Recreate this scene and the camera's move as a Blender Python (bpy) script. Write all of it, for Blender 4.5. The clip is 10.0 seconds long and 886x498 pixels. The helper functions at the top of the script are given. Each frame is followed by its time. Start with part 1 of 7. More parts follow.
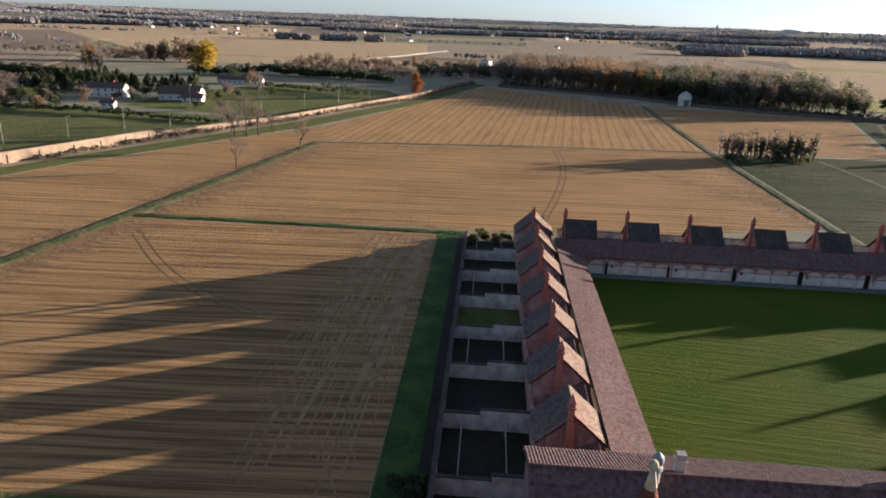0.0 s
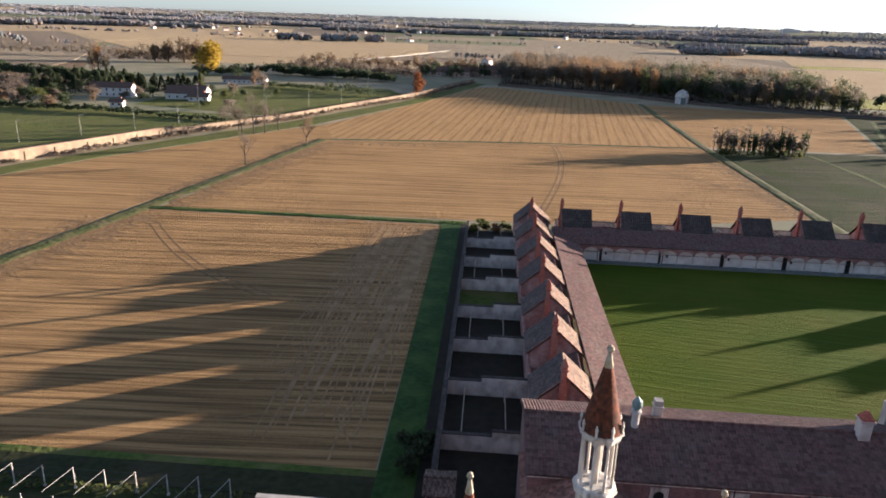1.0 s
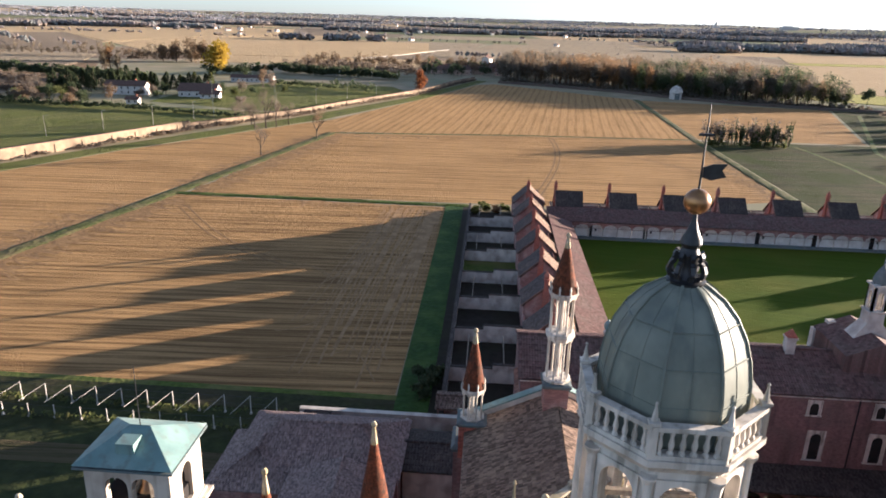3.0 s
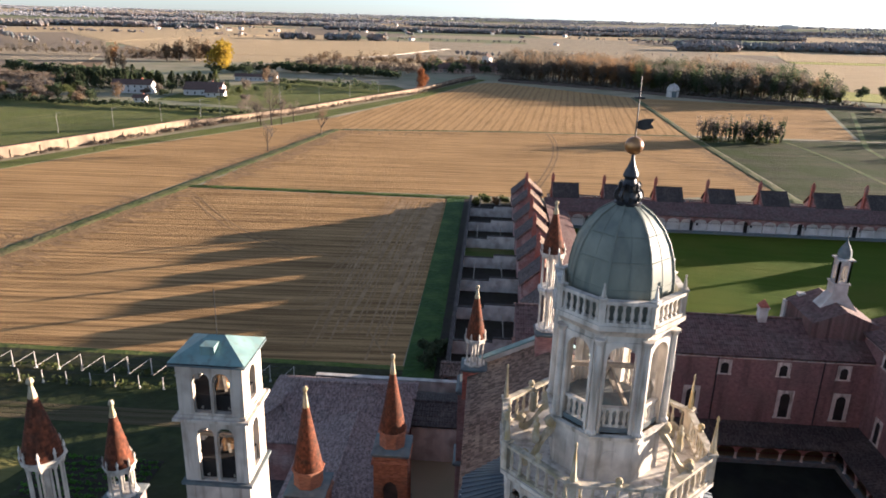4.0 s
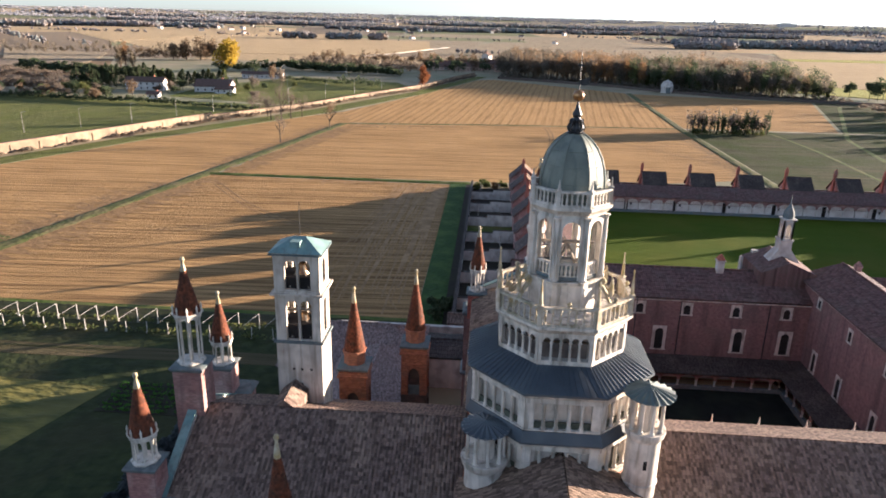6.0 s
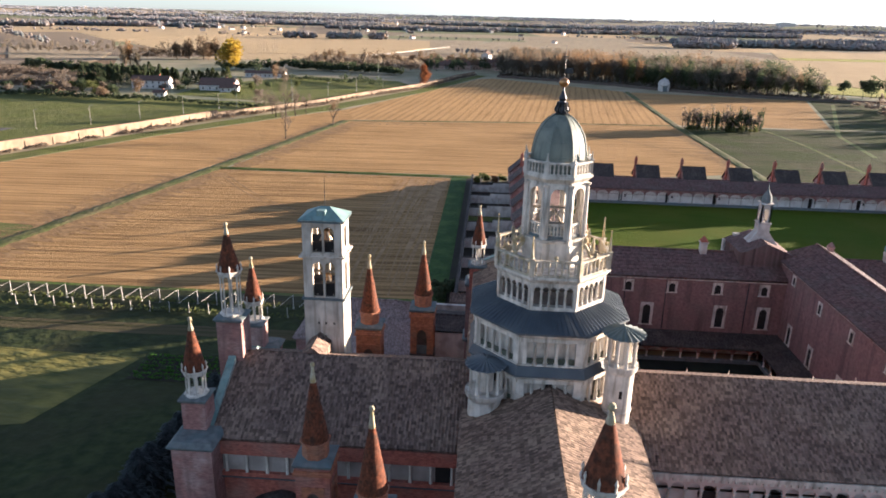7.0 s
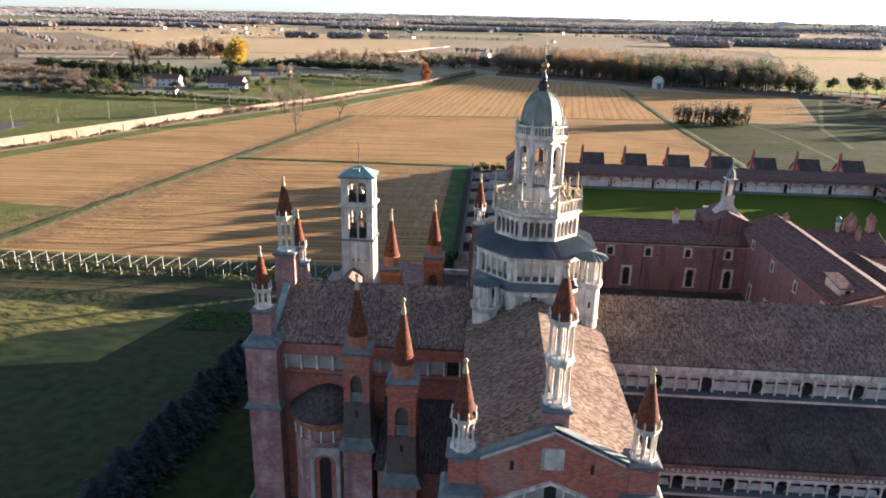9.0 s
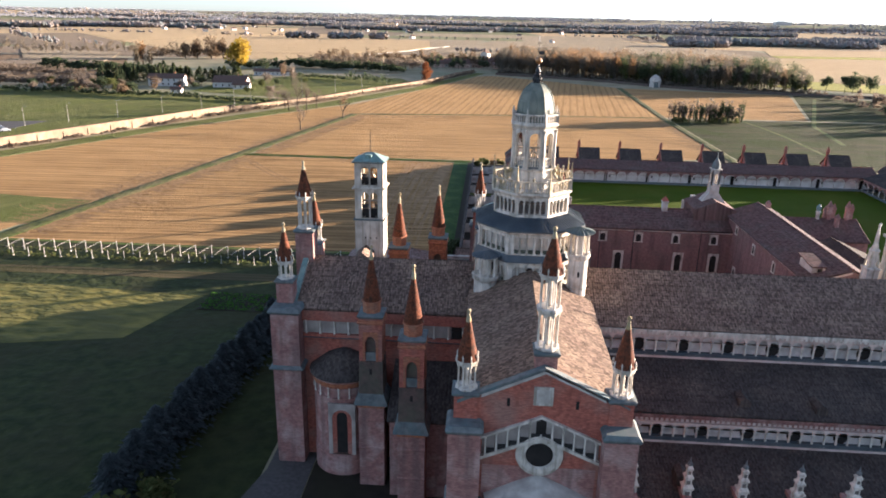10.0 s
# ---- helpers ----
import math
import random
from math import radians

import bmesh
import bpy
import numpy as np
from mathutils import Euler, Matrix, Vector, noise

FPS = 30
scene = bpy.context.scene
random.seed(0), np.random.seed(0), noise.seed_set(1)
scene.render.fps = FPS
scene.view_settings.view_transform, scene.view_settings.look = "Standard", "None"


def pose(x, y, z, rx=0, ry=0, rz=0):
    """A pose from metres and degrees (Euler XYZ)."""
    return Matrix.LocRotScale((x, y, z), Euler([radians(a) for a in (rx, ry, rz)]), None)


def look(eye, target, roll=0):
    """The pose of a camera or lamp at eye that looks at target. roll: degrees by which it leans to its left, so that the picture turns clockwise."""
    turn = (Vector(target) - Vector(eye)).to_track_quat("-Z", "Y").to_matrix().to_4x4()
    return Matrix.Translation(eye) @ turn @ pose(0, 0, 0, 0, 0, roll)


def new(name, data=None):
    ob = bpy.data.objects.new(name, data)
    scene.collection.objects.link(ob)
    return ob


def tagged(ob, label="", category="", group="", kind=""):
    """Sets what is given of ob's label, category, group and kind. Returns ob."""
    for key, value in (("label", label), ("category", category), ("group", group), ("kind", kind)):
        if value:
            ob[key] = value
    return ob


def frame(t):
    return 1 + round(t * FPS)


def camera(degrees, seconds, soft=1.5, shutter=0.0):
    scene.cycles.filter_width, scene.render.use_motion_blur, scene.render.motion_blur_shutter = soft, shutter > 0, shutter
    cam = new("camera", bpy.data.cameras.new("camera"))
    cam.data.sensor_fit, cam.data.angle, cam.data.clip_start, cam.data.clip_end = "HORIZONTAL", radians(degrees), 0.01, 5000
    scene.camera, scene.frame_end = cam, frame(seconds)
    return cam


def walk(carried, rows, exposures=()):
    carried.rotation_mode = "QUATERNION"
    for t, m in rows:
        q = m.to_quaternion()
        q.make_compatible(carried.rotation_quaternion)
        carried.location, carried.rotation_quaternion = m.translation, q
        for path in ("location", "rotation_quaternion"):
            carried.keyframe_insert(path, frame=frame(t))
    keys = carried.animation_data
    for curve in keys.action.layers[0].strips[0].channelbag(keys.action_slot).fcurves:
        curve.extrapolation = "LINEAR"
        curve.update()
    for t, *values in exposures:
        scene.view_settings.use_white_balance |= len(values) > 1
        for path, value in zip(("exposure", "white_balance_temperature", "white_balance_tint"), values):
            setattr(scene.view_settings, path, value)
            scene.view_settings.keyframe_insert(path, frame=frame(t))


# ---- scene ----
cam = camera(64.72, 10.0, soft=1.8)
PATH = dict(x=[0.1752, 0.6009, -0.1248, -0.0067, 0.0083], y=[-45.121, -46.3849, -0.3081, 0.2303, 0.3669, -0.1054], z=[54.9051, -0.1201, -0.0394, 0.0634, 0.0237],
            yaw=[3.63, 0.0313, -0.1379, 0.0422, 0.0137], pitch=[-18.4604, -0.1882, 0.0644, 0.0942, -0.0263], roll=[1.491, -0.346, 0.2167, -0.1269, -0.0447])
ROWS = []
for k in range(41):
    t = k * 0.25
    q = {n: sum(c * (t / 5 - 1) ** i for i, c in enumerate(p)) for n, p in PATH.items()}
    ROWS.append((t, pose(q["x"], q["y"], q["z"], 90 + q["pitch"], 0, q["yaw"]) @ pose(0, 0, 0, 0, 0, q["roll"])))
EXPOSURE = 2.56
walk(cam, ROWS, [(0.0, EXPOSURE - 0.5, 5250, 12), (1.0, EXPOSURE - 0.16, 5300, 12), (2.5, EXPOSURE + 0.06, 5350, 12), (5.0, EXPOSURE + 0.13, 5450, 12), (10.0, EXPOSURE + 0.4, 5450, 12)])

# world, sun and exposure
SUN_EL, SUN_AZ = 6.5, 26.5   # degrees above the horizon, degrees from +x towards +y
world = bpy.data.worlds.new("world")
scene.world = world
world.use_nodes = True
wn = world.node_tree
sky = wn.nodes.new("ShaderNodeTexSky")
sky.sky_type = "NISHITA"
sky.sun_disc = False
sky.sun_elevation = radians(SUN_EL)
sky.sun_rotation = radians(90 - SUN_AZ)
sky.air_density, sky.dust_density, sky.ozone_density = 0.8, 0.3, 2.5
pale = wn.nodes.new("ShaderNodeHueSaturation")   # thin high haze takes colour out of the sky
pale.inputs["Saturation"].default_value, pale.inputs["Value"].default_value = 0.5, 1.0
wn.links.new(sky.outputs["Color"], pale.inputs["Color"])
wn.links.new(pale.outputs["Color"], wn.nodes["Background"].inputs["Color"])
wn.nodes["Background"].inputs["Strength"].default_value = 0.053
lamp = bpy.data.lights.new("sun", "SUN")
lamp.energy, lamp.angle, lamp.color = 4.8, radians(0.6), (1.0, 0.75, 0.51)
sun = new("sun", lamp)
sun.matrix_world = look((math.cos(radians(SUN_AZ)) * 400, math.sin(radians(SUN_AZ)) * 400, math.tan(radians(SUN_EL)) * 400), (0, 0, 0))


# materials
def material(name, colour, other=None, scale=1.0, rough=0.85, metal=0.0, bump=0.3, detail=None, stain=None, stain_scale=0.15, per_object=0.0, stretch=(1, 1, 1), cell=None, cell_amount=0.35, deep=0.05, drip=None, drip_scale=2.4):
    """Noise-mixed colours at two scales, with bump. colour, other, stain: linear rgb."""
    m = bpy.data.materials.new(name)
    m.use_nodes = True
    nt = m.node_tree
    n, l = nt.nodes, nt.links
    bsdf = n["Principled BSDF"]
    bsdf.inputs["Roughness"].default_value, bsdf.inputs["Metallic"].default_value = rough, metal
    if rough >= 0.8:
        bsdf.inputs["Specular IOR Level"].default_value = 0.12
    geo = n.new("ShaderNodeNewGeometry")
    mp = n.new("ShaderNodeMapping")
    mp.inputs["Scale"].default_value = stretch
    l.new(geo.outputs["Position"], mp.inputs["Vector"])
    fine = n.new("ShaderNodeTexNoise")
    fine.inputs["Scale"].default_value, fine.inputs["Detail"].default_value = scale, 6
    l.new(mp.outputs["Vector"], fine.inputs["Vector"])
    mix = n.new("ShaderNodeMix")
    mix.data_type = "RGBA"
    ramp = n.new("ShaderNodeMapRange")
    ramp.inputs["From Min"].default_value, ramp.inputs["From Max"].default_value = 0.35, 0.65
    l.new(fine.outputs["Fac"], ramp.inputs["Value"])
    l.new(ramp.outputs["Result"], mix.inputs["Factor"])
    mix.inputs["A"].default_value = (*colour, 1)
    mix.inputs["B"].default_value = (*(other or [c * 0.65 for c in colour]), 1)
    out = mix.outputs["Result"]
    if stain:
        big = n.new("ShaderNodeTexNoise")
        big.inputs["Scale"].default_value, big.inputs["Detail"].default_value = stain_scale, 5
        l.new(geo.outputs["Position"], big.inputs["Vector"])
        r2 = n.new("ShaderNodeMapRange")
        r2.inputs["From Min"].default_value, r2.inputs["From Max"].default_value = 0.45, 0.7
        l.new(big.outputs["Fac"], r2.inputs["Value"])
        m2 = n.new("ShaderNodeMix")
        m2.data_type = "RGBA"
        l.new(r2.outputs["Result"], m2.inputs["Factor"])
        l.new(out, m2.inputs["A"])
        m2.inputs["B"].default_value = (*stain, 1)
        out = m2.outputs["Result"]
    if drip:   # rain streaks running down
        mp2 = n.new("ShaderNodeMapping")
        mp2.inputs["Scale"].default_value = (1, 1, 0.09)
        l.new(geo.outputs["Position"], mp2.inputs["Vector"])
        run = n.new("ShaderNodeTexNoise")
        run.inputs["Scale"].default_value, run.inputs["Detail"].default_value = drip_scale, 4
        l.new(mp2.outputs["Vector"], run.inputs["Vector"])
        r5 = n.new("ShaderNodeMapRange")
        r5.inputs["From Min"].default_value, r5.inputs["From Max"].default_value = 0.5, 0.68
        r5.inputs["To Max"].default_value = 0.8
        l.new(run.outputs["Fac"], r5.inputs["Value"])
        m5 = n.new("ShaderNodeMix")
        m5.data_type = "RGBA"
        l.new(r5.outputs["Result"], m5.inputs["Factor"])
        l.new(out, m5.inputs["A"])
        m5.inputs["B"].default_value = (*drip, 1)
        out = m5.outputs["Result"]
    if cell:
        snap = n.new("ShaderNodeVectorMath")
        snap.operation = "SNAP"
        snap.inputs[1].default_value = cell
        l.new(geo.outputs["Position"], snap.inputs[0])
        wh = n.new("ShaderNodeTexWhiteNoise")
        l.new(snap.outputs["Vector"], wh.inputs["Vector"])
        r4 = n.new("ShaderNodeMapRange")
        r4.inputs["To Min"].default_value, r4.inputs["To Max"].default_value = 1 - cell_amount, 1 + cell_amount
        l.new(wh.outputs["Value"], r4.inputs["Value"])
        h4 = n.new("ShaderNodeHueSaturation")
        l.new(r4.outputs["Result"], h4.inputs["Value"])
        l.new(out, h4.inputs["Color"])
        out = h4.outputs["Color"]
    if per_object:
        info = n.new("ShaderNodeObjectInfo")
        hsv = n.new("ShaderNodeHueSaturation")
        r3 = n.new("ShaderNodeMapRange")
        r3.inputs["To Min"].default_value, r3.inputs["To Max"].default_value = 1 - per_object, 1 + per_object
        l.new(info.outputs["Random"], r3.inputs["Value"])
        l.new(r3.outputs["Result"], hsv.inputs["Value"])
        l.new(out, hsv.inputs["Color"])
        out = hsv.outputs["Color"]
    l.new(out, bsdf.inputs["Base Color"])
    if bump:
        b = n.new("ShaderNodeBump")
        b.inputs["Strength"].default_value, b.inputs["Distance"].default_value = bump, deep
        l.new(fine.outputs["Fac"], b.inputs["Height"])
        l.new(b.outputs["Normal"], bsdf.inputs["Normal"])
    return m


def field_material(name, straw, dark, angle, pitch, strength=0.55, green=None, green_amount=0.0, wander=2.5, regular=0.35, relief=0.8, tufts=0.32, clod=5.0):
    """Stubble or crop in rows: rows run along the direction angle (degrees from +x)."""
    m = bpy.data.materials.new(name)
    m.use_nodes = True
    nt = m.node_tree
    n, l = nt.nodes, nt.links
    bsdf = n["Principled BSDF"]
    bsdf.inputs["Roughness"].default_value = 0.95
    bsdf.inputs["Specular IOR Level"].default_value = 0.04
    geo = n.new("ShaderNodeNewGeometry")
    rot = n.new("ShaderNodeVectorRotate")
    rot.rotation_type = "Z_AXIS"
    rot.inputs["Angle"].default_value = radians(-angle)
    l.new(geo.outputs["Position"], rot.inputs["Vector"])
    warp = n.new("ShaderNodeTexNoise")
    warp.inputs["Scale"].default_value, warp.inputs["Detail"].default_value = 0.025, 2
    l.new(geo.outputs["Position"], warp.inputs["Vector"])
    add = n.new("ShaderNodeVectorMath")
    add.operation = "MULTIPLY_ADD"
    l.new(warp.outputs["Color"], add.inputs[0])
    add.inputs[1].default_value = (0, wander, 0)
    l.new(rot.outputs["Vector"], add.inputs[2])

    def streak(scale_along, scale_across, detail):
        mp = n.new("ShaderNodeMapping")
        mp.inputs["Scale"].default_value = (scale_along, scale_across, 0.01)
        l.new(add.outputs["Vector"], mp.inputs["Vector"])
        tex = n.new("ShaderNodeTexNoise")
        tex.inputs["Scale"].default_value, tex.inputs["Detail"].default_value = 1.0, detail
        l.new(mp.outputs["Vector"], tex.inputs["Vector"])
        return tex.outputs["Fac"]

    wide, thin = streak(0.012, 0.9 / pitch, 3), streak(0.05, 3.2 / pitch, 3)
    patch = n.new("ShaderNodeTexNoise")
    patch.inputs["Scale"].default_value, patch.inputs["Detail"].default_value = 0.03, 7
    patch.inputs["Roughness"].default_value = 0.6
    l.new(geo.outputs["Position"], patch.inputs["Vector"])
    fine = n.new("ShaderNodeTexNoise")
    fine.inputs["Scale"].default_value, fine.inputs["Detail"].default_value = 1.6, 4
    l.new(geo.outputs["Position"], fine.inputs["Vector"])

    def weigh(sock, lo, hi):
        r = n.new("ShaderNodeMapRange")
        r.inputs["From Min"].default_value, r.inputs["From Max"].default_value = lo, hi
        l.new(sock, r.inputs["Value"])
        return r.outputs["Result"]

    def math_node(op, a, b):
        q = n.new("ShaderNodeMath")
        q.operation = op
        for i, s in enumerate((a, b)):
            if isinstance(s, (int, float)):
                q.inputs[i].default_value = s
            else:
                l.new(s, q.inputs[i])
        return q.outputs["Value"]

    sep = n.new("ShaderNodeSeparateXYZ")
    l.new(add.outputs["Vector"], sep.inputs["Vector"])
    rows = math_node("SINE", math_node("MULTIPLY", sep.outputs["Y"], 2 * math.pi / (pitch * 1.3)), 0.0)
    total = math_node("ADD", math_node("MULTIPLY", weigh(wide, 0.45, 0.6), 0.8 - regular * 0.6), math_node("MULTIPLY", weigh(thin, 0.45, 0.62), 0.7 - regular * 0.3))
    total = math_node("ADD", total, math_node("MULTIPLY", weigh(rows, 0.2, 1.0), regular))
    total = math_node("ADD", total, math_node("MULTIPLY", math_node("SUBTRACT", patch.outputs["Fac"], 0.5), 1.1))
    total = math_node("ADD", total, math_node("MULTIPLY", math_node("SUBTRACT", fine.outputs["Fac"], 0.5), 0.5))
    mix = n.new("ShaderNodeMix")
    mix.data_type = "RGBA"
    mix.inputs["A"].default_value, mix.inputs["B"].default_value = (*straw, 1), (*dark, 1)
    l.new(math_node("MULTIPLY", total, strength), mix.inputs["Factor"])
    out = mix.outputs["Result"]
    if green:
        g = n.new("ShaderNodeTexNoise")
        g.inputs["Scale"].default_value, g.inputs["Detail"].default_value = 0.05, 6
        l.new(geo.outputs["Position"], g.inputs["Vector"])
        m2 = n.new("ShaderNodeMix")
        m2.data_type = "RGBA"
        l.new(math_node("MULTIPLY", weigh(g.outputs["Fac"], 0.62 - 0.35 * green_amount, 0.75 - 0.2 * green_amount), 0.9), m2.inputs["Factor"])
        l.new(out, m2.inputs["A"])
        m2.inputs["B"].default_value = (*green, 1)
        out = m2.outputs["Result"]
    l.new(out, bsdf.inputs["Base Color"])
    b = n.new("ShaderNodeBump")
    b.inputs["Strength"].default_value, b.inputs["Distance"].default_value = relief, 0.22
    l.new(total, b.inputs["Height"])
    stalks = n.new("ShaderNodeTexNoise")   # standing stalks and clods
    stalks.inputs["Scale"].default_value, stalks.inputs["Detail"].default_value = clod, 3
    l.new(geo.outputs["Position"], stalks.inputs["Vector"])
    b2 = n.new("ShaderNodeBump")
    b2.inputs["Strength"].default_value, b2.inputs["Distance"].default_value = 1.0, tufts
    l.new(stalks.outputs["Fac"], b2.inputs["Height"])
    l.new(b2.outputs["Normal"], b.inputs["Normal"])
    l.new(b.outputs["Normal"], bsdf.inputs["Normal"])
    return m


BRICK = material("old_brick", (0.36, 0.122, 0.084), (0.245, 0.082, 0.062), 2.6, stain=(0.27, 0.145, 0.115), stain_scale=0.3, bump=0.5, cell=(0.3, 0.3, 0.08), cell_amount=0.2)
BRICK_DULL = material("dull_purple_brick", (0.25, 0.148, 0.137), (0.175, 0.106, 0.10), 2.2, stain=(0.175, 0.12, 0.108), stain_scale=0.3, bump=0.4, cell=(0.3, 0.3, 0.08), cell_amount=0.15, drip=(0.12, 0.078, 0.072), drip_scale=0.8)
BRICK_PALE = material("worn_pink_brick", (0.31, 0.16, 0.137), (0.22, 0.112, 0.10), 1.9, stain=(0.39, 0.275, 0.245), stain_scale=0.45, bump=0.5, cell=(0.3, 0.3, 0.08), cell_amount=0.18, drip=(0.17, 0.105, 0.095), drip_scale=0.9)
BRICK_SOOTY = material("sooty_mossy_brick", (0.125, 0.085, 0.072), (0.075, 0.06, 0.052), 1.8, stain=(0.10, 0.095, 0.07), stain_scale=0.5, bump=0.5)
BRICK_ORANGE = material("fresh_orange_brick", (0.36, 0.14, 0.075), (0.26, 0.10, 0.06), 2.4, stain=(0.25, 0.13, 0.085), stain_scale=0.6, bump=0.4, cell=(0.3, 0.3, 0.08), cell_amount=0.2)
MARBLE = material("weathered_white_marble", (0.66, 0.60, 0.52), (0.50, 0.45, 0.385), 1.9, rough=0.7, stain=(0.36, 0.32, 0.265), stain_scale=0.9, bump=0.25, stretch=(1, 1, 0.3), drip=(0.19, 0.165, 0.13))
# Dark stone that paints the shade of recesses and sunken panels.
SHADE_STONE = material("recess_shade_stone", (0.15, 0.125, 0.11), (0.09, 0.078, 0.07), 1.2, stain=(0.20, 0.17, 0.15), stain_scale=0.7)
STONE = material("grey_stone_coping", (0.165, 0.17, 0.165), (0.095, 0.105, 0.105), 1.5, stain=(0.11, 0.145, 0.15), stain_scale=0.6)
PLASTER = material("stained_lime_plaster", (0.55, 0.51, 0.455), (0.42, 0.385, 0.345), 0.9, stain=(0.28, 0.245, 0.215), stain_scale=0.5, stretch=(1, 1, 0.4))
PLASTER_DIM = material("grey_weathered_plaster", (0.40, 0.35, 0.31), (0.29, 0.25, 0.225), 0.9, stain=(0.22, 0.19, 0.17), stain_scale=0.5, stretch=(1, 1, 0.4))
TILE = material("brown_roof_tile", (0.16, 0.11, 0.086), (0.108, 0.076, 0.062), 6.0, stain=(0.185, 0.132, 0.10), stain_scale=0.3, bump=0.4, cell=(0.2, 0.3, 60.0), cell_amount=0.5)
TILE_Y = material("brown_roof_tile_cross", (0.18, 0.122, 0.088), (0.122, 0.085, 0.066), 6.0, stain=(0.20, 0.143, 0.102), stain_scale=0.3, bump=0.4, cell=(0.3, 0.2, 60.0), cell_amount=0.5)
LICHEN_STONE = material("lichened_stone", (0.46, 0.40, 0.29), (0.32, 0.27, 0.18), 3.0, stain=(0.33, 0.24, 0.09), stain_scale=1.2, drip=(0.20, 0.17, 0.12))
BELL_PLASTER = material("warm_stained_plaster", (0.60, 0.53, 0.445), (0.47, 0.41, 0.345), 0.9, stain=(0.36, 0.305, 0.25), stain_scale=0.6, stretch=(1, 1, 0.35), drip=(0.26, 0.215, 0.17))
TILE_MAUVE = material("pale_mauve_roof_tile", (0.24, 0.178, 0.162), (0.165, 0.122, 0.112), 3.0, stain=(0.20, 0.155, 0.14), stain_scale=0.4, bump=0.5, cell=(0.16, 0.3, 60.0), cell_amount=0.4)
TILE_SHADED = material("shaded_brown_roof_tile", (0.11, 0.085, 0.078), (0.075, 0.06, 0.056), 5.0, stain=(0.125, 0.095, 0.08), stain_scale=0.3, bump=0.4, cell=(0.3, 0.2, 60.0), cell_amount=0.35)
TILE_RED = material("red_roof_tile", (0.25, 0.13, 0.095), (0.16, 0.085, 0.066), 1.1, stain=(0.20, 0.14, 0.11), stain_scale=0.3, bump=0.4, cell=(0.35, 0.4, 60.0), cell_amount=0.4)
# darkest of the tiles, for the aisles, chapels and other low roofs
TILE_DARK = material("dark_roof_tile", (0.062, 0.05, 0.045), (0.042, 0.036, 0.033), 6.0, stain=(0.08, 0.064, 0.055), stain_scale=0.3, bump=0.4, cell=(0.2, 0.3, 60.0), cell_amount=0.35)
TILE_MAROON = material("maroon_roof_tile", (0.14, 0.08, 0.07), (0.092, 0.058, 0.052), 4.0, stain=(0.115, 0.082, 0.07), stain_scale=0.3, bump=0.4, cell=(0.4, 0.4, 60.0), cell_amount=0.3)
SCALE_TILE = material("terracotta_scale_tile", (0.14, 0.045, 0.021), (0.075, 0.028, 0.016), 5.0, stain=(0.05, 0.027, 0.018), stain_scale=1.5, rough=0.85, bump=0.4, cell=(0.16, 0.16, 0.26), cell_amount=0.3)
LEAD = material("blue_grey_lead_sheet", (0.055, 0.067, 0.08), (0.036, 0.046, 0.057), 0.8, rough=0.55, metal=0.1, stain=(0.085, 0.10, 0.108), stain_scale=0.4, bump=0.15)
LEAD_GREEN = material("dull_green_lead_sheet", (0.075, 0.10, 0.092), (0.05, 0.07, 0.067), 1.2, rough=0.6, stain=(0.11, 0.125, 0.105), stain_scale=0.8, bump=0.15)
DOME_LEAD = material("grey_green_lead_dome", (0.20, 0.21, 0.165), (0.145, 0.16, 0.13), 0.9, rough=0.62, metal=0.05, stain=(0.115, 0.125, 0.10), stain_scale=0.8, bump=0.2, stretch=(1, 1, 0.3), drip=(0.085, 0.10, 0.088), drip_scale=1.7)
COPPER = material("verdigris_copper", (0.16, 0.25, 0.235), (0.11, 0.18, 0.172), 0.9, rough=0.6, stain=(0.24, 0.29, 0.26), stain_scale=0.5, bump=0.2, drip=(0.12, 0.15, 0.135))
GOLD = material("worn_gilt_copper", (0.45, 0.24, 0.09), (0.22, 0.12, 0.07), 2.0, rough=0.35, metal=0.8)
IRON = material("dark_iron", (0.05, 0.05, 0.052), (0.03, 0.03, 0.032), 4.0, rough=0.5, metal=0.6)
DARK = material("dim_interior", (0.03, 0.026, 0.024), (0.02, 0.018, 0.017), 1.0)
WOOD = material("weathered_wood", (0.34, 0.29, 0.23), (0.22, 0.18, 0.14), 5.0)
CONCRETE = material("pale_concrete_post", (0.46, 0.43, 0.38), (0.33, 0.30, 0.27), 4.0)
MEADOW = material("dark_rough_meadow", (0.036, 0.045, 0.014), (0.018, 0.025, 0.008), 0.5, stain=(0.034, 0.033, 0.014), stain_scale=0.06, bump=1.0, deep=0.4)
GRASS_RANK = material("rank_ditch_grass", (0.082, 0.112, 0.02), (0.045, 0.068, 0.012), 0.9, stain=(0.125, 0.115, 0.042), stain_scale=0.12, bump=1.0, deep=0.3)
GRASS_BANK = material("olive_ditch_grass", (0.10, 0.105, 0.032), (0.05, 0.062, 0.018), 0.7, stain=(0.14, 0.11, 0.055), stain_scale=0.15, bump=1.0, deep=0.3)
GRASS_DEEP = material("dark_olive_grass", (0.032, 0.037, 0.013), (0.02, 0.022, 0.009), 0.9, stain=(0.045, 0.038, 0.02), stain_scale=0.15, bump=1.0, deep=0.2)
GRAVEL = material("grey_gravel", (0.105, 0.095, 0.09), (0.07, 0.066, 0.063), 2.0, stain=(0.085, 0.08, 0.07), stain_scale=0.2)
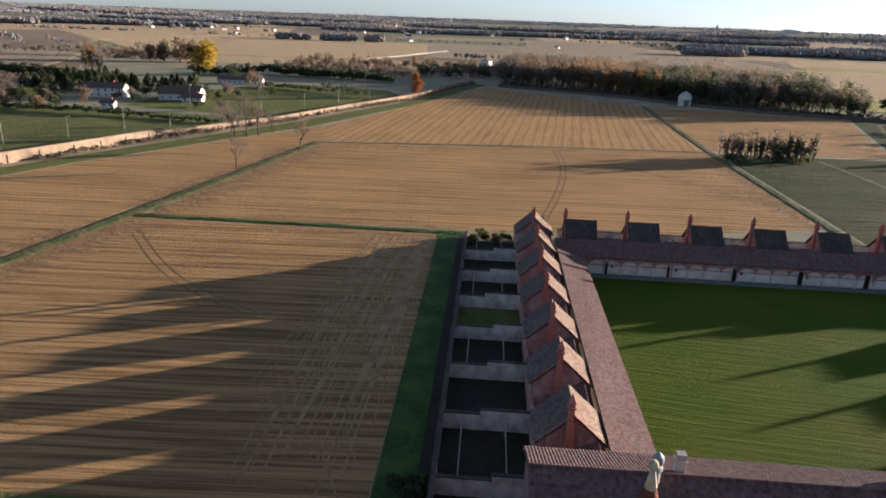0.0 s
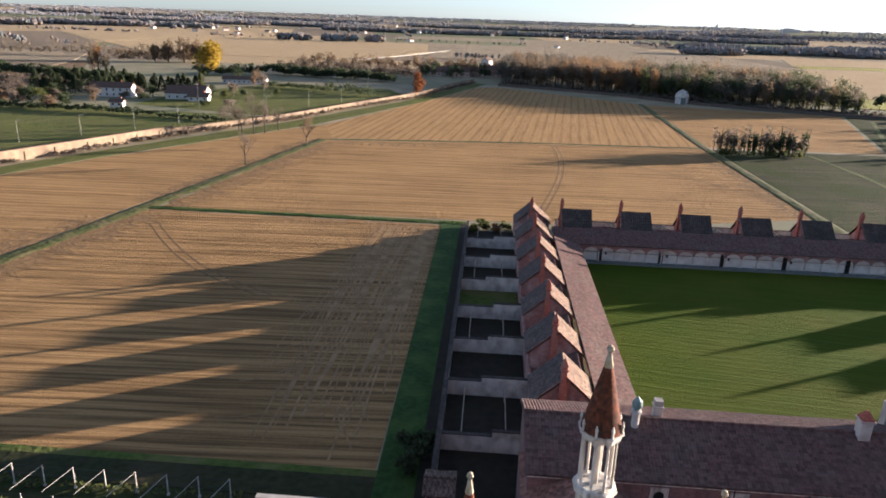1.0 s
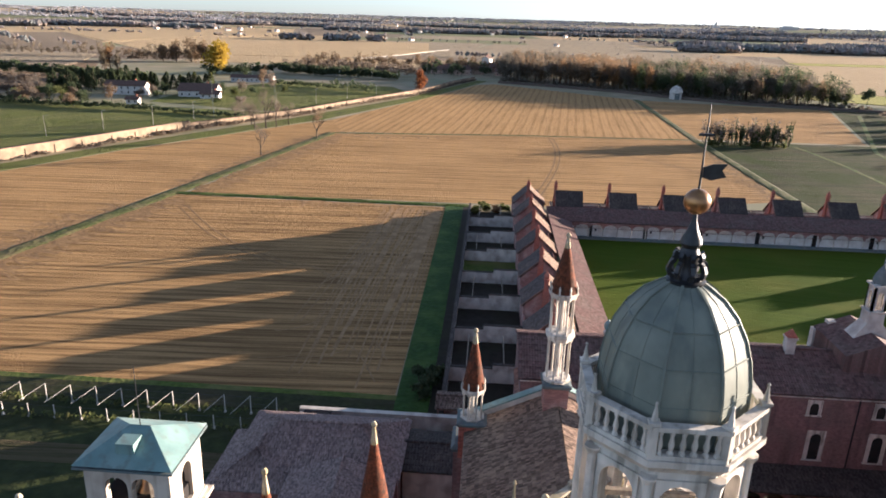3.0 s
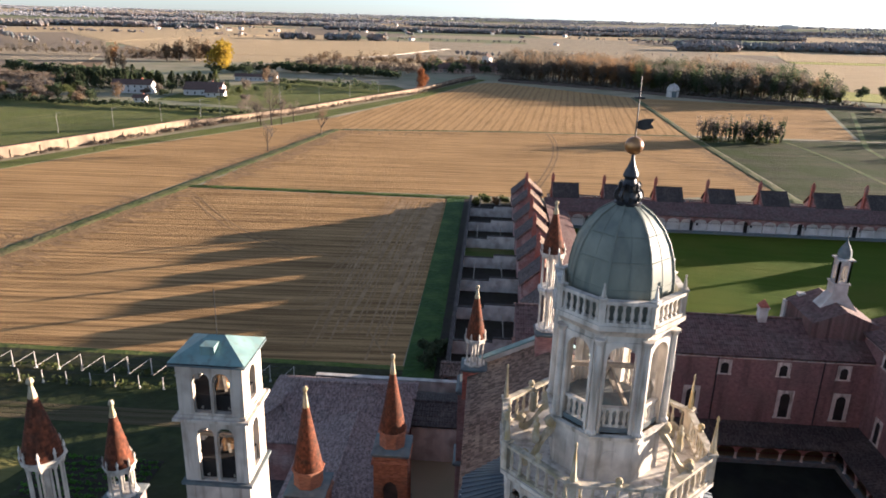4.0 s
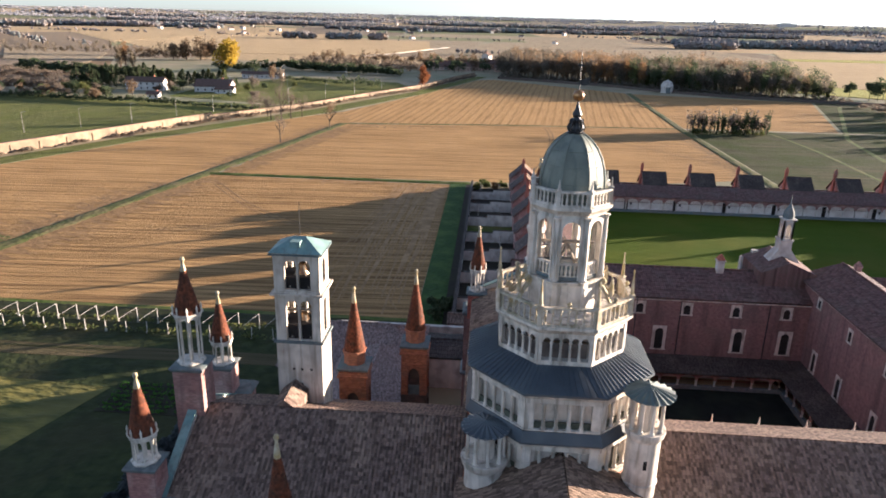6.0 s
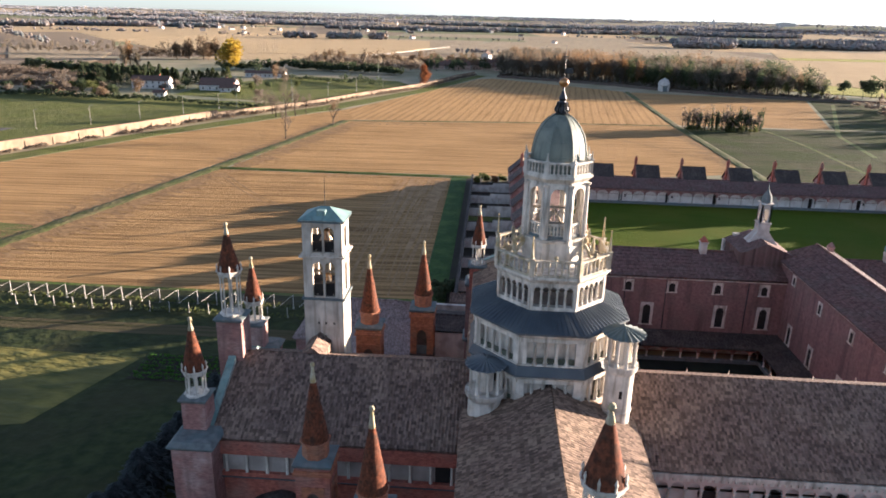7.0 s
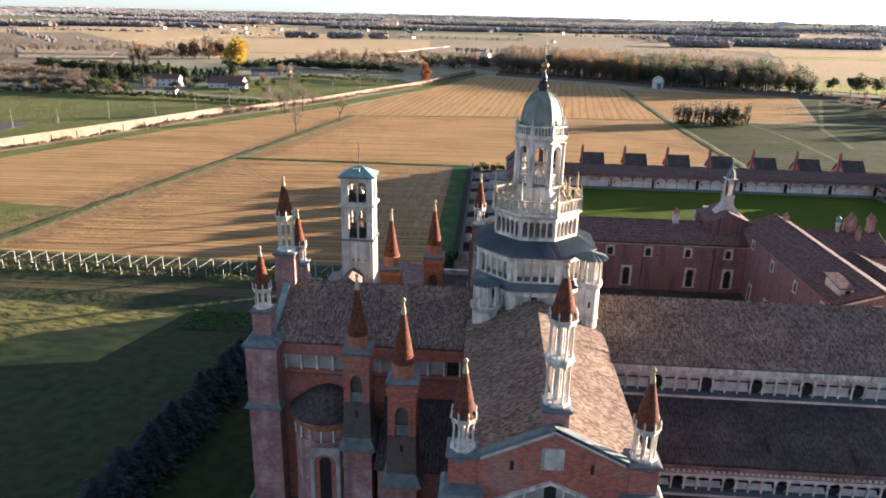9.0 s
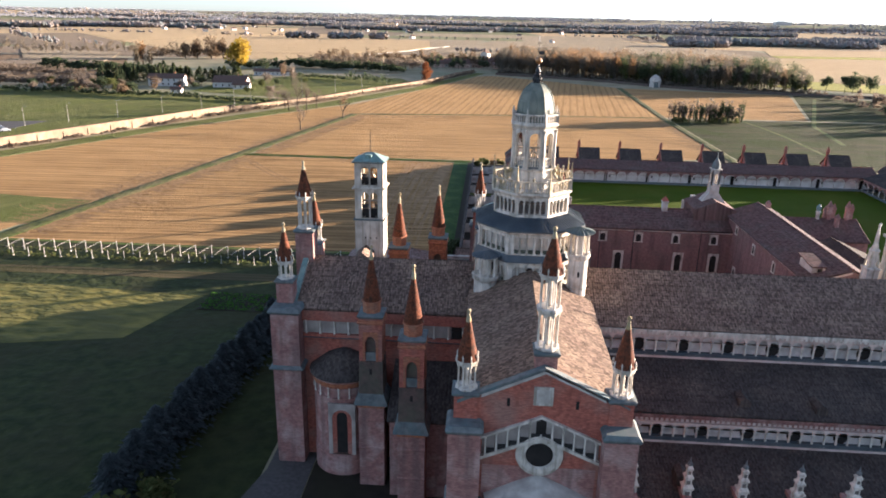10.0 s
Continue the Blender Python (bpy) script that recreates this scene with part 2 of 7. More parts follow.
GRASS_STRIP = material("deep_green_strip_grass", (0.034, 0.072, 0.016), (0.02, 0.044, 0.010), 1.1, stain=(0.062, 0.098, 0.022), stain_scale=0.2, bump=1.0, deep=0.3)
# Near-black base holds the court's shade; the greenish patches are its own.
COURT = material("shaded_court_ground", (0.0135, 0.0145, 0.012), (0.009, 0.0095, 0.008), 0.6, stain=(0.021, 0.026, 0.016), stain_scale=0.18, bump=0.6)
OLD_RAIL = material("lichen_stained_marble", (0.56, 0.49, 0.39), (0.38, 0.335, 0.26), 2.2, rough=0.8, stain=(0.26, 0.225, 0.14), stain_scale=1.3, bump=0.3, stretch=(1, 1, 0.4), drip=(0.15, 0.13, 0.10))
EARTH = material("dark_brown_earth", (0.034, 0.028, 0.022), (0.022, 0.019, 0.015), 0.8, stain=(0.032, 0.03, 0.018), stain_scale=0.15)


# building helpers
class Shape:
    """Gathers vertices and faces for one mesh."""

    def __init__(self):
        self.v, self.f = [], []

    def add(self, verts, faces, m=None):
        k = len(self.v)
        self.v += [tuple(m @ Vector(p)) for p in verts] if m is not None else [tuple(p) for p in verts]
        self.f += [tuple(i + k for i in face) for face in faces]
        return self

    def box(self, x0, x1, y0, y1, z0, z1, m=None):
        return self.add([(x, y, z) for z in (z0, z1) for x, y in ((x0, y0), (x1, y0), (x1, y1), (x0, y1))],
                        [(3, 2, 1, 0), (4, 5, 6, 7), (0, 1, 5, 4), (1, 2, 6, 5), (2, 3, 7, 6), (3, 0, 4, 7)], m)

    def lathe(self, profile, n=12, c=(0, 0, 0), start=0.0, m=None):
        """profile: (radius, z) upwards; n sides, the first corner at start degrees."""
        verts, faces = [], []
        for r, z in profile:
            for i in range(n):
                a = radians(start) + 2 * math.pi * i / n
                verts.append((c[0] + r * math.cos(a), c[1] + r * math.sin(a), c[2] + z))
        for j in range(len(profile) - 1):
            for i in range(n):
                faces.append((j * n + i, j * n + (i + 1) % n, (j + 1) * n + (i + 1) % n, (j + 1) * n + i))
        faces.append(tuple(reversed(range(n))))
        faces.append(tuple(range((len(profile) - 1) * n, len(profile) * n)))
        return self.add(verts, faces, m)

    def octagon(self, profile, c=(0, 0, 0), m=None):
        """Like lathe, but with the apothem of an octagon whose faces look along the axes."""
        return self.lathe([(a / math.cos(math.pi / 8), z) for a, z in profile], 8, c, 22.5, m)

    def square(self, profile, c=(0, 0, 0), m=None):
        return self.lathe([(a * math.sqrt(2), z) for a, z in profile], 4, c, 45, m)

    def prism(self, poly, z0, z1, m=None):
        n = len(poly)
        return self.add([(x, y, z0) for x, y in poly] + [(x, y, z1) for x, y in poly],
                        [tuple(reversed(range(n))), tuple(range(n, 2 * n))] + [(i, (i + 1) % n, n + (i + 1) % n, n + i) for i in range(n)], m)

    def slab(self, a, b, c, d, thick, m=None):
        """A sheet with the four corners a b c d on top, thick below them."""
        low = [(p[0], p[1], p[2] - thick) for p in (a, b, c, d)]
        return self.add([*low, a, b, c, d], [(3, 2, 1, 0), (4, 5, 6, 7), (0, 1, 5, 4), (1, 2, 6, 5), (2, 3, 7, 6), (3, 0, 4, 7)], m)

    def bar(self, a, b, w=0.1):
        a, b = Vector(a), Vector(b)
        turn = (b - a).to_track_quat("Z", "Y").to_matrix().to_4x4()
        return self.box(-w / 2, w / 2, -w / 2, w / 2, 0, (b - a).length, Matrix.Translation(a) @ turn)

    def arch(self, w, h, ow, spring, thick, m=None, sill=0.0, n=8, x=0.0, rise=1.0):
        """A wall panel w wide and h high about x, from y 0 back to thick, with an arched opening ow wide."""
        r = ow / 2
        arc = [(-r * math.cos(math.pi * i / n), spring + rise * r * math.sin(math.pi * i / n)) for i in range(n + 1)]
        top = [(-w / 2 + w * i / n, h) for i in range(n + 1)]
        for y, flip in ((0.0, False), (thick, True)):
            v = [(x + p[0], y, p[1]) for p in arc] + [(x + p[0], y, p[1]) for p in top]
            f = [(i, i + 1, n + 2 + i, n + 1 + i) for i in range(n)]
            k = len(v)
            v += [(x - w / 2, y, sill), (x - r, y, sill), (x + r, y, sill), (x + w / 2, y, sill)]
            f += [(k, k + 1, 0, n + 1), (k + 2, k + 3, 2 * n + 1, n)]
            if sill > 0:
                k = len(v)
                v += [(x - w / 2, y, 0), (x + w / 2, y, 0)]
                f += [(k, k + 1, k - 1, k - 2, k - 3, k - 4)]
            self.add(v, [tuple(reversed(q)) if flip else q for q in f], m)
        loop = [(-r, sill), *arc, (r, sill)]
        v = [(x + p[0], y, p[1]) for y in (0.0, thick) for p in loop]
        k = len(loop)
        f = [(i + 1, i, k + i, k + i + 1) for i in range(k - 1)] + [(0, k - 1, 2 * k - 1, k)]
        self.add(v, f, m)
        s = x - w / 2, x + w / 2
        self.add([(s[0], 0, 0), (s[0], thick, 0), (s[0], thick, h), (s[0], 0, h), (s[1], 0, 0), (s[1], thick, 0), (s[1], thick, h), (s[1], 0, h)],
                 [(3, 2, 1, 0), (4, 5, 6, 7), (3, 7, 6, 2), (0, 1, 5, 4)], m)
        return self


def part(name, shape, mat, parent=None, label="", local=None, key=None):
    """Links a Shape as one mesh object. local: its pose under the parent. key: shared mesh."""
    key = "shared_" + key if key else None
    mesh = bpy.data.meshes.get(key) if key else None
    if mesh is None:
        mesh = bpy.data.meshes.new(key or name)
        s = shape() if callable(shape) else shape
        mesh.from_pydata(s.v, [], s.f)
        mesh.materials.append(mat)
        mesh.update()
        if len(mesh.polygons) < 60000:
            mesh.polygons.foreach_set("use_smooth", [True] * len(mesh.polygons))
            mesh.set_sharp_from_angle(angle=radians(25))
    ob = new(name, mesh)
    if parent is not None:
        ob.parent = parent
    if local is not None:
        ob.matrix_local = local
    if label:
        tagged(ob, label)
    return ob


def thing(name, label, category, at=(0, 0, 0), turn=0.0, group="", kind=""):
    ob = new(name)
    ob.matrix_world = pose(*at, 0, 0, turn)
    return tagged(ob, label, category, group, kind)


def structure(name, shape, mat, label="", category=""):
    return tagged(part(name, shape, mat), label, category, "", "structure")


def place(x, y, z=0.0, turn=0.0):
    return pose(x, y, z, 0, 0, turn)


def tiled_slope(p0, p1, q0, q1, pitch=0.42, rows=None, lift=0.055, seed=0):
    """A roof slope in channel tiles: eave from p0 to p1, ridge from q0 to q1 (may be shorter)."""
    rnd = random.Random(seed)
    p0, p1, q0, q1 = map(Vector, (p0, p1, q0, q1))
    length = max((p1 - p0).length, (q1 - q0).length)
    up = (q0 + q1 - p0 - p1) / 2
    nrm = (p1 - p0).cross(up)
    nrm = nrm.normalized() if nrm.z > 0 else -nrm.normalized()
    rows = rows or max(4, round(up.length / 0.9))
    cols = max(2, round(length / pitch))
    s = Shape()
    verts, faces = [], []
    per = 4
    for j in range(rows + 1):
        a, b = p0.lerp(q0, j / rows), p1.lerp(q1, j / rows)
        for step in (0, 1):
            for i in range(cols * per + 1):
                u = i / (cols * per)
                wave = (0.0, 0.75, 1.0, 0.75)[i % per]
                jit = rnd.uniform(-0.012, 0.012) if i % per == 2 else 0
                hgt = wave * lift + (0.045 if step else 0.0) + jit + 0.03 * math.sin(u * 9 + j * 0.7)
                verts.append(a.lerp(b, u) + nrm * hgt)
    w = cols * per + 1
    for j in range(2 * rows + 1):
        for i in range(w - 1):
            faces.append((j * w + i, j * w + i + 1, (j + 1) * w + i + 1, (j + 1) * w + i))
    low = [p0 - nrm * 0.2, p1 - nrm * 0.2, q1 - nrm * 0.2, q0 - nrm * 0.2]
    s.add(verts, faces)
    s.add(low, [(3, 2, 1, 0)])
    return s


# ground and fields
def far_rise(x, y):
    """Height of the plain: level near by, rising very gently to the horizon."""
    return 49.0 * max(0.0, (math.hypot(x, y) - 2600) / 2150) ** 1.5


s = Shape()
RINGS, SECTORS = [0.5, 600, 1500, 2600] + [2600 + 150 * i for i in range(1, 15)] + [4760], 96
s.v = [(r * math.cos(2 * math.pi * i / SECTORS), r * math.sin(2 * math.pi * i / SECTORS), far_rise(r, 0)) for r in RINGS for i in range(SECTORS)]
s.f = [(j * SECTORS + i, (j + 1) * SECTORS + i, (j + 1) * SECTORS + (i + 1) % SECTORS, j * SECTORS + (i + 1) % SECTORS) for j in range(len(RINGS) - 1) for i in range(SECTORS)] + [tuple(range(SECTORS))]
structure("ground", s, material("plain_soil", (0.30, 0.245, 0.165), (0.21, 0.185, 0.11), 0.05, stain=(0.17, 0.18, 0.10), stain_scale=0.006, bump=1.0, deep=0.5),
          "flat farmland reaching the hazy horizon", "ground")

STRAW, FURROW = (0.37, 0.231, 0.103), (0.158, 0.096, 0.043)
F_A = field_material("stubble_across", STRAW, FURROW, 3, 1.9, 0.98, wander=1.2, regular=0.45)
F_C = field_material("stubble_across_far", STRAW, FURROW, 2, 2.4, 0.7, wander=1.2, regular=0.5, relief=0.6)
F_D = field_material("stubble_lengthwise", STRAW, FURROW, 84, 3.6, 0.5, wander=0.3, regular=0.75, relief=0.25)
# greening stubble, with the shade over these fields lowered into its colours
F_F = field_material("shaded_green_stubble", (0.078, 0.074, 0.04), (0.042, 0.045, 0.024), 4, 4, 0.8, (0.042, 0.056, 0.018), 0.6)
LAWN = field_material("mown_lawn", (0.065, 0.094, 0.009), (0.035, 0.057, 0.0055), 172, 0.8, 0.42, (0.08, 0.092, 0.012), 0.5, wander=3.0, regular=0.12, relief=0.5, tufts=0.14, clod=6.0)
F_G = field_material("green_crop", (0.165, 0.165, 0.062), (0.10, 0.112, 0.042), 65, 3, 0.8, (0.125, 0.14, 0.042), 0.5, tufts=0.8)


def flat(name, poly, z, mat, label, category):
    return structure(name, Shape().prism(poly, -0.5, z), mat, label, category)


flat("field_1", [(-12.6, 66.5), (-12.2, 178.5), (-96.2, 179.2), (-119.6, 66.5)], 0.03, F_A, "harvested rice field in pale stubble with long shadows", "field")
flat("field_2", [(-126, 62), (-79, 303), (-99, 333), (-149, 243), (-183, 164), (-236, 62)], 0.03, F_C, "harvested stubble field between a ditch and a long wall", "field")
flat("field_3", [(-94.5, 182.5), (-75.5, 306), (9, 320), (100.5, 327), (99, 205), (40, 186)], 0.03, F_C, "broad harvested stubble field", "field")
flat("field_4", [(-73, 312), (-86, 352), (-48, 466), (-13, 590), (2, 600), (104, 512), (100.5, 331)], 0.03, F_D, "stubble field with rows running away", "field")
flat("field_5", [(104, 332), (109, 508), (234, 484), (186, 333.5)], 0.03, F_C, "stubble field behind a small grove", "field")
flat("field_10", [(188, 333.5), (236, 483), (262, 478), (330, 420), (330, 312), (220, 335)], 0.03, F_F, "greening stubble field beside a wood", "field")
flat("field_6", [(104, 186), (104, 326), (220, 331), (330, 300), (330, 186)], 0.03, F_F, "greening stubble field, its shade put into the colour", "field")
flat("field_7", [(-150, 74), (-121, 80), (-116, 104), (-150, 108)], 0.06, F_G, "patch of green crop", "field")
flat("cloister_lawn", [(22.3, 62), (129, 62), (129, 152.2), (22.3, 152.2)], 0.05, LAWN, "mown green lawn of the great cloister", "lawn")
# dark strip two metres wide between the grass and the garden wall
flat("garden_lane", [(-7.2, 48), (-7.2, 181), (-5.2, 181), (-5.2, 48)], 0.06, EARTH, "dark strip along the garden wall", "lane")
flat("grass_strip_1", [(-12.3, 48), (-12.6, 181), (-7.2, 181), (-7.2, 48)], 0.10, GRASS_STRIP, "rank green grass beside the garden wall", "grass")
flat("grass_strip_2", [(-122, 60.5), (-12.3, 60.5), (-12.3, 65.2), (-122, 65.2)], 0.10, GRASS_DEEP, "dark grass margin of a field", "grass")
flat("grass_strip_3", [(-122, 65.2), (-12.3, 65.2), (-12.3, 66.6), (-122, 66.6)], 0.11, GRASS_RANK, "bright grass edge of a stubble field", "grass")
flat("orchard_ground", [(-150, -80), (-26, -80), (-26, 48), (-12.3, 48), (-12.3, 60.5), (-150, 60.5)], 0.02, MEADOW, "rough grass and worn soil beside the church", "ground")
flat("gravel_path", [(-33, -60), (-31, -40), (-28, -28), (-25.6, -18), (-25.2, 48), (-20, 48), (-20, -60)], 0.05, GRAVEL, "grey gravel path round the church", "path")


def bank(name, pts, width, height, mat, label, seed=1):
    """A grass bank with an uneven crest along a line of points."""
    rnd = random.Random(seed)
    s = Shape()
    verts, faces = [], []
    line = []
    for a, b in zip(pts, pts[1:]):
        a, b = Vector((*a, 0)), Vector((*b, 0))
        k = max(2, int((b - a).length / 2.5))
        line += [(a.lerp(b, i / k), (b - a).normalized()) for i in range(k)]
    line.append((Vector((*pts[-1], 0)), line[-1][1]))
    prof = ((-1.0, -0.05), (-0.72, 0.55), (-0.35, 1.0), (0.05, 0.6), (0.4, 0.95), (0.75, 0.5), (1.0, -0.05))
    for p, d in line:
        side = Vector((d.y, -d.x, 0))
        for o, hgt in prof:
            verts.append(p + side * (o + rnd.uniform(-0.12, 0.12)) * width / 2 + Vector((0, 0, hgt * height * rnd.uniform(0.6, 1.3))))
    w = len(prof)
    for j in range(len(line) - 1):
        for i in range(w - 1):
            faces.append((j * w + i, j * w + i + 1, (j + 1) * w + i + 1, (j + 1) * w + i))
    s.add(verts, faces)
    return structure(name, s, mat, label, "grass bank")


bank("ditch_bank_1", [(-121, 64), (-107.3, 137), (-99.2, 181), (-76.8, 308)], 5.6, 0.3, GRASS_BANK, "grassy ditch bank between stubble fields", 1)
bank("ditch_bank_2", [(-98, 181.6), (-50, 181.6), (-5, 181.2)], 3.8, 0.32, GRASS_RANK, "bright green ditch bank", 2)
bank("ditch_bank_3", [(-78, 308), (9, 322), (101, 329)], 2.4, 0.2, GRASS_BANK, "narrow grass bank between fields", 3)
bank("ditch_bank_4", [(101.2, 190), (101.4, 327), (107, 512)], 4.4, 0.26, GRASS_BANK, "green ditch bank running away", 4)
bank("ditch_bank_5", [(103, 312), (120, 313), (145, 322)], 2.4, 0.1, GRASS_RANK, "bright grass edge before a grove", 5)
bank("ditch_bank_6", [(146, 321), (148, 301), (149, 273), (146, 200)], 2.2, 0.08, GRASS_RANK, "green strip across a shaded field", 6)
bank("ditch_bank_7", [(244, 462), (205, 370), (180, 311), (168, 250)], 3.0, 0.08, GRASS_RANK, "green strip beside the far field", 7)
bank("ditch_bank_8", [(150, 322), (196, 342), (240, 356)], 2.2, 0.08, GRASS_DEEP, "dark grass edge between two fields", 8)
flat("church_yard", [(-19.9, -60), (2, -60), (2, -12), (-19.9, -12)], 0.03, EARTH, "dark ground beside the church", "ground")
flat("north_grass", [(-150, -260), (240, -260), (240, -11.8), (-19.9, -11.8), (-19.9, -80), (-150, -80)], 0.015, MEADOW, "dark rough grass north of the church", "grass")


# church
CX, CY = 6.3, -6.1   # crossing
LIFT = 0.7           # height of the church floor over the fields
church = thing("church", "large brick monastery church with tiled roofs and spires", "church", (CX, CY, LIFT))


def cpart(name, s, mat, label="", parent=None):
    """A part of the church given in plan coordinates, heights over its floor; what starts at the floor reaches the ground."""
    s.v = [(v[0] - CX, v[1] - CY, v[2] if v[2] > 0.01 else v[2] - LIFT) for v in s.v]
    return part(name, s, mat, parent or church, label)


def gable_wall(s, x0, x1, y0, y1, zb, ze, zr):
    """A solid block with its ridge along y."""
    xm = (x0 + x1) / 2
    s.add([(x0, y0, zb), (x1, y0, zb), (x1, y0, ze), (xm, y0, zr), (x0, y0, ze), (x0, y1, zb), (x1, y1, zb), (x1, y1, ze), (xm, y1, zr), (x0, y1, ze)],
          [(0, 1, 2, 3, 4), (9, 8, 7, 6, 5), (1, 6, 7, 2), (5, 0, 4, 9), (2, 7, 8, 3), (3, 8, 9, 4), (0, 5, 6, 1)])
    return s


def gable_wall_x(s, x0, x1, y0, y1, zb, ze, zr):
    """A solid block with its ridge along x."""
    ym = (y0 + y1) / 2
    s.add([(x0, y0, zb), (x0, y1, zb), (x0, y1, ze), (x0, ym, zr), (x0, y0, ze), (x1, y0, zb), (x1, y1, zb), (x1, y1, ze), (x1, ym, zr), (x1, y0, ze)],
          [(4, 3, 2, 1, 0), (5, 6, 7, 8, 9), (6, 1, 2, 7), (0, 5, 9, 4), (7, 2, 3, 8), (8, 3, 4, 9), (5, 0, 1, 6)])
    return s


# transept
cpart("transept_wall", gable_wall(Shape(), -0.5, 13.1, -37.2, 25.0, 0, 22.0, 25.1), BRICK, "red brick transept with a stepped gable")
for k, (s0, s1) in enumerate(((-36.9, -11.0), (-1.2, 24.7))):
    cpart("transept_roof", tiled_slope((-1.0, s0, 21.9), (-1.0, s1, 21.9), (CX, s0, 25.35), (CX, s1, 25.35), seed=k, pitch=0.32), TILE_Y, "shaded slope of brown channel tiles")
    cpart("transept_roof", tiled_slope((13.6, s0, 21.9), (13.6, s1, 21.9), (CX, s0, 25.35), (CX, s1, 25.35), seed=k + 5, pitch=0.32), TILE_Y, "sunlit slope of brown channel tiles")
# choir and nave
cpart("choir_wall", gable_wall_x(Shape(), -22.3, -0.4, -14.0, 1.8, 0, 19.75, 23.7), BRICK, "brick choir with a loggia under the eaves")
cpart("choir_roof", tiled_slope((-22.0, -14.4, 19.95), (-0.6, -14.4, 19.95), (-22.0, CY, 23.95), (-0.6, CY, 23.95), seed=11, pitch=0.3), TILE, "brown channel tile roof of the choir")
cpart("choir_roof", tiled_slope((-22.0, 2.2, 19.95), (-0.6, 2.2, 19.95), (-22.0, CY, 23.95), (-0.6, CY, 23.95), seed=12, pitch=0.3), TILE, "sunlit tile roof of the choir")
cpart("nave_wall", gable_wall_x(Shape(), 13.0, 82, -14.2, 2.0, 0, 19.4, 23.5), BRICK_PALE, "long brick nave with arcaded loggias")
cpart("nave_roof", tiled_slope((13.3, -14.75, 19.6), (82, -14.75, 19.6), (13.3, CY, 23.8), (82, CY, 23.8), seed=13, pitch=0.3), TILE, "long brown channel tile roof of the nave")
cpart("nave_roof", tiled_slope((13.3, 2.5, 19.6), (82, 2.5, 19.6), (13.3, CY, 23.8), (82, CY, 23.8), seed=14, pitch=0.6), TILE, "tile roof of the nave")
# aisle and chapels north of the nave
AY = -22.2   # front of the aisle
cpart("aisle_wall", Shape().box(13.0, 82, AY, -14.2, 0, 13.2), BRICK_PALE, "brick aisle with an arcaded loggia")
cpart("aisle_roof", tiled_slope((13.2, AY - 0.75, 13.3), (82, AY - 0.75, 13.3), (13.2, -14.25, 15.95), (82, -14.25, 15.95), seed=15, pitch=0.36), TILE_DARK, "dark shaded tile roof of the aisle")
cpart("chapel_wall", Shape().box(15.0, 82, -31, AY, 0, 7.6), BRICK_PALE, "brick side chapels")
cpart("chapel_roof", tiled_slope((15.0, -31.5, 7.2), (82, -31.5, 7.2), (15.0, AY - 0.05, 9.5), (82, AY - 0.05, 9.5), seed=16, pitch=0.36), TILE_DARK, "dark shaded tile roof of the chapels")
cpart("aisle_wall", Shape().box(13.0, 82, 2.0, 12, 0, 12.4), BRICK_PALE, "brick south aisle")
cpart("aisle_roof", tiled_slope((13.2, 12.4, 12.7), (82, 12.4, 12.7), (13.2, 2.05, 15.6), (82, 2.05, 15.6), seed=17, pitch=0.6), TILE_DARK, "tile roof of the south aisle")


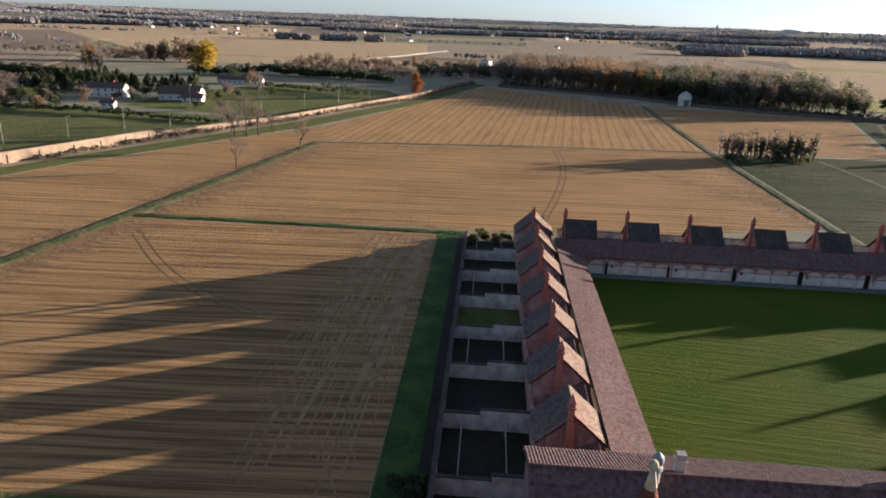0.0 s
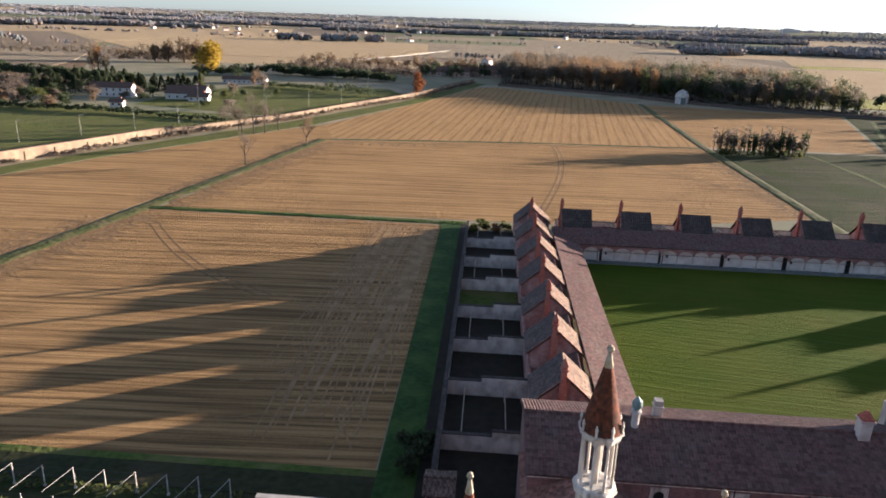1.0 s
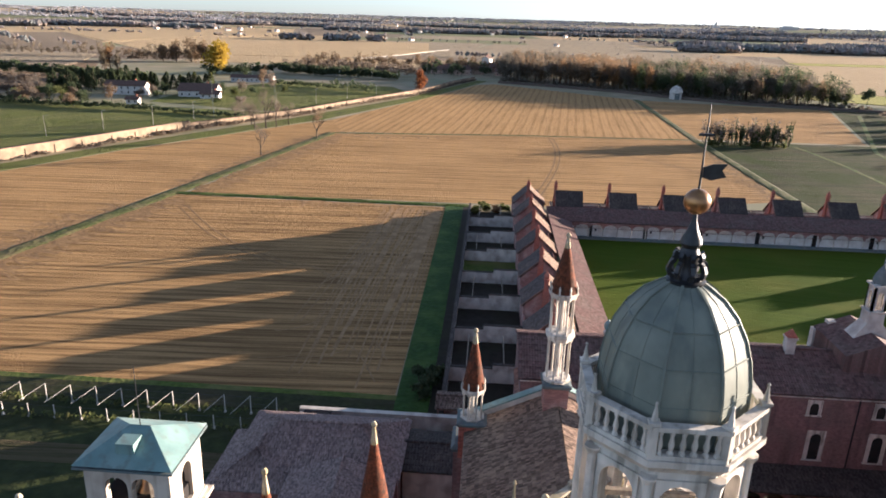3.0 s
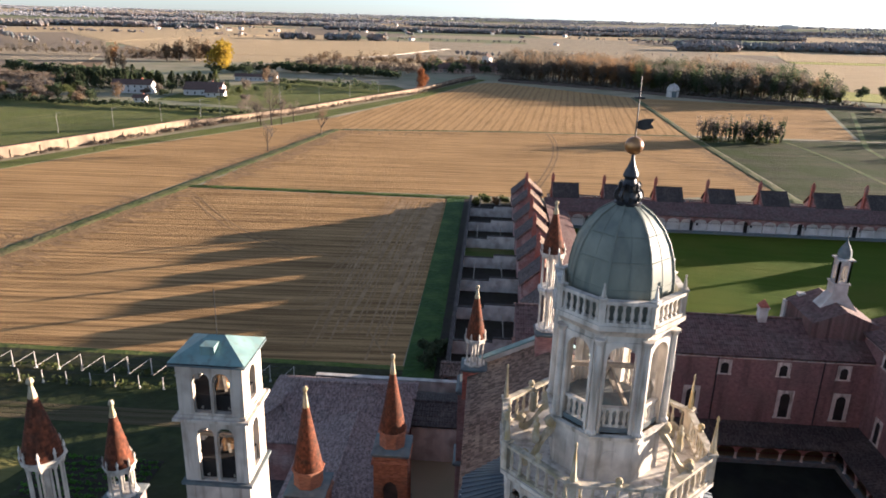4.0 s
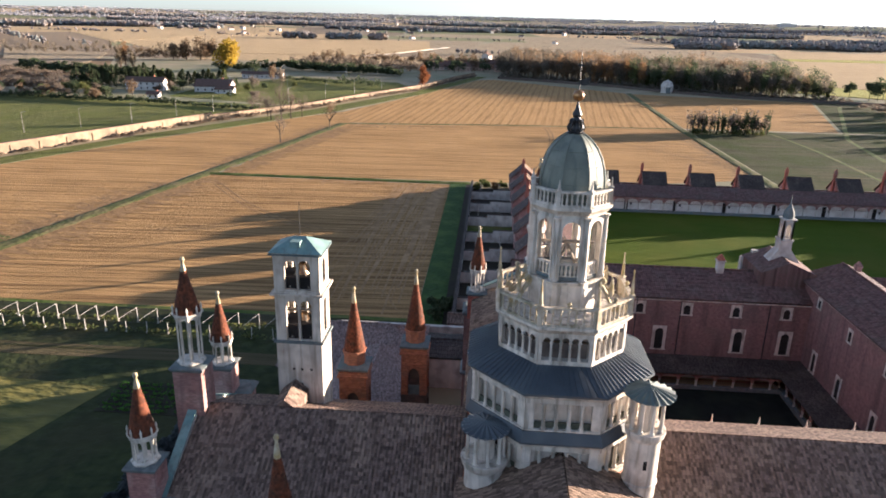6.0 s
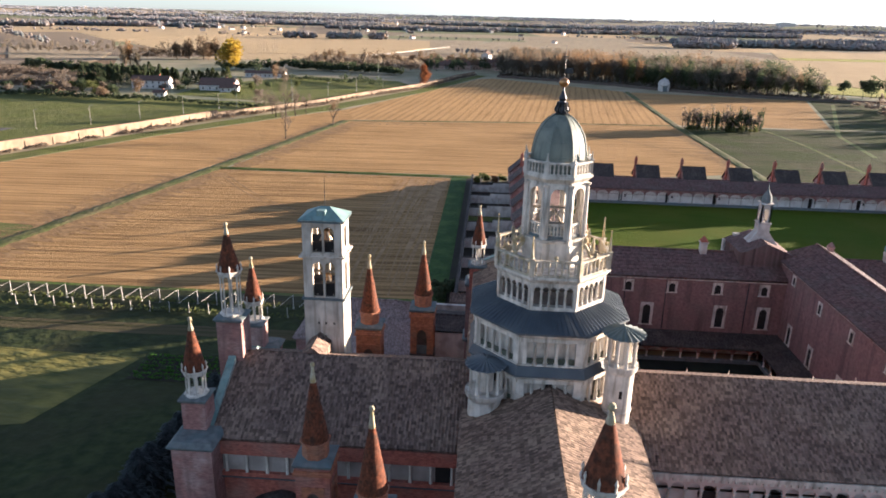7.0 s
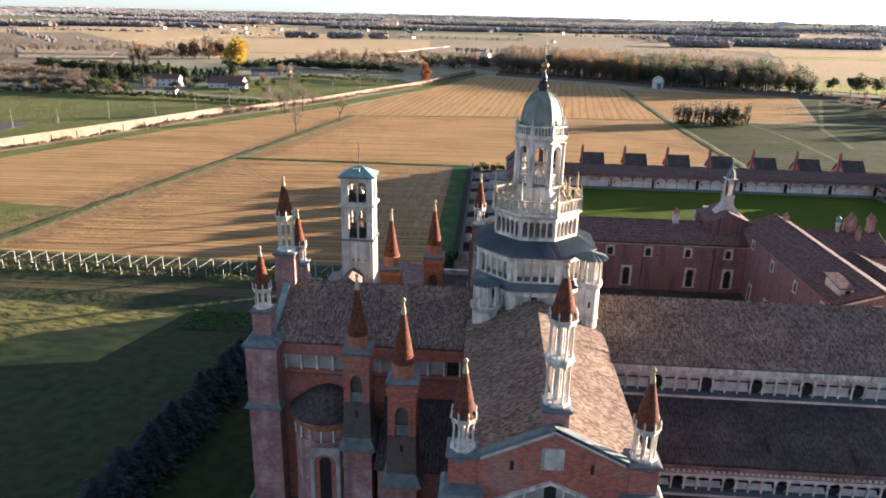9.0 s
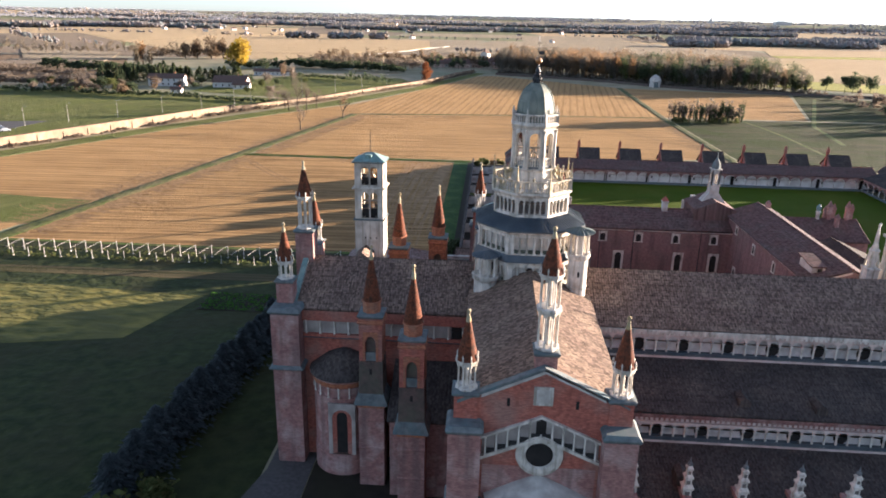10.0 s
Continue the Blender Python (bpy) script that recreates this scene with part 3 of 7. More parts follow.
def spire_pinnacle(x, y, z_base, z_cap, z_col, z_cone, z_tip, half=1.2, radius=0.95, open_tier=True, two=False, stem=BRICK_PALE, turn=0.0):
    """Square pedestal, a ring of slim columns and a tiled conical spire."""
    base = part("pinnacle", Shape().square([(half, z_base), (half, z_cap - 0.35)]), stem, church, "slim stone pinnacle with a terracotta spire", place(x - CX, y - CY, 0, turn))
    part("cap", Shape().square([(half + 0.05, z_cap - 0.32), (half + 0.2, z_cap - 0.12), (half + 0.2, z_cap), (half * 0.8, z_cap + 0.16)]), STONE, base)
    h = z_cone - z_col
    tiers = [(z_col, z_cone - 0.45)] if not two else [(z_col, z_col + h * 0.47), (z_col + h * 0.53, z_cone - 0.45)]
    if open_tier:
        for z0, z1 in tiers:
            part("plinth", Shape().octagon([(radius * 1.02, z0 - 0.05), (radius * 1.06, z0 + 0.12), (radius * 0.9, z0 + 0.2)]), MARBLE, base)
            part("core", Shape().octagon([(radius * 0.16, z0), (radius * 0.16, z1)]), MARBLE, base)
            for i in range(8):
                a = math.pi / 4 * i + math.pi / 8
                part("column", lambda z0=z0, z1=z1: Shape().lathe([(0.13, 0), (0.13, 0.15), (0.08, 0.22), (0.072, z1 - z0 - 0.25), (0.15, z1 - z0 - 0.1), (0.19, z1 - z0)], 6), MARBLE, base,
                     local=place(radius * 0.86 * math.cos(a), radius * 0.86 * math.sin(a), z0), key="pinnacle_column_%.2f" % (z1 - z0))
            part("crown", Shape().octagon([(radius * 0.75, z1 - 0.05), (radius * 0.95, z1), (radius * 1.02, z1 + 0.25), (radius * 1.1, z1 + 0.32), (radius * 1.1, z1 + 0.45), (radius * 0.7, z1 + 0.46)]), MARBLE, base)
        for i in range(8):
            a = math.pi / 4 * i + math.pi / 8
            part("crocket", lambda: Shape().lathe([(0.09, 0), (0.06, 0.35), (0.1, 0.45), (0.02, 0.75)], 5), MARBLE, base,
                 local=place(radius * 1.05 * math.cos(a), radius * 1.05 * math.sin(a), z_cone - 0.1), key="pinnacle_crocket")
    else:
        part("drum", Shape().octagon([(radius * 0.95, z_cap + 0.1), (radius * 0.95, z_cone - 0.2), (radius * 1.08, z_cone - 0.12), (radius * 1.08, z_cone + 0.05)]), BRICK_ORANGE, base)
    top = z_tip - (z_tip - z_cone) * 0.24
    rows = 18
    prof = []
    for j in range(rows):
        u0, u1 = j / rows, (j + 1) / rows
        r0 = radius * 1.0 * (1 - u0) + 0.17 * u0
        r1 = radius * 1.0 * (1 - u1) + 0.17 * u1
        prof += [(r0 + 0.06, z_cone + (top - z_cone) * u0), (r1 + 0.01, z_cone + (top - z_cone) * u1)]
    part("spire", Shape().lathe(prof, 16), SCALE_TILE, base, "conical spire of terracotta scale tiles")
    part("finial", Shape().lathe([(0.22, top - 0.1), (0.24, top), (0.10, z_tip - 0.45), (0.1, z_tip - 0.42), (0.2, z_tip - 0.25), (0.14, z_tip - 0.05), (0.03, z_tip)], 8), LICHEN_STONE, base)
    return base


def buttress(x0, x1, y0, y1, stages, mat=BRICK_PALE):
    """A tall brick pier; stages: (z, spread) of its stone offsets, from below."""
    b = cpart("buttress", Shape().box(x0, x1, y0, y1, 0, stages[-1][0]), mat, "tall worn brick buttress")
    for z, o in stages:
        xm, ym = (x0 + x1) / 2 - CX, (y0 + y1) / 2 - CY
        hx, hy = (x1 - x0) / 2, (y1 - y0) / 2
        s = Shape()
        ring = []
        for q, zz in ((0.0, z - 0.5), (0.08, z - 0.45), (o, z - 0.22), (o, z - 0.1), (-0.1, z + 0.22)):
            ring.append([(xm + sx * (hx + q), ym + sy * (hy + q), zz) for sx, sy in ((-1, -1), (1, -1), (1, 1), (-1, 1))])
        v = [p for r in ring for p in r]
        f = [(4 * j + i, 4 * j + (i + 1) % 4, 4 * j + 4 + (i + 1) % 4, 4 * j + 4 + i) for j in range(len(ring) - 1) for i in range(4)] + [(16, 17, 18, 19), (3, 2, 1, 0)]
        part("offset", s.add(v, f), STONE, b)
    return b


# north gable corner buttresses and pinnacles, mirrored at the south end
for sgn in (-1, 1):
    ye = CY + sgn * 31.2
    for x in (-0.45, 13.1):
        ya, yb = sorted((ye - sgn * 1.4, ye + sgn * 1.6))
        buttress(x - 1.45, x + 1.45, ya, yb, [(12.0, 0.28), (20.1, 0.22)], BRICK_PALE)
        spire_pinnacle(x, CY + sgn * 30.2, 19.5, 22.8, 22.9, 25.7, 30.4 if sgn < 0 else 30.9, 1.05, 0.92, stem=BRICK)
    if sgn < 0:
        spire_pinnacle(CX + 0.1, CY - 29.6, 23.5, 26.7, 26.9, 33.8, 37.85, 0.95, 0.98, two=True)
    else:
        spire_pinnacle(CX - 0.25, CY + 29.3, 23.5, 27.2, 27.4, 34.8, 39.4, 0.95, 1.0, two=True)
# choir end
for y, n in ((-13.6, 0), (1.4, 1)):
    ya, yb = (-16.2, -12.2) if n == 0 else (0.0, 4.0)
    buttress(-24.6, -21.2, ya, yb, [(12.9, 0.42), (20.3, 0.28)])
    spire_pinnacle(-23.3, y + 0.4, 20.3, 23.35, 23.45, 25.8, 30.45, 1.0, 0.9)
spire_pinnacle(-22.5, CY, 21.0, 27.6, 27.75, 32.0, 36.45, 1.15, 0.98)
# flanking towers of the choir
def flanking_tower(x, y, brick):
    """Shaft, sooty tapering stage, belfry stage with pointed niches, cap and spire."""
    t = part("flanking_tower", Shape().square([(1.5, -LIFT), (1.5, 4.4), (1.58, 4.5), (1.58, 4.7), (1.5, 4.8), (1.5, 8.2), (1.57, 8.3), (1.57, 8.45), (1.5, 8.5), (1.5, 10.3)]), BRICK_PALE, church, "slender brick tower with a terracotta spire", place(x - CX, y - CY))
    part("dentil_course", Shape().square([(1.5, 10.05), (1.62, 10.15), (1.62, 10.4)]), BRICK_ORANGE, t)
    part("offset", Shape().square([(1.6, 10.4), (1.98, 10.6), (1.98, 10.78), (1.44, 11.95)]), STONE, t)
    part("stage", Shape().square([(1.46, 11.7), (1.36, 15.9), (1.42, 15.95), (1.42, 16.1)]), BRICK_SOOTY, t, "sooty mossy brick stage")
    part("core", Shape().square([(0.9, 16.0), (0.9, 21.2)]), BRICK_SOOTY, t)
    for k in range(4):
        m = pose(0, 0, 16.05, 0, 0, 90 * k) @ pose(0, -1.33, 0)
        nic = part("niche", Shape().arch(2.645, 5.1, 1.2, 2.1, 0.42, m=m, rise=1.75), brick, t, "pointed brick niche")
        part("archivolt", Shape().arch(1.75, 3.7, 1.35, 2.1, 0.12, m=m @ pose(0, -0.07, 0.02), rise=1.75), BRICK_ORANGE, nic)
        part("apron", Shape().box(-0.6, 0.6, 0.12, 0.2, 0, 1.15, m=m), STONE, nic)
        part("slit", Shape().box(-0.14, 0.14, -0.12, -0.04, -1.6, -0.95, m=m), DARK, nic)
    part("cornice", Shape().square([(1.36, 20.7), (1.5, 20.8), (1.5, 21.0), (1.42, 21.05), (1.42, 21.2)]), BRICK_ORANGE, t)
    spire_pinnacle(x, y, 21.1, 21.75, 21.8, 23.25, 29.75, 1.3, 1.02, open_tier=False, stem=brick)


for x, y in ((-11.9, -18.4), (-6.55, -23.9)):
    flanking_tower(x, y, BRICK)
    flanking_tower(x, 2 * CY - y, BRICK_ORANGE)

# crossing tower
MOSSY_SHADE_STONE = material("mossy_rail_and_sill_shade", (0.085, 0.095, 0.07), (0.05, 0.055, 0.042), 2.0, stain=(0.12, 0.12, 0.09), stain_scale=0.8)
tower = thing("crossing_tower", "white marble octagonal crossing tower with arcaded tiers and dome", "tower", (CX - 0.2, CY, 0.5))


def ring_faces(a, z):
    for k in range(8):
        yield k, pose(0, 0, z, 0, 0, 45 * k) @ pose(0, -a, 0)


def tpart(name, s, mat, label="", parent=None, local=None, key=None):
    return part(name, s, mat, parent or tower, label, local, key)


tpart("base_drum", Shape().octagon([(6.3, 15), (6.3, 23.3), (6.5, 23.4), (6.5, 23.7), (5.95, 23.75), (5.95, 26.25), (6.45, 26.3), (6.6, 26.5), (6.6, 26.65)]), MARBLE, "white marble lower drum")
tpart("ledge_roof", Shape().octagon([(6.75, 26.6), (6.75, 26.72), (6.4, 27.42), (5.8, 27.45)]), LEAD, "narrow lead-covered ledge")
tpart("gallery_wall", Shape().octagon([(5.85, 27.3), (5.85, 29.95), (6.4, 30.0), (6.55, 30.32)]), MARBLE, "recessed marble gallery wall")
lead = tpart("lead_roof", Shape().octagon([(6.68, 30.3), (6.68, 30.46), (4.4, 31.62), (4.2, 31.62)]), LEAD, "blue-grey lead roof with standing seams")
for k, m in ring_faces(6.68, 30.46):
    for i in range(-6, 7):
        u = i / 6.4
        part("seam", Shape().bar(m @ Vector((u * 2.77, 0, 0.03)), m @ Vector((u * 1.83, 2.28, 1.19)), 0.06), LEAD, lead)
tpart("colonnade_core", Shape().octagon([(4.5, 31.3), (4.5, 31.9), (4.0, 31.95), (4.0, 33.9), (4.5, 33.95), (4.65, 34.2), (4.85, 34.35), (4.85, 34.55), (2.3, 34.56)]), MARBLE, "marble arcade with a cornice")
tpart("drum", Shape().octagon([(2.45, 34.5), (2.45, 36.7), (2.62, 36.78), (2.68, 37.0), (2.0, 37.06)]), MARBLE, "plain marble drum with round windows")
tpart("belfry_floor", Shape().octagon([(2.35, 37.0), (2.35, 37.3)]), STONE)
tpart("cornice", Shape().octagon([(2.3, 41.7), (2.5, 41.8), (2.68, 42.05), (2.8, 42.15), (2.8, 42.36), (2.0, 42.37)]), MARBLE)
# dome with ribs and sheet seams
dome_prof = [(2.13, 42.3), (2.17, 43.3), (2.15, 44.0), (2.04, 44.7), (1.84, 45.4), (1.52, 46.05), (1.12, 46.55), (0.72, 46.85), (0.52, 46.97)]
dome = tpart("dome", Shape().octagon(dome_prof), DOME_LEAD, "grey-green lead dome in eight segments")
for k in range(8):
    for turn, thick, c8 in ((22.5, 0.085, math.cos(math.pi / 8)), (0, 0.03, 1.0)):
        s = Shape()
        a = radians(turn + 45 * k)
        for (r0, z0), (r1, z1) in zip(dome_prof, dome_prof[1:]):
            s.bar((r0 / c8 * math.cos(a), r0 / c8 * math.sin(a), z0), (r1 / c8 * math.cos(a), r1 / c8 * math.sin(a), z1), thick)
        part("rib" if turn else "seam", s, DOME_LEAD, dome)
for r, z in ((2.16, 43.75), (1.99, 44.9), (1.6, 45.92)):
    part("seam", Shape().octagon([(r, z - 0.025), (r + 0.022, z - 0.015), (r + 0.022, z + 0.015), (r, z + 0.025)]), DOME_LEAD, dome)
fin = part("finial", Shape().lathe([(0.56, 46.93), (0.6, 47.03), (0.4, 47.1), (0.3, 47.25), (0.26, 47.5), (0.3, 47.72), (0.34, 47.85), (0.27, 47.95), (0.24, 48.05), (0.33, 48.2), (0.3, 48.34), (0.17, 48.6), (0.08, 48.9), (0.05, 49.3)], 20), IRON, tower, "dark scrolled metal finial")
for k in range(8):
    pts = [(0.3, 47.12), (0.5, 47.16), (0.58, 47.34), (0.5, 47.56), (0.38, 47.66), (0.44, 47.8), (0.36, 47.92)]
    s = Shape()
    for (r0, z0), (r1, z1) in zip(pts, pts[1:]):
        s.bar((r0, 0, z0), (r1, 0, z1), 0.13)
    part("scroll", lambda s=s: s, IRON, fin, local=pose(0, 0, 0, 0, 0, 45 * k), key="finial_scroll")
part("ball", Shape().lathe([(0.39 * math.sin(math.pi * i / 12) + 0.002, 49.47 - 0.39 * math.cos(math.pi * i / 12)) for i in range(13)], 28), GOLD, fin, "worn gilt ball")
part("rod", Shape().lathe([(0.035, 49.8), (0.02, 52.3)], 6), IRON, fin)
part("vane", Shape().prism([(0.04, 50.2), (0.3, 50.12), (0.72, 50.24), (0.58, 50.42), (0.72, 50.62), (0.3, 50.6), (0.04, 50.5)], -0.02, 0.02, m=pose(0, 0, 0, 90)), IRON, fin, "small metal weather vane")
part("crossbar", Shape().box(-0.22, 0.22, -0.025, 0.025, 51.4, 51.48), IRON, fin)


# crossing tower: arcades, balustrades, turrets
def column_shape(h, r):
    return Shape().lathe([(r * 1.5, 0), (r * 1.5, 0.1), (r * 1.05, 0.2), (r * 0.9, h - 0.28), (r * 1.1, h - 0.22), (r * 1.6, h - 0.06), (r * 1.6, h)], 8)


def baluster_shape(h, r):
    return Shape().lathe([(r, 0), (r, 0.08), (r * 0.55, 0.14), (r, h * 0.38), (r * 0.5, h * 0.7), (r * 0.9, h - 0.1), (r * 0.9, h)], 6)


def balustrade(a, z, h, count, parent, mat=MARBLE, post=0.16, finial=0.6, knobs=0):
    """Eight straight runs between corner posts with tall obelisks, and small knobs on the rail."""
    half = a * math.tan(math.pi / 8)
    for k, m in ring_faces(a, z):
        run = part("balustrade", lambda: Shape().box(-half, half, -0.13, 0.13, 0, 0.14).box(-half - 0.05, half + 0.05, -0.16, 0.16, h - 0.15, h), mat, parent, "stone balustrade", m, "rail_%.2f_%.2f" % (a, h))
        for i in range(count):
            x = -half + 2 * half * (i + 0.7) / (count + 0.4)
            part("baluster", lambda: baluster_shape(h - 0.27, 0.105), mat, run, local=place(x, 0, 0.13), key="baluster_%.2f" % h)
        part("post", lambda: Shape().square([(post, 0), (post, h), (post * 1.3, h + 0.03), (post * 1.3, h + 0.12), (post * 0.7, h + 0.14)]), mat, run, local=place(-half, 0), key="post_%.2f" % a)
        part("obelisk", lambda: Shape().lathe([(post * 0.85, h + 0.1), (post * 0.8, h + finial * 0.2), (post * 0.25, h + finial * 0.85), (post * 0.45, h + finial * 0.92), (0.02, h + finial)], 6), LICHEN_STONE if finial > 1 else mat, run, local=place(-half, 0), key="obelisk_%.2f" % a)
        for i in range(knobs):
            part("knob", lambda: Shape().lathe([(0.16, h), (0.08, h + 0.08), (0.17, h + 0.2), (0.14, h + 0.34), (0.02, h + 0.42)], 8), LICHEN_STONE, run, local=place(-half + 2 * half * (i + 1) / (knobs + 1), 0), key="rail_knob")


for k, m in ring_faces(2.45, 35.7):
    if k % 2 == 0:
        tpart("round_window", lambda: Shape().lathe([(0.36, -0.02), (0.36, 0.03), (0.02, 0.03)], 20, m=pose(0, 0, 0, 90)), DARK, local=m, key="drum_oculus")
        tpart("window_ring", lambda: Shape().lathe([(0.37, 0), (0.48, 0), (0.48, 0.05), (0.37, 0.05)], 20, m=pose(0, 0, 0, 90)), MARBLE, local=m, key="drum_oculus_ring")
# arcade of the colonnade tier
for k, m in ring_faces(4.5, 31.92):
    half = 4.5 * math.tan(math.pi / 8)
    bay = (2 * half - 0.5) / 5
    run = tpart("arcade", lambda: Shape().box(-half, half, 0, 0.3, 0.55, 0.75).box(-half, -half + 0.25, -0.04, 0.35, -1.4, 0.6).box(half - 0.25, half, -0.04, 0.35, -1.4, 0.6), MARBLE, "row of small round arches", local=m @ pose(0, 0, 1.4), key="arcade_c")
    for i in range(5):
        tpart("arch", lambda: Shape().arch(bay, 0.57, bay * 0.76, 0.1, 0.28), MARBLE, parent=run, local=place(-half + 0.25 + bay * (i + 0.5), 0.01), key="arch_c")
        if i:
            tpart("column", lambda: column_shape(1.42, 0.1), MARBLE, parent=run, local=place(-half + 0.25 + bay * i, 0.15, -1.4), key="column_c")
    # dark panel for the shade behind the arches
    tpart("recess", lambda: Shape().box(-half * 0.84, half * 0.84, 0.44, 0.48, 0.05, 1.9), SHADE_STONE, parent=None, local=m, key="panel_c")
# gallery tier with small round windows
for k, m in ring_faces(6.22, 27.45):
    half = 6.22 * math.tan(math.pi / 8)
    run = tpart("gallery", lambda: Shape().box(-half, half, -0.14, 0.25, 0, 0.12).box(-half, half, -0.12, 0.3, 2.15, 2.5).box(-half, -half + 0.62, -0.05, 0.35, 0, 2.2).box(half - 0.62, half, -0.05, 0.35, 0, 2.2), MARBLE, "marble gallery with slim columns", local=m, key="gallery_b")
    for i in range(4):
        x = -half + 0.62 + (2 * half - 1.24) * (i + 0.75) / 4.5
        tpart("column", lambda: column_shape(2.05, 0.13), MARBLE, parent=run, local=place(x, 0.05, 0.12), key="column_b")
    for x in (-0.78, 0.78):
        tpart("round_window", lambda: Shape().lathe([(0.2, 0), (0.2, 0.03), (0.01, 0.03)], 14, m=pose(0, 0, 0, 90)), DARK, parent=run, local=pose(x, 0.36, 1.75), key="oculus_b")
        tpart("window_ring", lambda: Shape().lathe([(0.21, 0), (0.3, 0), (0.3, 0.05), (0.21, 0.05)], 14, m=pose(0, 0, 0, 90)), MARBLE, parent=run, local=pose(x, 0.36, 1.75), key="oculus_ring_b")
    tpart("low_rail", lambda: Shape().box(-half + 0.6, half - 0.6, 0.1, 0.16, 0.1, 0.62), MOSSY_SHADE_STONE, parent=run, key="low_rail_b")
# lowest tier with columns and a dim doorway
for k, m in ring_faces(6.3, 23.72):
    half = 6.3 * math.tan(math.pi / 8)
    run = tpart("blind_arcade", lambda: Shape().box(-half, half, -0.1, 0.28, 0, 0.12).box(-half, half, -0.12, 0.3, 2.2, 2.6).box(-half, -half + 0.6, -0.02, 0.34, 0, 2.3).box(half - 0.6, half, -0.02, 0.34, 0, 2.3), MARBLE, "marble blind arcade", local=m, key="arcade_a")
    for i in range(4):
        x = -half + 0.6 + (2 * half - 1.2) * (i + 0.7) / 4.4
        tpart("column", lambda: column_shape(2.1, 0.145), MARBLE, parent=run, local=place(x, 0.05, 0.12), key="column_a")
    for x in (-half + 0.3, half - 0.3):
        tpart("cap_band", lambda: Shape().box(-0.34, 0.34, -0.06, 0.3, 1.0, 1.14), MARBLE, parent=run, local=place(x, 0), key="cap_band_a")
    # Dark band at the column feet: the shaded sill as colour.
    tpart("low_rail", lambda: Shape().box(-half + 0.6, half - 0.6, 0.12, 0.17, 0.1, 0.6), MOSSY_SHADE_STONE, parent=run, key="sill_shade_a")
    tpart("doorway", lambda: Shape().arch(0.8, 2.05, 0.62, 1.6, 0.05).box(-0.31, 0.31, 0.02, 0.04, 0, 1.9), DARK, parent=run, local=pose(-0.1, 0.28, 0.12), key="door_a")
# belfry stage
for k, m in ring_faces(2.4, 37.05):
    half = 2.4 * math.tan(math.pi / 8)
    run = tpart("belfry_arch", lambda: Shape().arch(2 * half, 4.72, 1.26, 3.65, 0.36), MARBLE, "tall open round arch", local=m, key="belfry")
    tpart("archivolt", lambda: Shape().arch(1.5, 4.45, 1.24, 3.65, 0.1), MARBLE, parent=run, local=pose(0, -0.08, 0), key="archivolt")
    tpart("pilaster", lambda: column_shape(4.6, 0.17), MARBLE, parent=run, local=place(-half, -0.06), key="pilaster_e")
    tpart("rail", lambda: Shape().box(-0.62, 0.62, 0.08, 0.28, 0.98, 1.12), MARBLE, parent=run, key="rail_e", local=pose(0, 0, 0.12))
    tpart("plinth", lambda: Shape().box(-0.62, 0.62, 0.08, 0.28, 0.0, 0.14), MARBLE, parent=run, key="rail_f", local=pose(0, 0, 0.12))
    for i in range(4):
        tpart("baluster", lambda: baluster_shape(0.86, 0.1), MARBLE, parent=run, local=place(-0.45 + 0.3 * i, 0.18, 0.25), key="baluster_e")
frame_beams = tpart("bell_frame", Shape().bar((-1.9, 0, 39.2), (1.9, 0, 39.2), 0.2), WOOD, "timber frame inside the open stage")
for x0, x1, y0, y1, z0, z1 in ((0, 0, -1.9, 1.9, 38.9, 38.9), (-0.9, 0.0, -0.9, 0.0, 37.3, 39.2), (0.9, 0.0, 0.9, 0.0, 37.3, 39.2), (0.9, 0.0, -0.9, 0.0, 37.3, 39.2)):
    part("beam", Shape().bar((x0, y0, z0), (x1, y1, z1), 0.16), WOOD, frame_beams)
balustrade(2.6, 42.37, 1.1, 6, tower, post=0.13, finial=0.75)
balustrade(4.62, 34.56, 1.4, 7, tower, OLD_RAIL, post=0.17, finial=2.0, knobs=1)
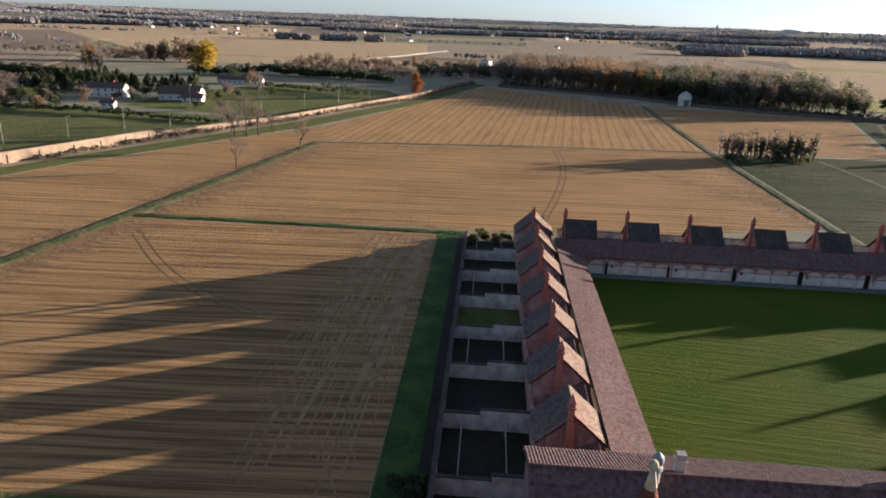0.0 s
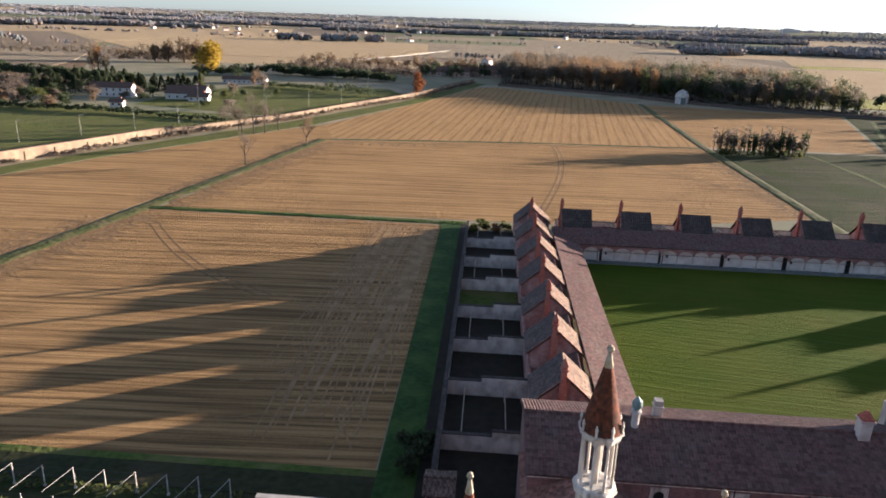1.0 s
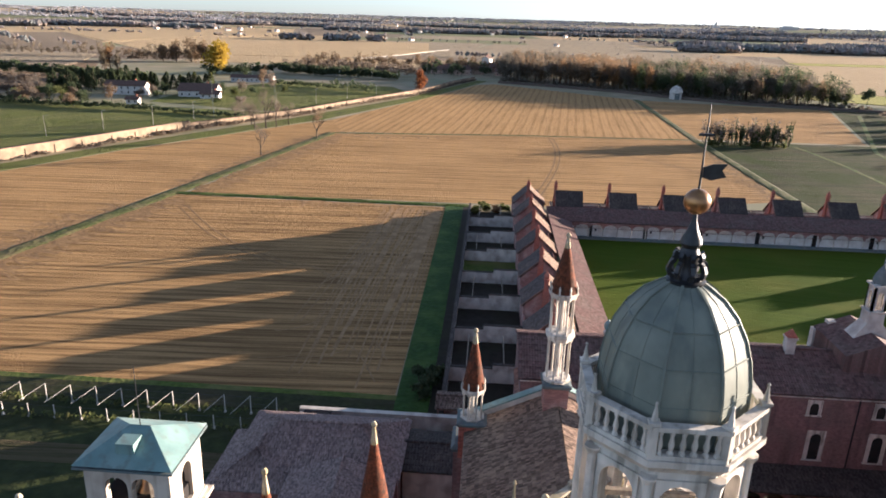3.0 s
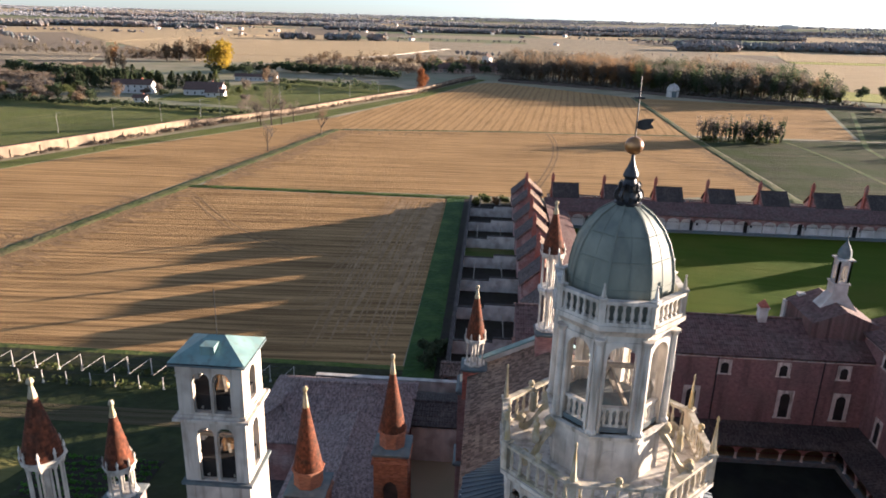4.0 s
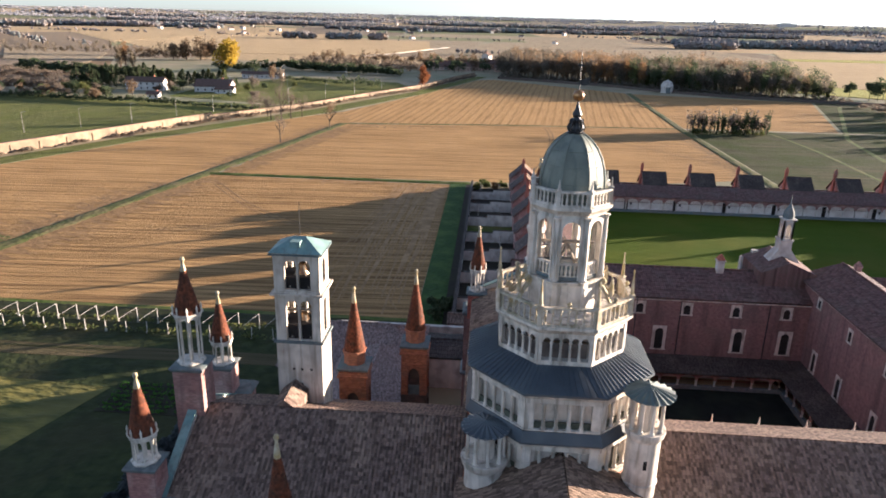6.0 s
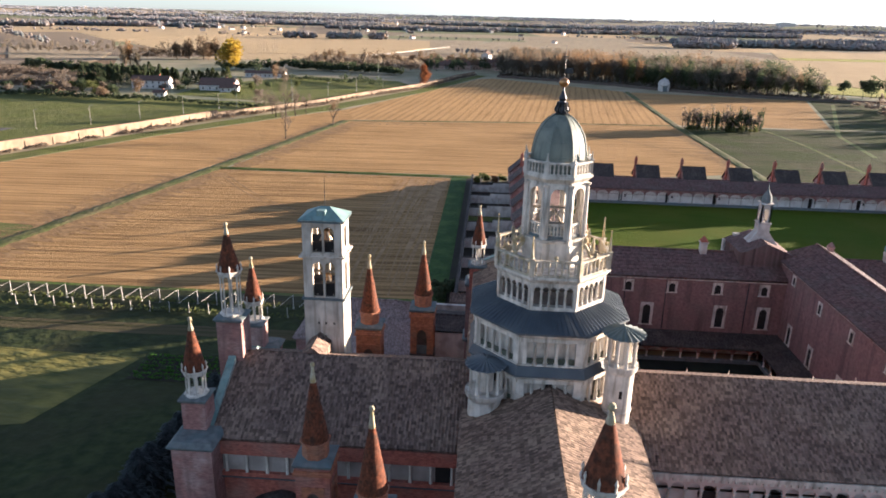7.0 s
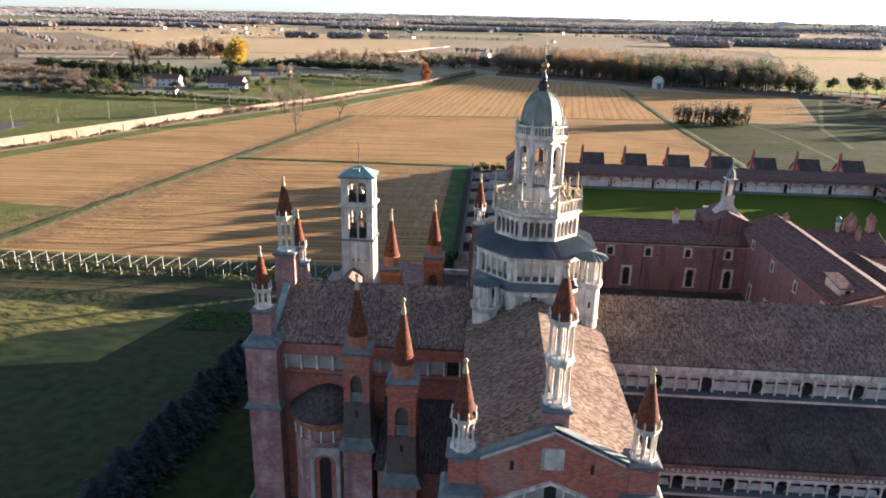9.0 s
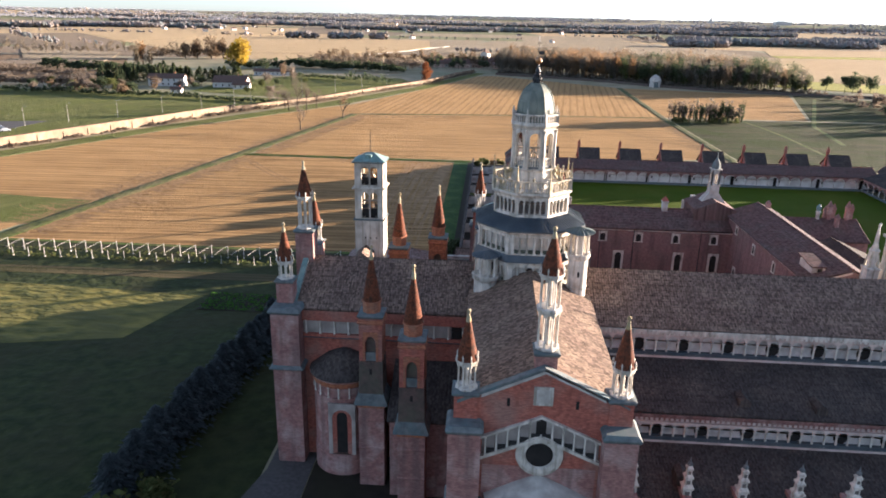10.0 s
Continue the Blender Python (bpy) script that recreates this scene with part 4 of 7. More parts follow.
# scrolled braces between terrace and drum
for k in (0, 3, 4, 7):
    pts = [(2.62 + 1.55 * u, 36.75 - 1.75 * u ** 0.6 + 0.3 * math.sin(u * 6.3)) for u in [i / 10 for i in range(11)]]
    v, f = [], []
    for r, z in pts:
        v += [(r, -0.12, z), (r, 0.12, z), (r, 0.12, z - 0.4), (r, -0.12, z - 0.4)]
    for i in range(len(pts) - 1):
        f += [(4 * i + j, 4 * i + (j + 1) % 4, 4 * i + 4 + (j + 1) % 4, 4 * i + 4 + j) for j in range(4)]
    f += [(3, 2, 1, 0), tuple(4 * len(pts) - 4 + j for j in range(4))]
    br = tpart("scroll_brace", lambda: Shape().add(v, f), LICHEN_STONE, "carved scroll brace", local=pose(0, 0, 0, 0, 0, 22.5 + 45 * k), key="scroll_brace")
    part("upper_volute", lambda: Shape().lathe([(0.02, -0.18), (0.26, -0.14), (0.3, 0.0), (0.26, 0.14), (0.02, 0.18)], 10, m=pose(2.85, 0, 36.7, 90)), LICHEN_STONE, br, key="brace_upper")
    part("lower_volute", lambda: Shape().lathe([(0.02, -0.18), (0.22, -0.14), (0.26, 0.0), (0.22, 0.14), (0.02, 0.18)], 10, m=pose(4.1, 0, 35.15, 90)), LICHEN_STONE, br, key="brace_lower")
    part("statuette", lambda: Shape().lathe([(0.17, 0), (0.2, 0.3), (0.13, 0.7), (0.17, 0.95), (0.08, 1.08), (0.12, 1.2), (0.02, 1.36)], 7, (3.55, 0, 35.7)), LICHEN_STONE, br, key="brace_figure")
# stair turrets
for x, y, r, z0, z1, z2, z3 in ((5.75, -5.6, 1.15, 15, 27.7, 30.3, 31.1), (-5.2, -5.6, 1.4, 15, 24.6, 26.95, 27.6), (-5.2, 5.6, 1.4, 15, 24.6, 26.95, 27.6), (5.75, 5.6, 1.4, 15, 24.6, 26.95, 27.6)):
    tu = tpart("stair_turret", Shape().lathe([(r, z0), (r, z1 - 4.1), (r * 1.08, z1 - 4.0), (r, z1 - 3.9), (r, z1 - 0.6), (r * 1.15, z1 - 0.35), (r * 1.2, z1 - 0.1), (r * 1.2, z1 + 0.15), (r * 0.4, z1 + 0.16)], 24), MARBLE, "round marble stair turret", local=place(x, y))
    part("core", Shape().lathe([(r * 0.5, z1), (r * 0.5, z2)], 12), MARBLE, tu)
    for i in range(9):
        a = 2 * math.pi * i / 9
        part("column", lambda: column_shape(z2 - z1 - 0.15, 0.12), MARBLE, tu, local=place(r * 0.94 * math.cos(a), r * 0.94 * math.sin(a), z1 + 0.15), key="turret_column_%.2f" % (z2 - z1))
    roof = Shape()
    n = 20
    for i in range(n):
        a0, a1, am = 2 * math.pi * i / n, 2 * math.pi * (i + 1) / n, 2 * math.pi * (i + 0.5) / n
        R = 1.72
        p = [(R * math.cos(a0), R * math.sin(a0), z2 + 0.12), (R * 1.04 * math.cos(am), R * 1.04 * math.sin(am), z2 + 0.24), (R * math.cos(a1), R * math.sin(a1), z2 + 0.12), (0, 0, z3)]
        roof.add(p, [(0, 1, 3), (1, 2, 3)])
    part("entablature", Shape().lathe([(r * 1.0, z2), (r * 1.15, z2 + 0.08), (1.66, z2 + 0.12), (1.66, z2 + 0.17), (0.1, z2 + 0.18)], 20), MARBLE, tu)
    part("roof", roof, LEAD_GREEN if x > 0 and y < 0 else LEAD, tu, "low fluted metal roof")
    part("slit", Shape().box(-0.12, 0.12, -r - 0.02, -r + 0.1, z1 - 2.6, z1 - 1.9), DARK, tu)

# north gable front
GY = -37.2
gf = cpart("gable_front", Shape().box(1.2, 11.4, GY - 0.02, GY + 0.3, 4, 15.6), BRICK_PALE, "worn pink brick lower front")


def slope_z(x, zc, drop=0.44):
    return zc - drop * abs(x - CX)


band = Shape()
for sg in (-1, 1):
    xa, xb = CX, CX + sg * 5.2
    band.add([(xa, GY - 0.03, slope_z(xa, 18.9)), (xb, GY - 0.03, slope_z(xb, 18.9)), (xb, GY - 0.03, slope_z(xb, 20.9)), (xa, GY - 0.03, slope_z(xa, 20.9))], [(0, 1, 2, 3)])
cpart("gallery_back", band, PLASTER_DIM, "stained plaster behind the raking gallery")
rail = Shape()
for sg in (-1, 1):
    for z0, z1, d in ((18.65, 18.95, 0.42), (20.75, 20.95, 0.35)):
        v = []
        for x in (CX, CX + sg * 5.3):
            v += [(x, GY - d, slope_z(x, z0)), (x, GY, slope_z(x, z0)), (x, GY, slope_z(x, z1)), (x, GY - d, slope_z(x, z1))]
        rail.add(v, [(0, 4, 7, 3), (3, 7, 6, 2), (1, 5, 4, 0), (4, 5, 6, 7)])
gal = cpart("raking_gallery", rail, MARBLE, "raking gallery with slim marble columns")
for i in range(-5, 6):
    if i:
        x = CX + i * 0.98
        part("column", lambda: column_shape(1.85, 0.09), MARBLE, gal, local=pose(x - CX, GY - CY - 0.28, slope_z(x, 18.93)), key="gallery_column")
        part("parapet", Shape().box(-0.42, 0.42, -0.03, 0.03, 0, 0.55), IRON, gal, local=pose(x - CX - 0.49 * (1 if i > 0 else -1), GY - CY - 0.2, slope_z(x, 18.95) + 0.1))
cpart("gallery_door", Shape().box(CX - 0.45, CX + 0.45, GY - 0.06, GY, 19.0, 20.75), DARK, "dark doorway of the gallery")
cpart("coping", Shape().slab((-1.2, GY - 0.25, 22.15), (-1.2, GY + 0.5, 22.15), (CX, GY + 0.5, 25.7), (CX, GY - 0.25, 25.7), 0.3).slab((CX, GY - 0.25, 25.7), (CX, GY + 0.5, 25.7), (13.8, GY + 0.5, 22.15), (13.8, GY - 0.25, 22.15), 0.14), STONE, "grey stone gable coping")
cpart("frieze", Shape().slab((0.9, GY - 0.12, 22.75), (0.9, GY, 22.75), (CX, GY, 25.3), (CX, GY - 0.12, 25.3), 0.28).slab((CX, GY - 0.12, 25.3), (CX, GY, 25.3), (11.7, GY, 22.75), (11.7, GY - 0.12, 22.75), 0.2), PLASTER, "pale raking frieze")
cpart("plaque", Shape().box(5.45, 7.15, GY - 0.12, GY, 21.95, 23.75), MARBLE, "white marble plaque frame")
cpart("plaque_panel", Shape().box(5.7, 6.9, GY - 0.16, GY, 22.2, 23.5), PLASTER, "pale blank plaque")
for x, z in ((3.3, 21.7), (9.3, 21.7)):
    cpart("slit_window", Shape().box(x - 0.13, x + 0.13, GY - 0.04, GY, z, z + 0.8), DARK, "narrow dark slit window")
cpart("rose_frame", Shape().lathe([(1.2, 0), (1.35, 0.25), (1.75, 0.3), (2.1, 0.18), (2.15, 0)], 40, m=pose(CX, GY - 0.02, 16.9, 90)), MARBLE, "white round stone window frame")
cpart("rose_glass", Shape().lathe([(1.22, 0), (1.22, 0.05)], 32, m=pose(CX, GY - 0.03, 16.9, 90)), DARK, "dark round window")
apse = Shape()
apse.lathe([(4.6, 0), (4.6, 12.1), (4.8, 12.2), (4.8, 12.5)], 24, (CX, GY + 0.6, 0))
cpart("apse", apse, BRICK_PALE, "round brick apse under the gable")
cpart("apse_roof", Shape().lathe([(4.95, 12.5), (0.1, 15.0)], 24, (CX, GY + 0.6, 0)), PLASTER, "pale rendered half-cone roof")

# choir: loggia and side apses
for sy, yw in ((-1, -14.0), (1, 1.8)):
    y = yw + sy * 0.03
    cpart("loggia_back", Shape().box(-21.6, -1.0, min(y, yw), max(y, yw), 16.65, 18.45), PLASTER_DIM, "stained plaster loggia wall")
    o = sy * 0.42
    lg = cpart("loggia", Shape().box(-21.9, -0.8, min(yw, yw + o), max(yw, yw + o), 16.25, 16.7).box(-21.9, -0.8, min(yw, yw + o), max(yw, yw + o), 18.45, 19.75), BRICK, "brick frieze over the loggia")
    for i in range(12):
        part("column", lambda: column_shape(1.78, 0.11), MARBLE, lg, local=pose(-20.8 + 1.75 * i - CX, yw + sy * 0.25 - CY, 16.68), key="choir_column")
    part("sill", Shape().box(-21.9 - CX, -0.8 - CX, min(yw, yw + sy * 0.5) - CY, max(yw, yw + sy * 0.5) - CY, 16.2, 16.3), LEAD, lg)
cpart("loggia_door", Shape().arch(1.5, 1.75, 1.1, 1.1, 0.05, m=pose(-2.2, -14.09, 16.65)).box(-2.75, -1.65, -14.08, -14.05, 16.65, 18.25), DARK, "dark arched doorway")
for yy, sg in ((-14.6, -1), (2.4, 1)):
    AX = -16.1
    ap = Shape()
    ap.lathe([(3.85, 0), (3.85, 2.2), (3.75, 2.3), (3.75, 9.9), (3.8, 10.1), (3.55, 10.15), (3.55, 11.5), (3.8, 11.6), (4.0, 12.2), (4.1, 12.3), (4.1, 12.5)], 28, (AX, yy, 0))
    a = cpart("side_apse", ap, BRICK_PALE, "round brick apse with a tall window")
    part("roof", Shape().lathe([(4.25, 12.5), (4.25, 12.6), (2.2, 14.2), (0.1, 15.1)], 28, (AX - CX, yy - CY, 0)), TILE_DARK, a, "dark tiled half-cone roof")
    part("frieze", Shape().lathe([(3.86, 11.5), (3.9, 11.55), (4.05, 12.15), (3.9, 12.2)], 28, (AX - CX, yy - CY, 0)), BRICK_ORANGE, a)
    for i in range(9):
        an = radians(sg * 90 + (i - 4) * 20)
        part("column", lambda: column_shape(1.4, 0.09), MARBLE, a, local=pose(AX - CX + 3.75 * math.cos(an), yy - CY + 3.75 * math.sin(an), 10.12), key="apse_column")
    if sg < 0:
        wx = AX + 0.35 - CX
        part("window_frame", Shape().arch(3.3, 7.0, 2.4, 5.0, 0.3, m=pose(wx, yy - 3.95 - CY, 2.5)), PLASTER_DIM, a, "pale stone window surround")
        part("window_reveal", Shape().arch(2.45, 6.4, 1.3, 5.2, 0.3, m=pose(wx, yy - 3.85 - CY, 2.5)), BRICK, a)
        part("window_pane", Shape().box(wx - 0.65, wx + 0.65, yy - 3.77 - CY, yy - 3.73 - CY, 2.6, 8.4), DARK, a, "dark leaded window")
# low chapel roofs between towers and transept
cpart("chapel_wall", Shape().box(-9.5, -0.4, -21.5, -14.0, 0, 9.6), BRICK_PALE, "low brick chapel")
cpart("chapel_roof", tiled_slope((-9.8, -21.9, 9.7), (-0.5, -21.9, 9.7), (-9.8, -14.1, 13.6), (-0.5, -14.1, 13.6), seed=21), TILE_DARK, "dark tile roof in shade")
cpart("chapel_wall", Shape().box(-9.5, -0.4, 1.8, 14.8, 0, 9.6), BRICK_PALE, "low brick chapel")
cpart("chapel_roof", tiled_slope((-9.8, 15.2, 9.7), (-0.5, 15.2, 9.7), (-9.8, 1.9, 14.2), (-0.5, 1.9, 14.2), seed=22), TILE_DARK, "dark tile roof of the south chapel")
# copper strip and coping at the choir end
for nm, lo, hi, thick, mt, lb in (("gable_parapet", 19.75, 24.45, 0.75, PLASTER, "white plastered gable parapet"), ("gable_coping", 19.92, 24.62, 0.15, COPPER, "verdigris copper gable coping")):
    cpart(nm, Shape().slab((-22.7, -14.6, lo), (-22.0, -14.6, lo), (-22.0, CY, hi), (-22.7, CY, hi), thick).slab((-22.7, CY, hi), (-22.0, CY, hi), (-22.0, 2.4, lo), (-22.7, 2.4, lo), thick), mt, lb)
for nm, lo, hi, thick, mt, lb in (("gable_parapet", 22.25, 25.85, 0.75, PLASTER, "white plastered gable parapet"), ("gable_coping", 22.42, 26.02, 0.15, COPPER, "verdigris copper gable coping")):
    cpart(nm, Shape().slab((-1.2, 24.7, lo), (-1.2, 25.5, lo), (CX, 25.5, hi), (CX, 24.7, hi), thick).slab((CX, 24.7, hi), (CX, 25.5, hi), (13.8, 25.5, lo), (13.8, 24.7, lo), thick), mt, lb)

# nave loggias
LOGGIA_WALL = material("pale_loggia_plaster", (0.56, 0.51, 0.47), (0.44, 0.39, 0.36), 1.0, stain=(0.30, 0.26, 0.235), stain_scale=0.6)
PINK_PLASTER = material("pinkish_limewash", (0.60, 0.49, 0.43), (0.48, 0.38, 0.33), 1.2, stain=(0.36, 0.27, 0.235), stain_scale=0.5)
for y, z0, z1, pitch, x_end, key in ((-14.2, 16.25, 18.4, 1.3, 70, "nave"), (AY, 9.85, 11.75, 1.25, 70, "aisle")):
    cpart("loggia_back", Shape().box(13.6, 82, y - 0.03, y, z0, z1 + 0.1), LOGGIA_WALL, "pale plaster loggia wall")
    n = int((x_end - 13.6) / pitch)
    s = Shape()
    for i in range(n):
        s.arch(pitch, 1.25 if key == "nave" else 0.62, pitch * 0.84, 0.1, 0.3, m=pose(13.6 + pitch * (i + 0.5), y - 0.5, z1 - 0.35), n=6, rise=1.0 if key == "nave" else 0.6)
    s.box(13.4, x_end, y - 0.55, y, z0 - 0.35, z0)
    lg = cpart("loggia", s, PINK_PLASTER, "pinkish arcaded loggia under the eaves")
    for i in range(n + 1):
        part("column", lambda: column_shape(z1 - z0 - 0.3, 0.125), MARBLE, lg, local=pose(13.6 + pitch * i - CX, y - 0.42 - CY, z0 - 0.02), key="column_" + key)
    for i in range(int(n / 4)):
        part("round_window", lambda: Shape().lathe([(0.8, 0), (0.8, 0.04), (0.01, 0.04)], 16, m=pose(0, 0, 0, 90)), DARK, lg, local=pose(13.6 + pitch * (4 * i + 0.5 if key == "nave" else 4 * i + 1.5) - CX, y - 0.04 - CY, z0 + 1.15), key="oculus_" + key)
    part("ledge", Shape().box(13.4 - CX, x_end - CX, y - 0.6 - CY, y - 0.05 - CY, z0 - 0.02, z0 + 0.42), LEAD, lg)
    if key == "nave":
        part("cornice", Shape().box(13.4 - CX, x_end - CX, y - 0.66 - CY, y - 0.5 - CY, z1 + 0.78, z1 + 1.12), MARBLE, lg, "white stone cornice")
    # corbel frieze
    s = Shape()
    for i in range(int((x_end - 13.6) / 0.55)):
        x = 13.6 + 0.55 * i
        s.box(x, x + 0.3, y - 0.62, y - 0.5, z1 + 0.5, z1 + 0.78)
    tagged(cpart("corbel_frieze", s, MARBLE if key == "nave" else PINK_PLASTER, "row of small corbels"), kind="stuff")
# pinnacles on the chapel buttresses
for i in range(8):
    x = 16.65 + 5.48 * i
    b = cpart("chapel_buttress", Shape().box(x - 0.45, x + 0.45, -31.2, -28.4, 0, 8.4), BRICK_PALE, "brick buttress with a tiered white pinnacle")
    z = 8.2
    for w, h in ((0.42, 1.45), (0.33, 1.25), (0.25, 1.05)):
        part("tier", Shape().square([(w, 0), (w, h * 0.55), (w * 1.35, h * 0.66), (w * 1.35, h * 0.8), (w * 0.75, h)]), MARBLE, b, local=pose(x - CX, -30.0 - CY, z))
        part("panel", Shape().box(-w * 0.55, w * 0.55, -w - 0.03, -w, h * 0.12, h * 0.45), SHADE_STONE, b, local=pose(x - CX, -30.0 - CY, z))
        for sx in (-1, 1):
            part("volute", Shape().lathe([(0.02, -0.2), (w * 0.22, -0.16), (w * 0.22, 0.16), (0.02, 0.2)], 9, m=pose(0, 0, 0, 90)), MARBLE, b, local=pose(x - CX + sx * w * 0.95, -30.0 - CY, z + h * 0.2))
        z += h * 0.92
    part("knob", Shape().lathe([(0.14, 0), (0.3, 0.2), (0.22, 0.42), (0.1, 0.5), (0.03, 1.0)], 8), STONE, b, local=pose(x - CX, -30.0 - CY, z), key="buttress_knob")
for k, (x, y, z) in enumerate(((30, -20.5, 13.9), (47, -19.8, 14.1), (22, -28, 9.0), (38, -21.0, 13.8), (49.9, -4.0, 20.9), (58.0, -11.5, 21.2))):
    d = gable_wall(Shape(), x - 0.6, x + 0.6, y - 1.1, y + 1.0, z - 0.5, z + 0.55, z + 0.95)
    cpart("dormer", d, TILE_DARK, "small tiled roof hatch")


def marble_pinnacle(x, y, z, h, w):
    """An ornate white pinnacle: octagonal base, ringed body, corner scrolls and an obelisk."""
    b = cpart("marble_pinnacle", Shape().square([(w, -1.0), (w, h * 0.16), (w * 1.15, h * 0.18), (w * 1.15, h * 0.21), (w * 0.8, h * 0.22)], (x, y, z)), MARBLE, "ornate white marble pinnacle")
    lo = pose(x - CX, y - CY, z)
    part("body", Shape().octagon([(w * 0.75, h * 0.2), (w * 0.62, h * 0.3), (w * 0.78, h * 0.36), (w * 0.7, h * 0.48), (w * 0.85, h * 0.52), (w * 0.5, h * 0.56), (w * 0.42, h * 0.62)]), MARBLE, b, local=lo)
    part("obelisk", Shape().octagon([(w * 0.36, h * 0.6), (w * 0.26, h * 0.8), (w * 0.12, h * 0.93), (w * 0.2, h * 0.95), (w * 0.18, h * 0.985), (0.02, h)]), MARBLE, b, local=lo)
    for k in range(4):
        m = pose(0, 0, 0, 0, 0, 45 + 90 * k)
        part("scroll", Shape().bar(m @ Vector((w * 1.05, 0, h * 0.2)), m @ Vector((w * 0.95, 0, h * 0.34)), w * 0.3).bar(m @ Vector((w * 0.95, 0, h * 0.34)), m @ Vector((w * 0.6, 0, h * 0.5)), w * 0.24), OLD_RAIL, b, local=lo)


marble_pinnacle(53.5, 2.5, 20.9, 7.9, 0.8)
for i in range(5):
    marble_pinnacle(23.4 + 4.55 * i, 7.6, 15.6, 1.9, 0.22)
fac = cpart("facade_end", Shape().box(55.3, 58.9, 1.4, 3.6, 14, 26.6).box(55.0, 59.2, 1.1, 3.9, 26.6, 27.0).box(55.5, 58.7, 1.6, 3.4, 27.0, 27.5), MARBLE, "white marble end of the church front")
for k in range(4):
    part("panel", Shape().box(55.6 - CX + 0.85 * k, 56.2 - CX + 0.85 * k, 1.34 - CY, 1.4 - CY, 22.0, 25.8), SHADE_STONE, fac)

# bell tower
bell = thing("bell_tower", "square pale plastered bell tower with a copper roof", "bell tower", (-14.85, -0.8, 0.75))
BW = 1.88
part("shaft", Shape().box(-BW, BW, -1.6, 1.6, -0.75, 27.9), BELL_PLASTER, bell, "pale plastered shaft")
part("string_course", Shape().box(-BW - 0.22, BW + 0.22, -1.82, 1.82, 27.85, 28.05), STONE, bell)
for z in (28.05, 32.55):
    h = 4.1 if z < 30 else 3.0 + 0.1
    st = part("stage", Shape().box(-BW, BW, -1.6, 1.6, z - 0.1, z), BELL_PLASTER, bell, "open bell stage")
    for turn, wide, dep in ((0, BW, 1.6), (180, BW, 1.6)):
        m = pose(0, 0, z, 0, 0, turn) @ pose(0, -dep, 0)
        part("pier_wall", Shape().arch(1.15, h, 0.98, h - 1.0, 0.35, m=m, x=-0.5, sill=0.05).arch(1.15, h, 0.98, h - 1.0, 0.35, m=m, x=0.65, sill=0.05).box(-BW, -1.075, 0, 0.35, 0, h, m=m).box(1.225, BW, 0, 0.35, 0, h, m=m), BELL_PLASTER, st)
        part("mullion", Shape().lathe([(0.13, 0), (0.1, 0.1), (0.09, h - 1.3), (0.15, h - 1.15)], 8, m=m @ pose(0.075, 0.17, 0)), MARBLE, st)
    for turn in (90, 270):
        m = pose(0, 0, z, 0, 0, turn) @ pose(0, -BW, 0)
        part("side_wall", Shape().arch(2.5, h, 1.0, h - 1.2, 0.35, m=m, sill=0.3), BELL_PLASTER, st)
    part("bell", Shape().lathe([(0.62, 0), (0.6, 0.1), (0.42, 0.4), (0.36, 0.85), (0.2, 1.1), (0.05, 1.2)], 14, (0.1, 0, z + 0.9)), GOLD, st, "bronze bell")
    # Solid dark box, added to darken the lower part of the openings.
    part("louvre", Shape().box(-1.7, 1.7, -1.2, 1.2, z, z + (1.3 if z < 30 else 1.0)), DARK, st, "dark box added inside the bell stage")
    part("bell_frame", Shape().bar((-1.6, 0, z + 2.15), (1.6, 0, z + 2.15), 0.22).bar((-0.7, -1.2, z + 0.1), (0.1, 0, z + 2.1), 0.16).bar((0.9, -1.2, z + 0.1), (0.1, 0, z + 2.1), 0.16), WOOD, st)
part("cornice", Shape().box(-BW - 0.32, BW + 0.32, -1.95, 1.95, 32.15, 32.32).box(-BW - 0.1, BW + 0.1, -1.72, 1.72, 32.3, 32.46), BELL_PLASTER, bell)
part("top_cornice", Shape().box(-BW - 0.12, BW + 0.12, -1.72, 1.72, 35.62, 35.78), BELL_PLASTER, bell)
part("roof", Shape().add([(-BW - 0.3, -1.9, 35.8), (BW + 0.3, -1.9, 35.8), (BW + 0.3, 1.9, 35.8), (-BW - 0.3, 1.9, 35.8), (-0.45, 0, 36.75), (0.45, 0, 36.75)],
                         [(3, 2, 1, 0), (0, 1, 5, 4), (1, 2, 5), (2, 3, 4, 5), (3, 0, 4)]), COPPER, bell, "verdigris copper hipped roof")
part("hatch", Shape().box(-0.5, 0.3, -1.3, -0.5, 36.05, 36.6), COPPER, bell)
for x, z in ((-0.55, 25.3), (0.15, 25.3), (0.95, 25.3), (0.1, 23.9)):
    part("putlog_hole", Shape().box(x - 0.1, x + 0.1, -1.62, -1.59, z, z + 0.2), DARK, bell)
for sx in (-1, 1):
    for sy in (-1, 1):
        part("corner_pilaster", Shape().box(sx * (BW - 0.22) - 0.26, sx * (BW - 0.22) + 0.26, sy * 1.4 - 0.26, sy * 1.4 + 0.26, 12, 27.84), BELL_PLASTER, bell)
# dark strip drawn as the shadow line under the eave
part("eave_course", Shape().box(-BW - 0.3, BW + 0.3, -1.9, 1.9, 35.6, 35.7), STONE, bell)
part("lightning_rod", Shape().lathe([(0.025, 36.7), (0.015, 39.6)], 5), IRON, bell)
hatch = gable_wall(Shape(), -16.4, -14.2, -5.9, -2.4, 22.3, 23.6, 24.5)
cpart("roof_dormer", hatch, TILE, "small tiled dormer at the ridge")


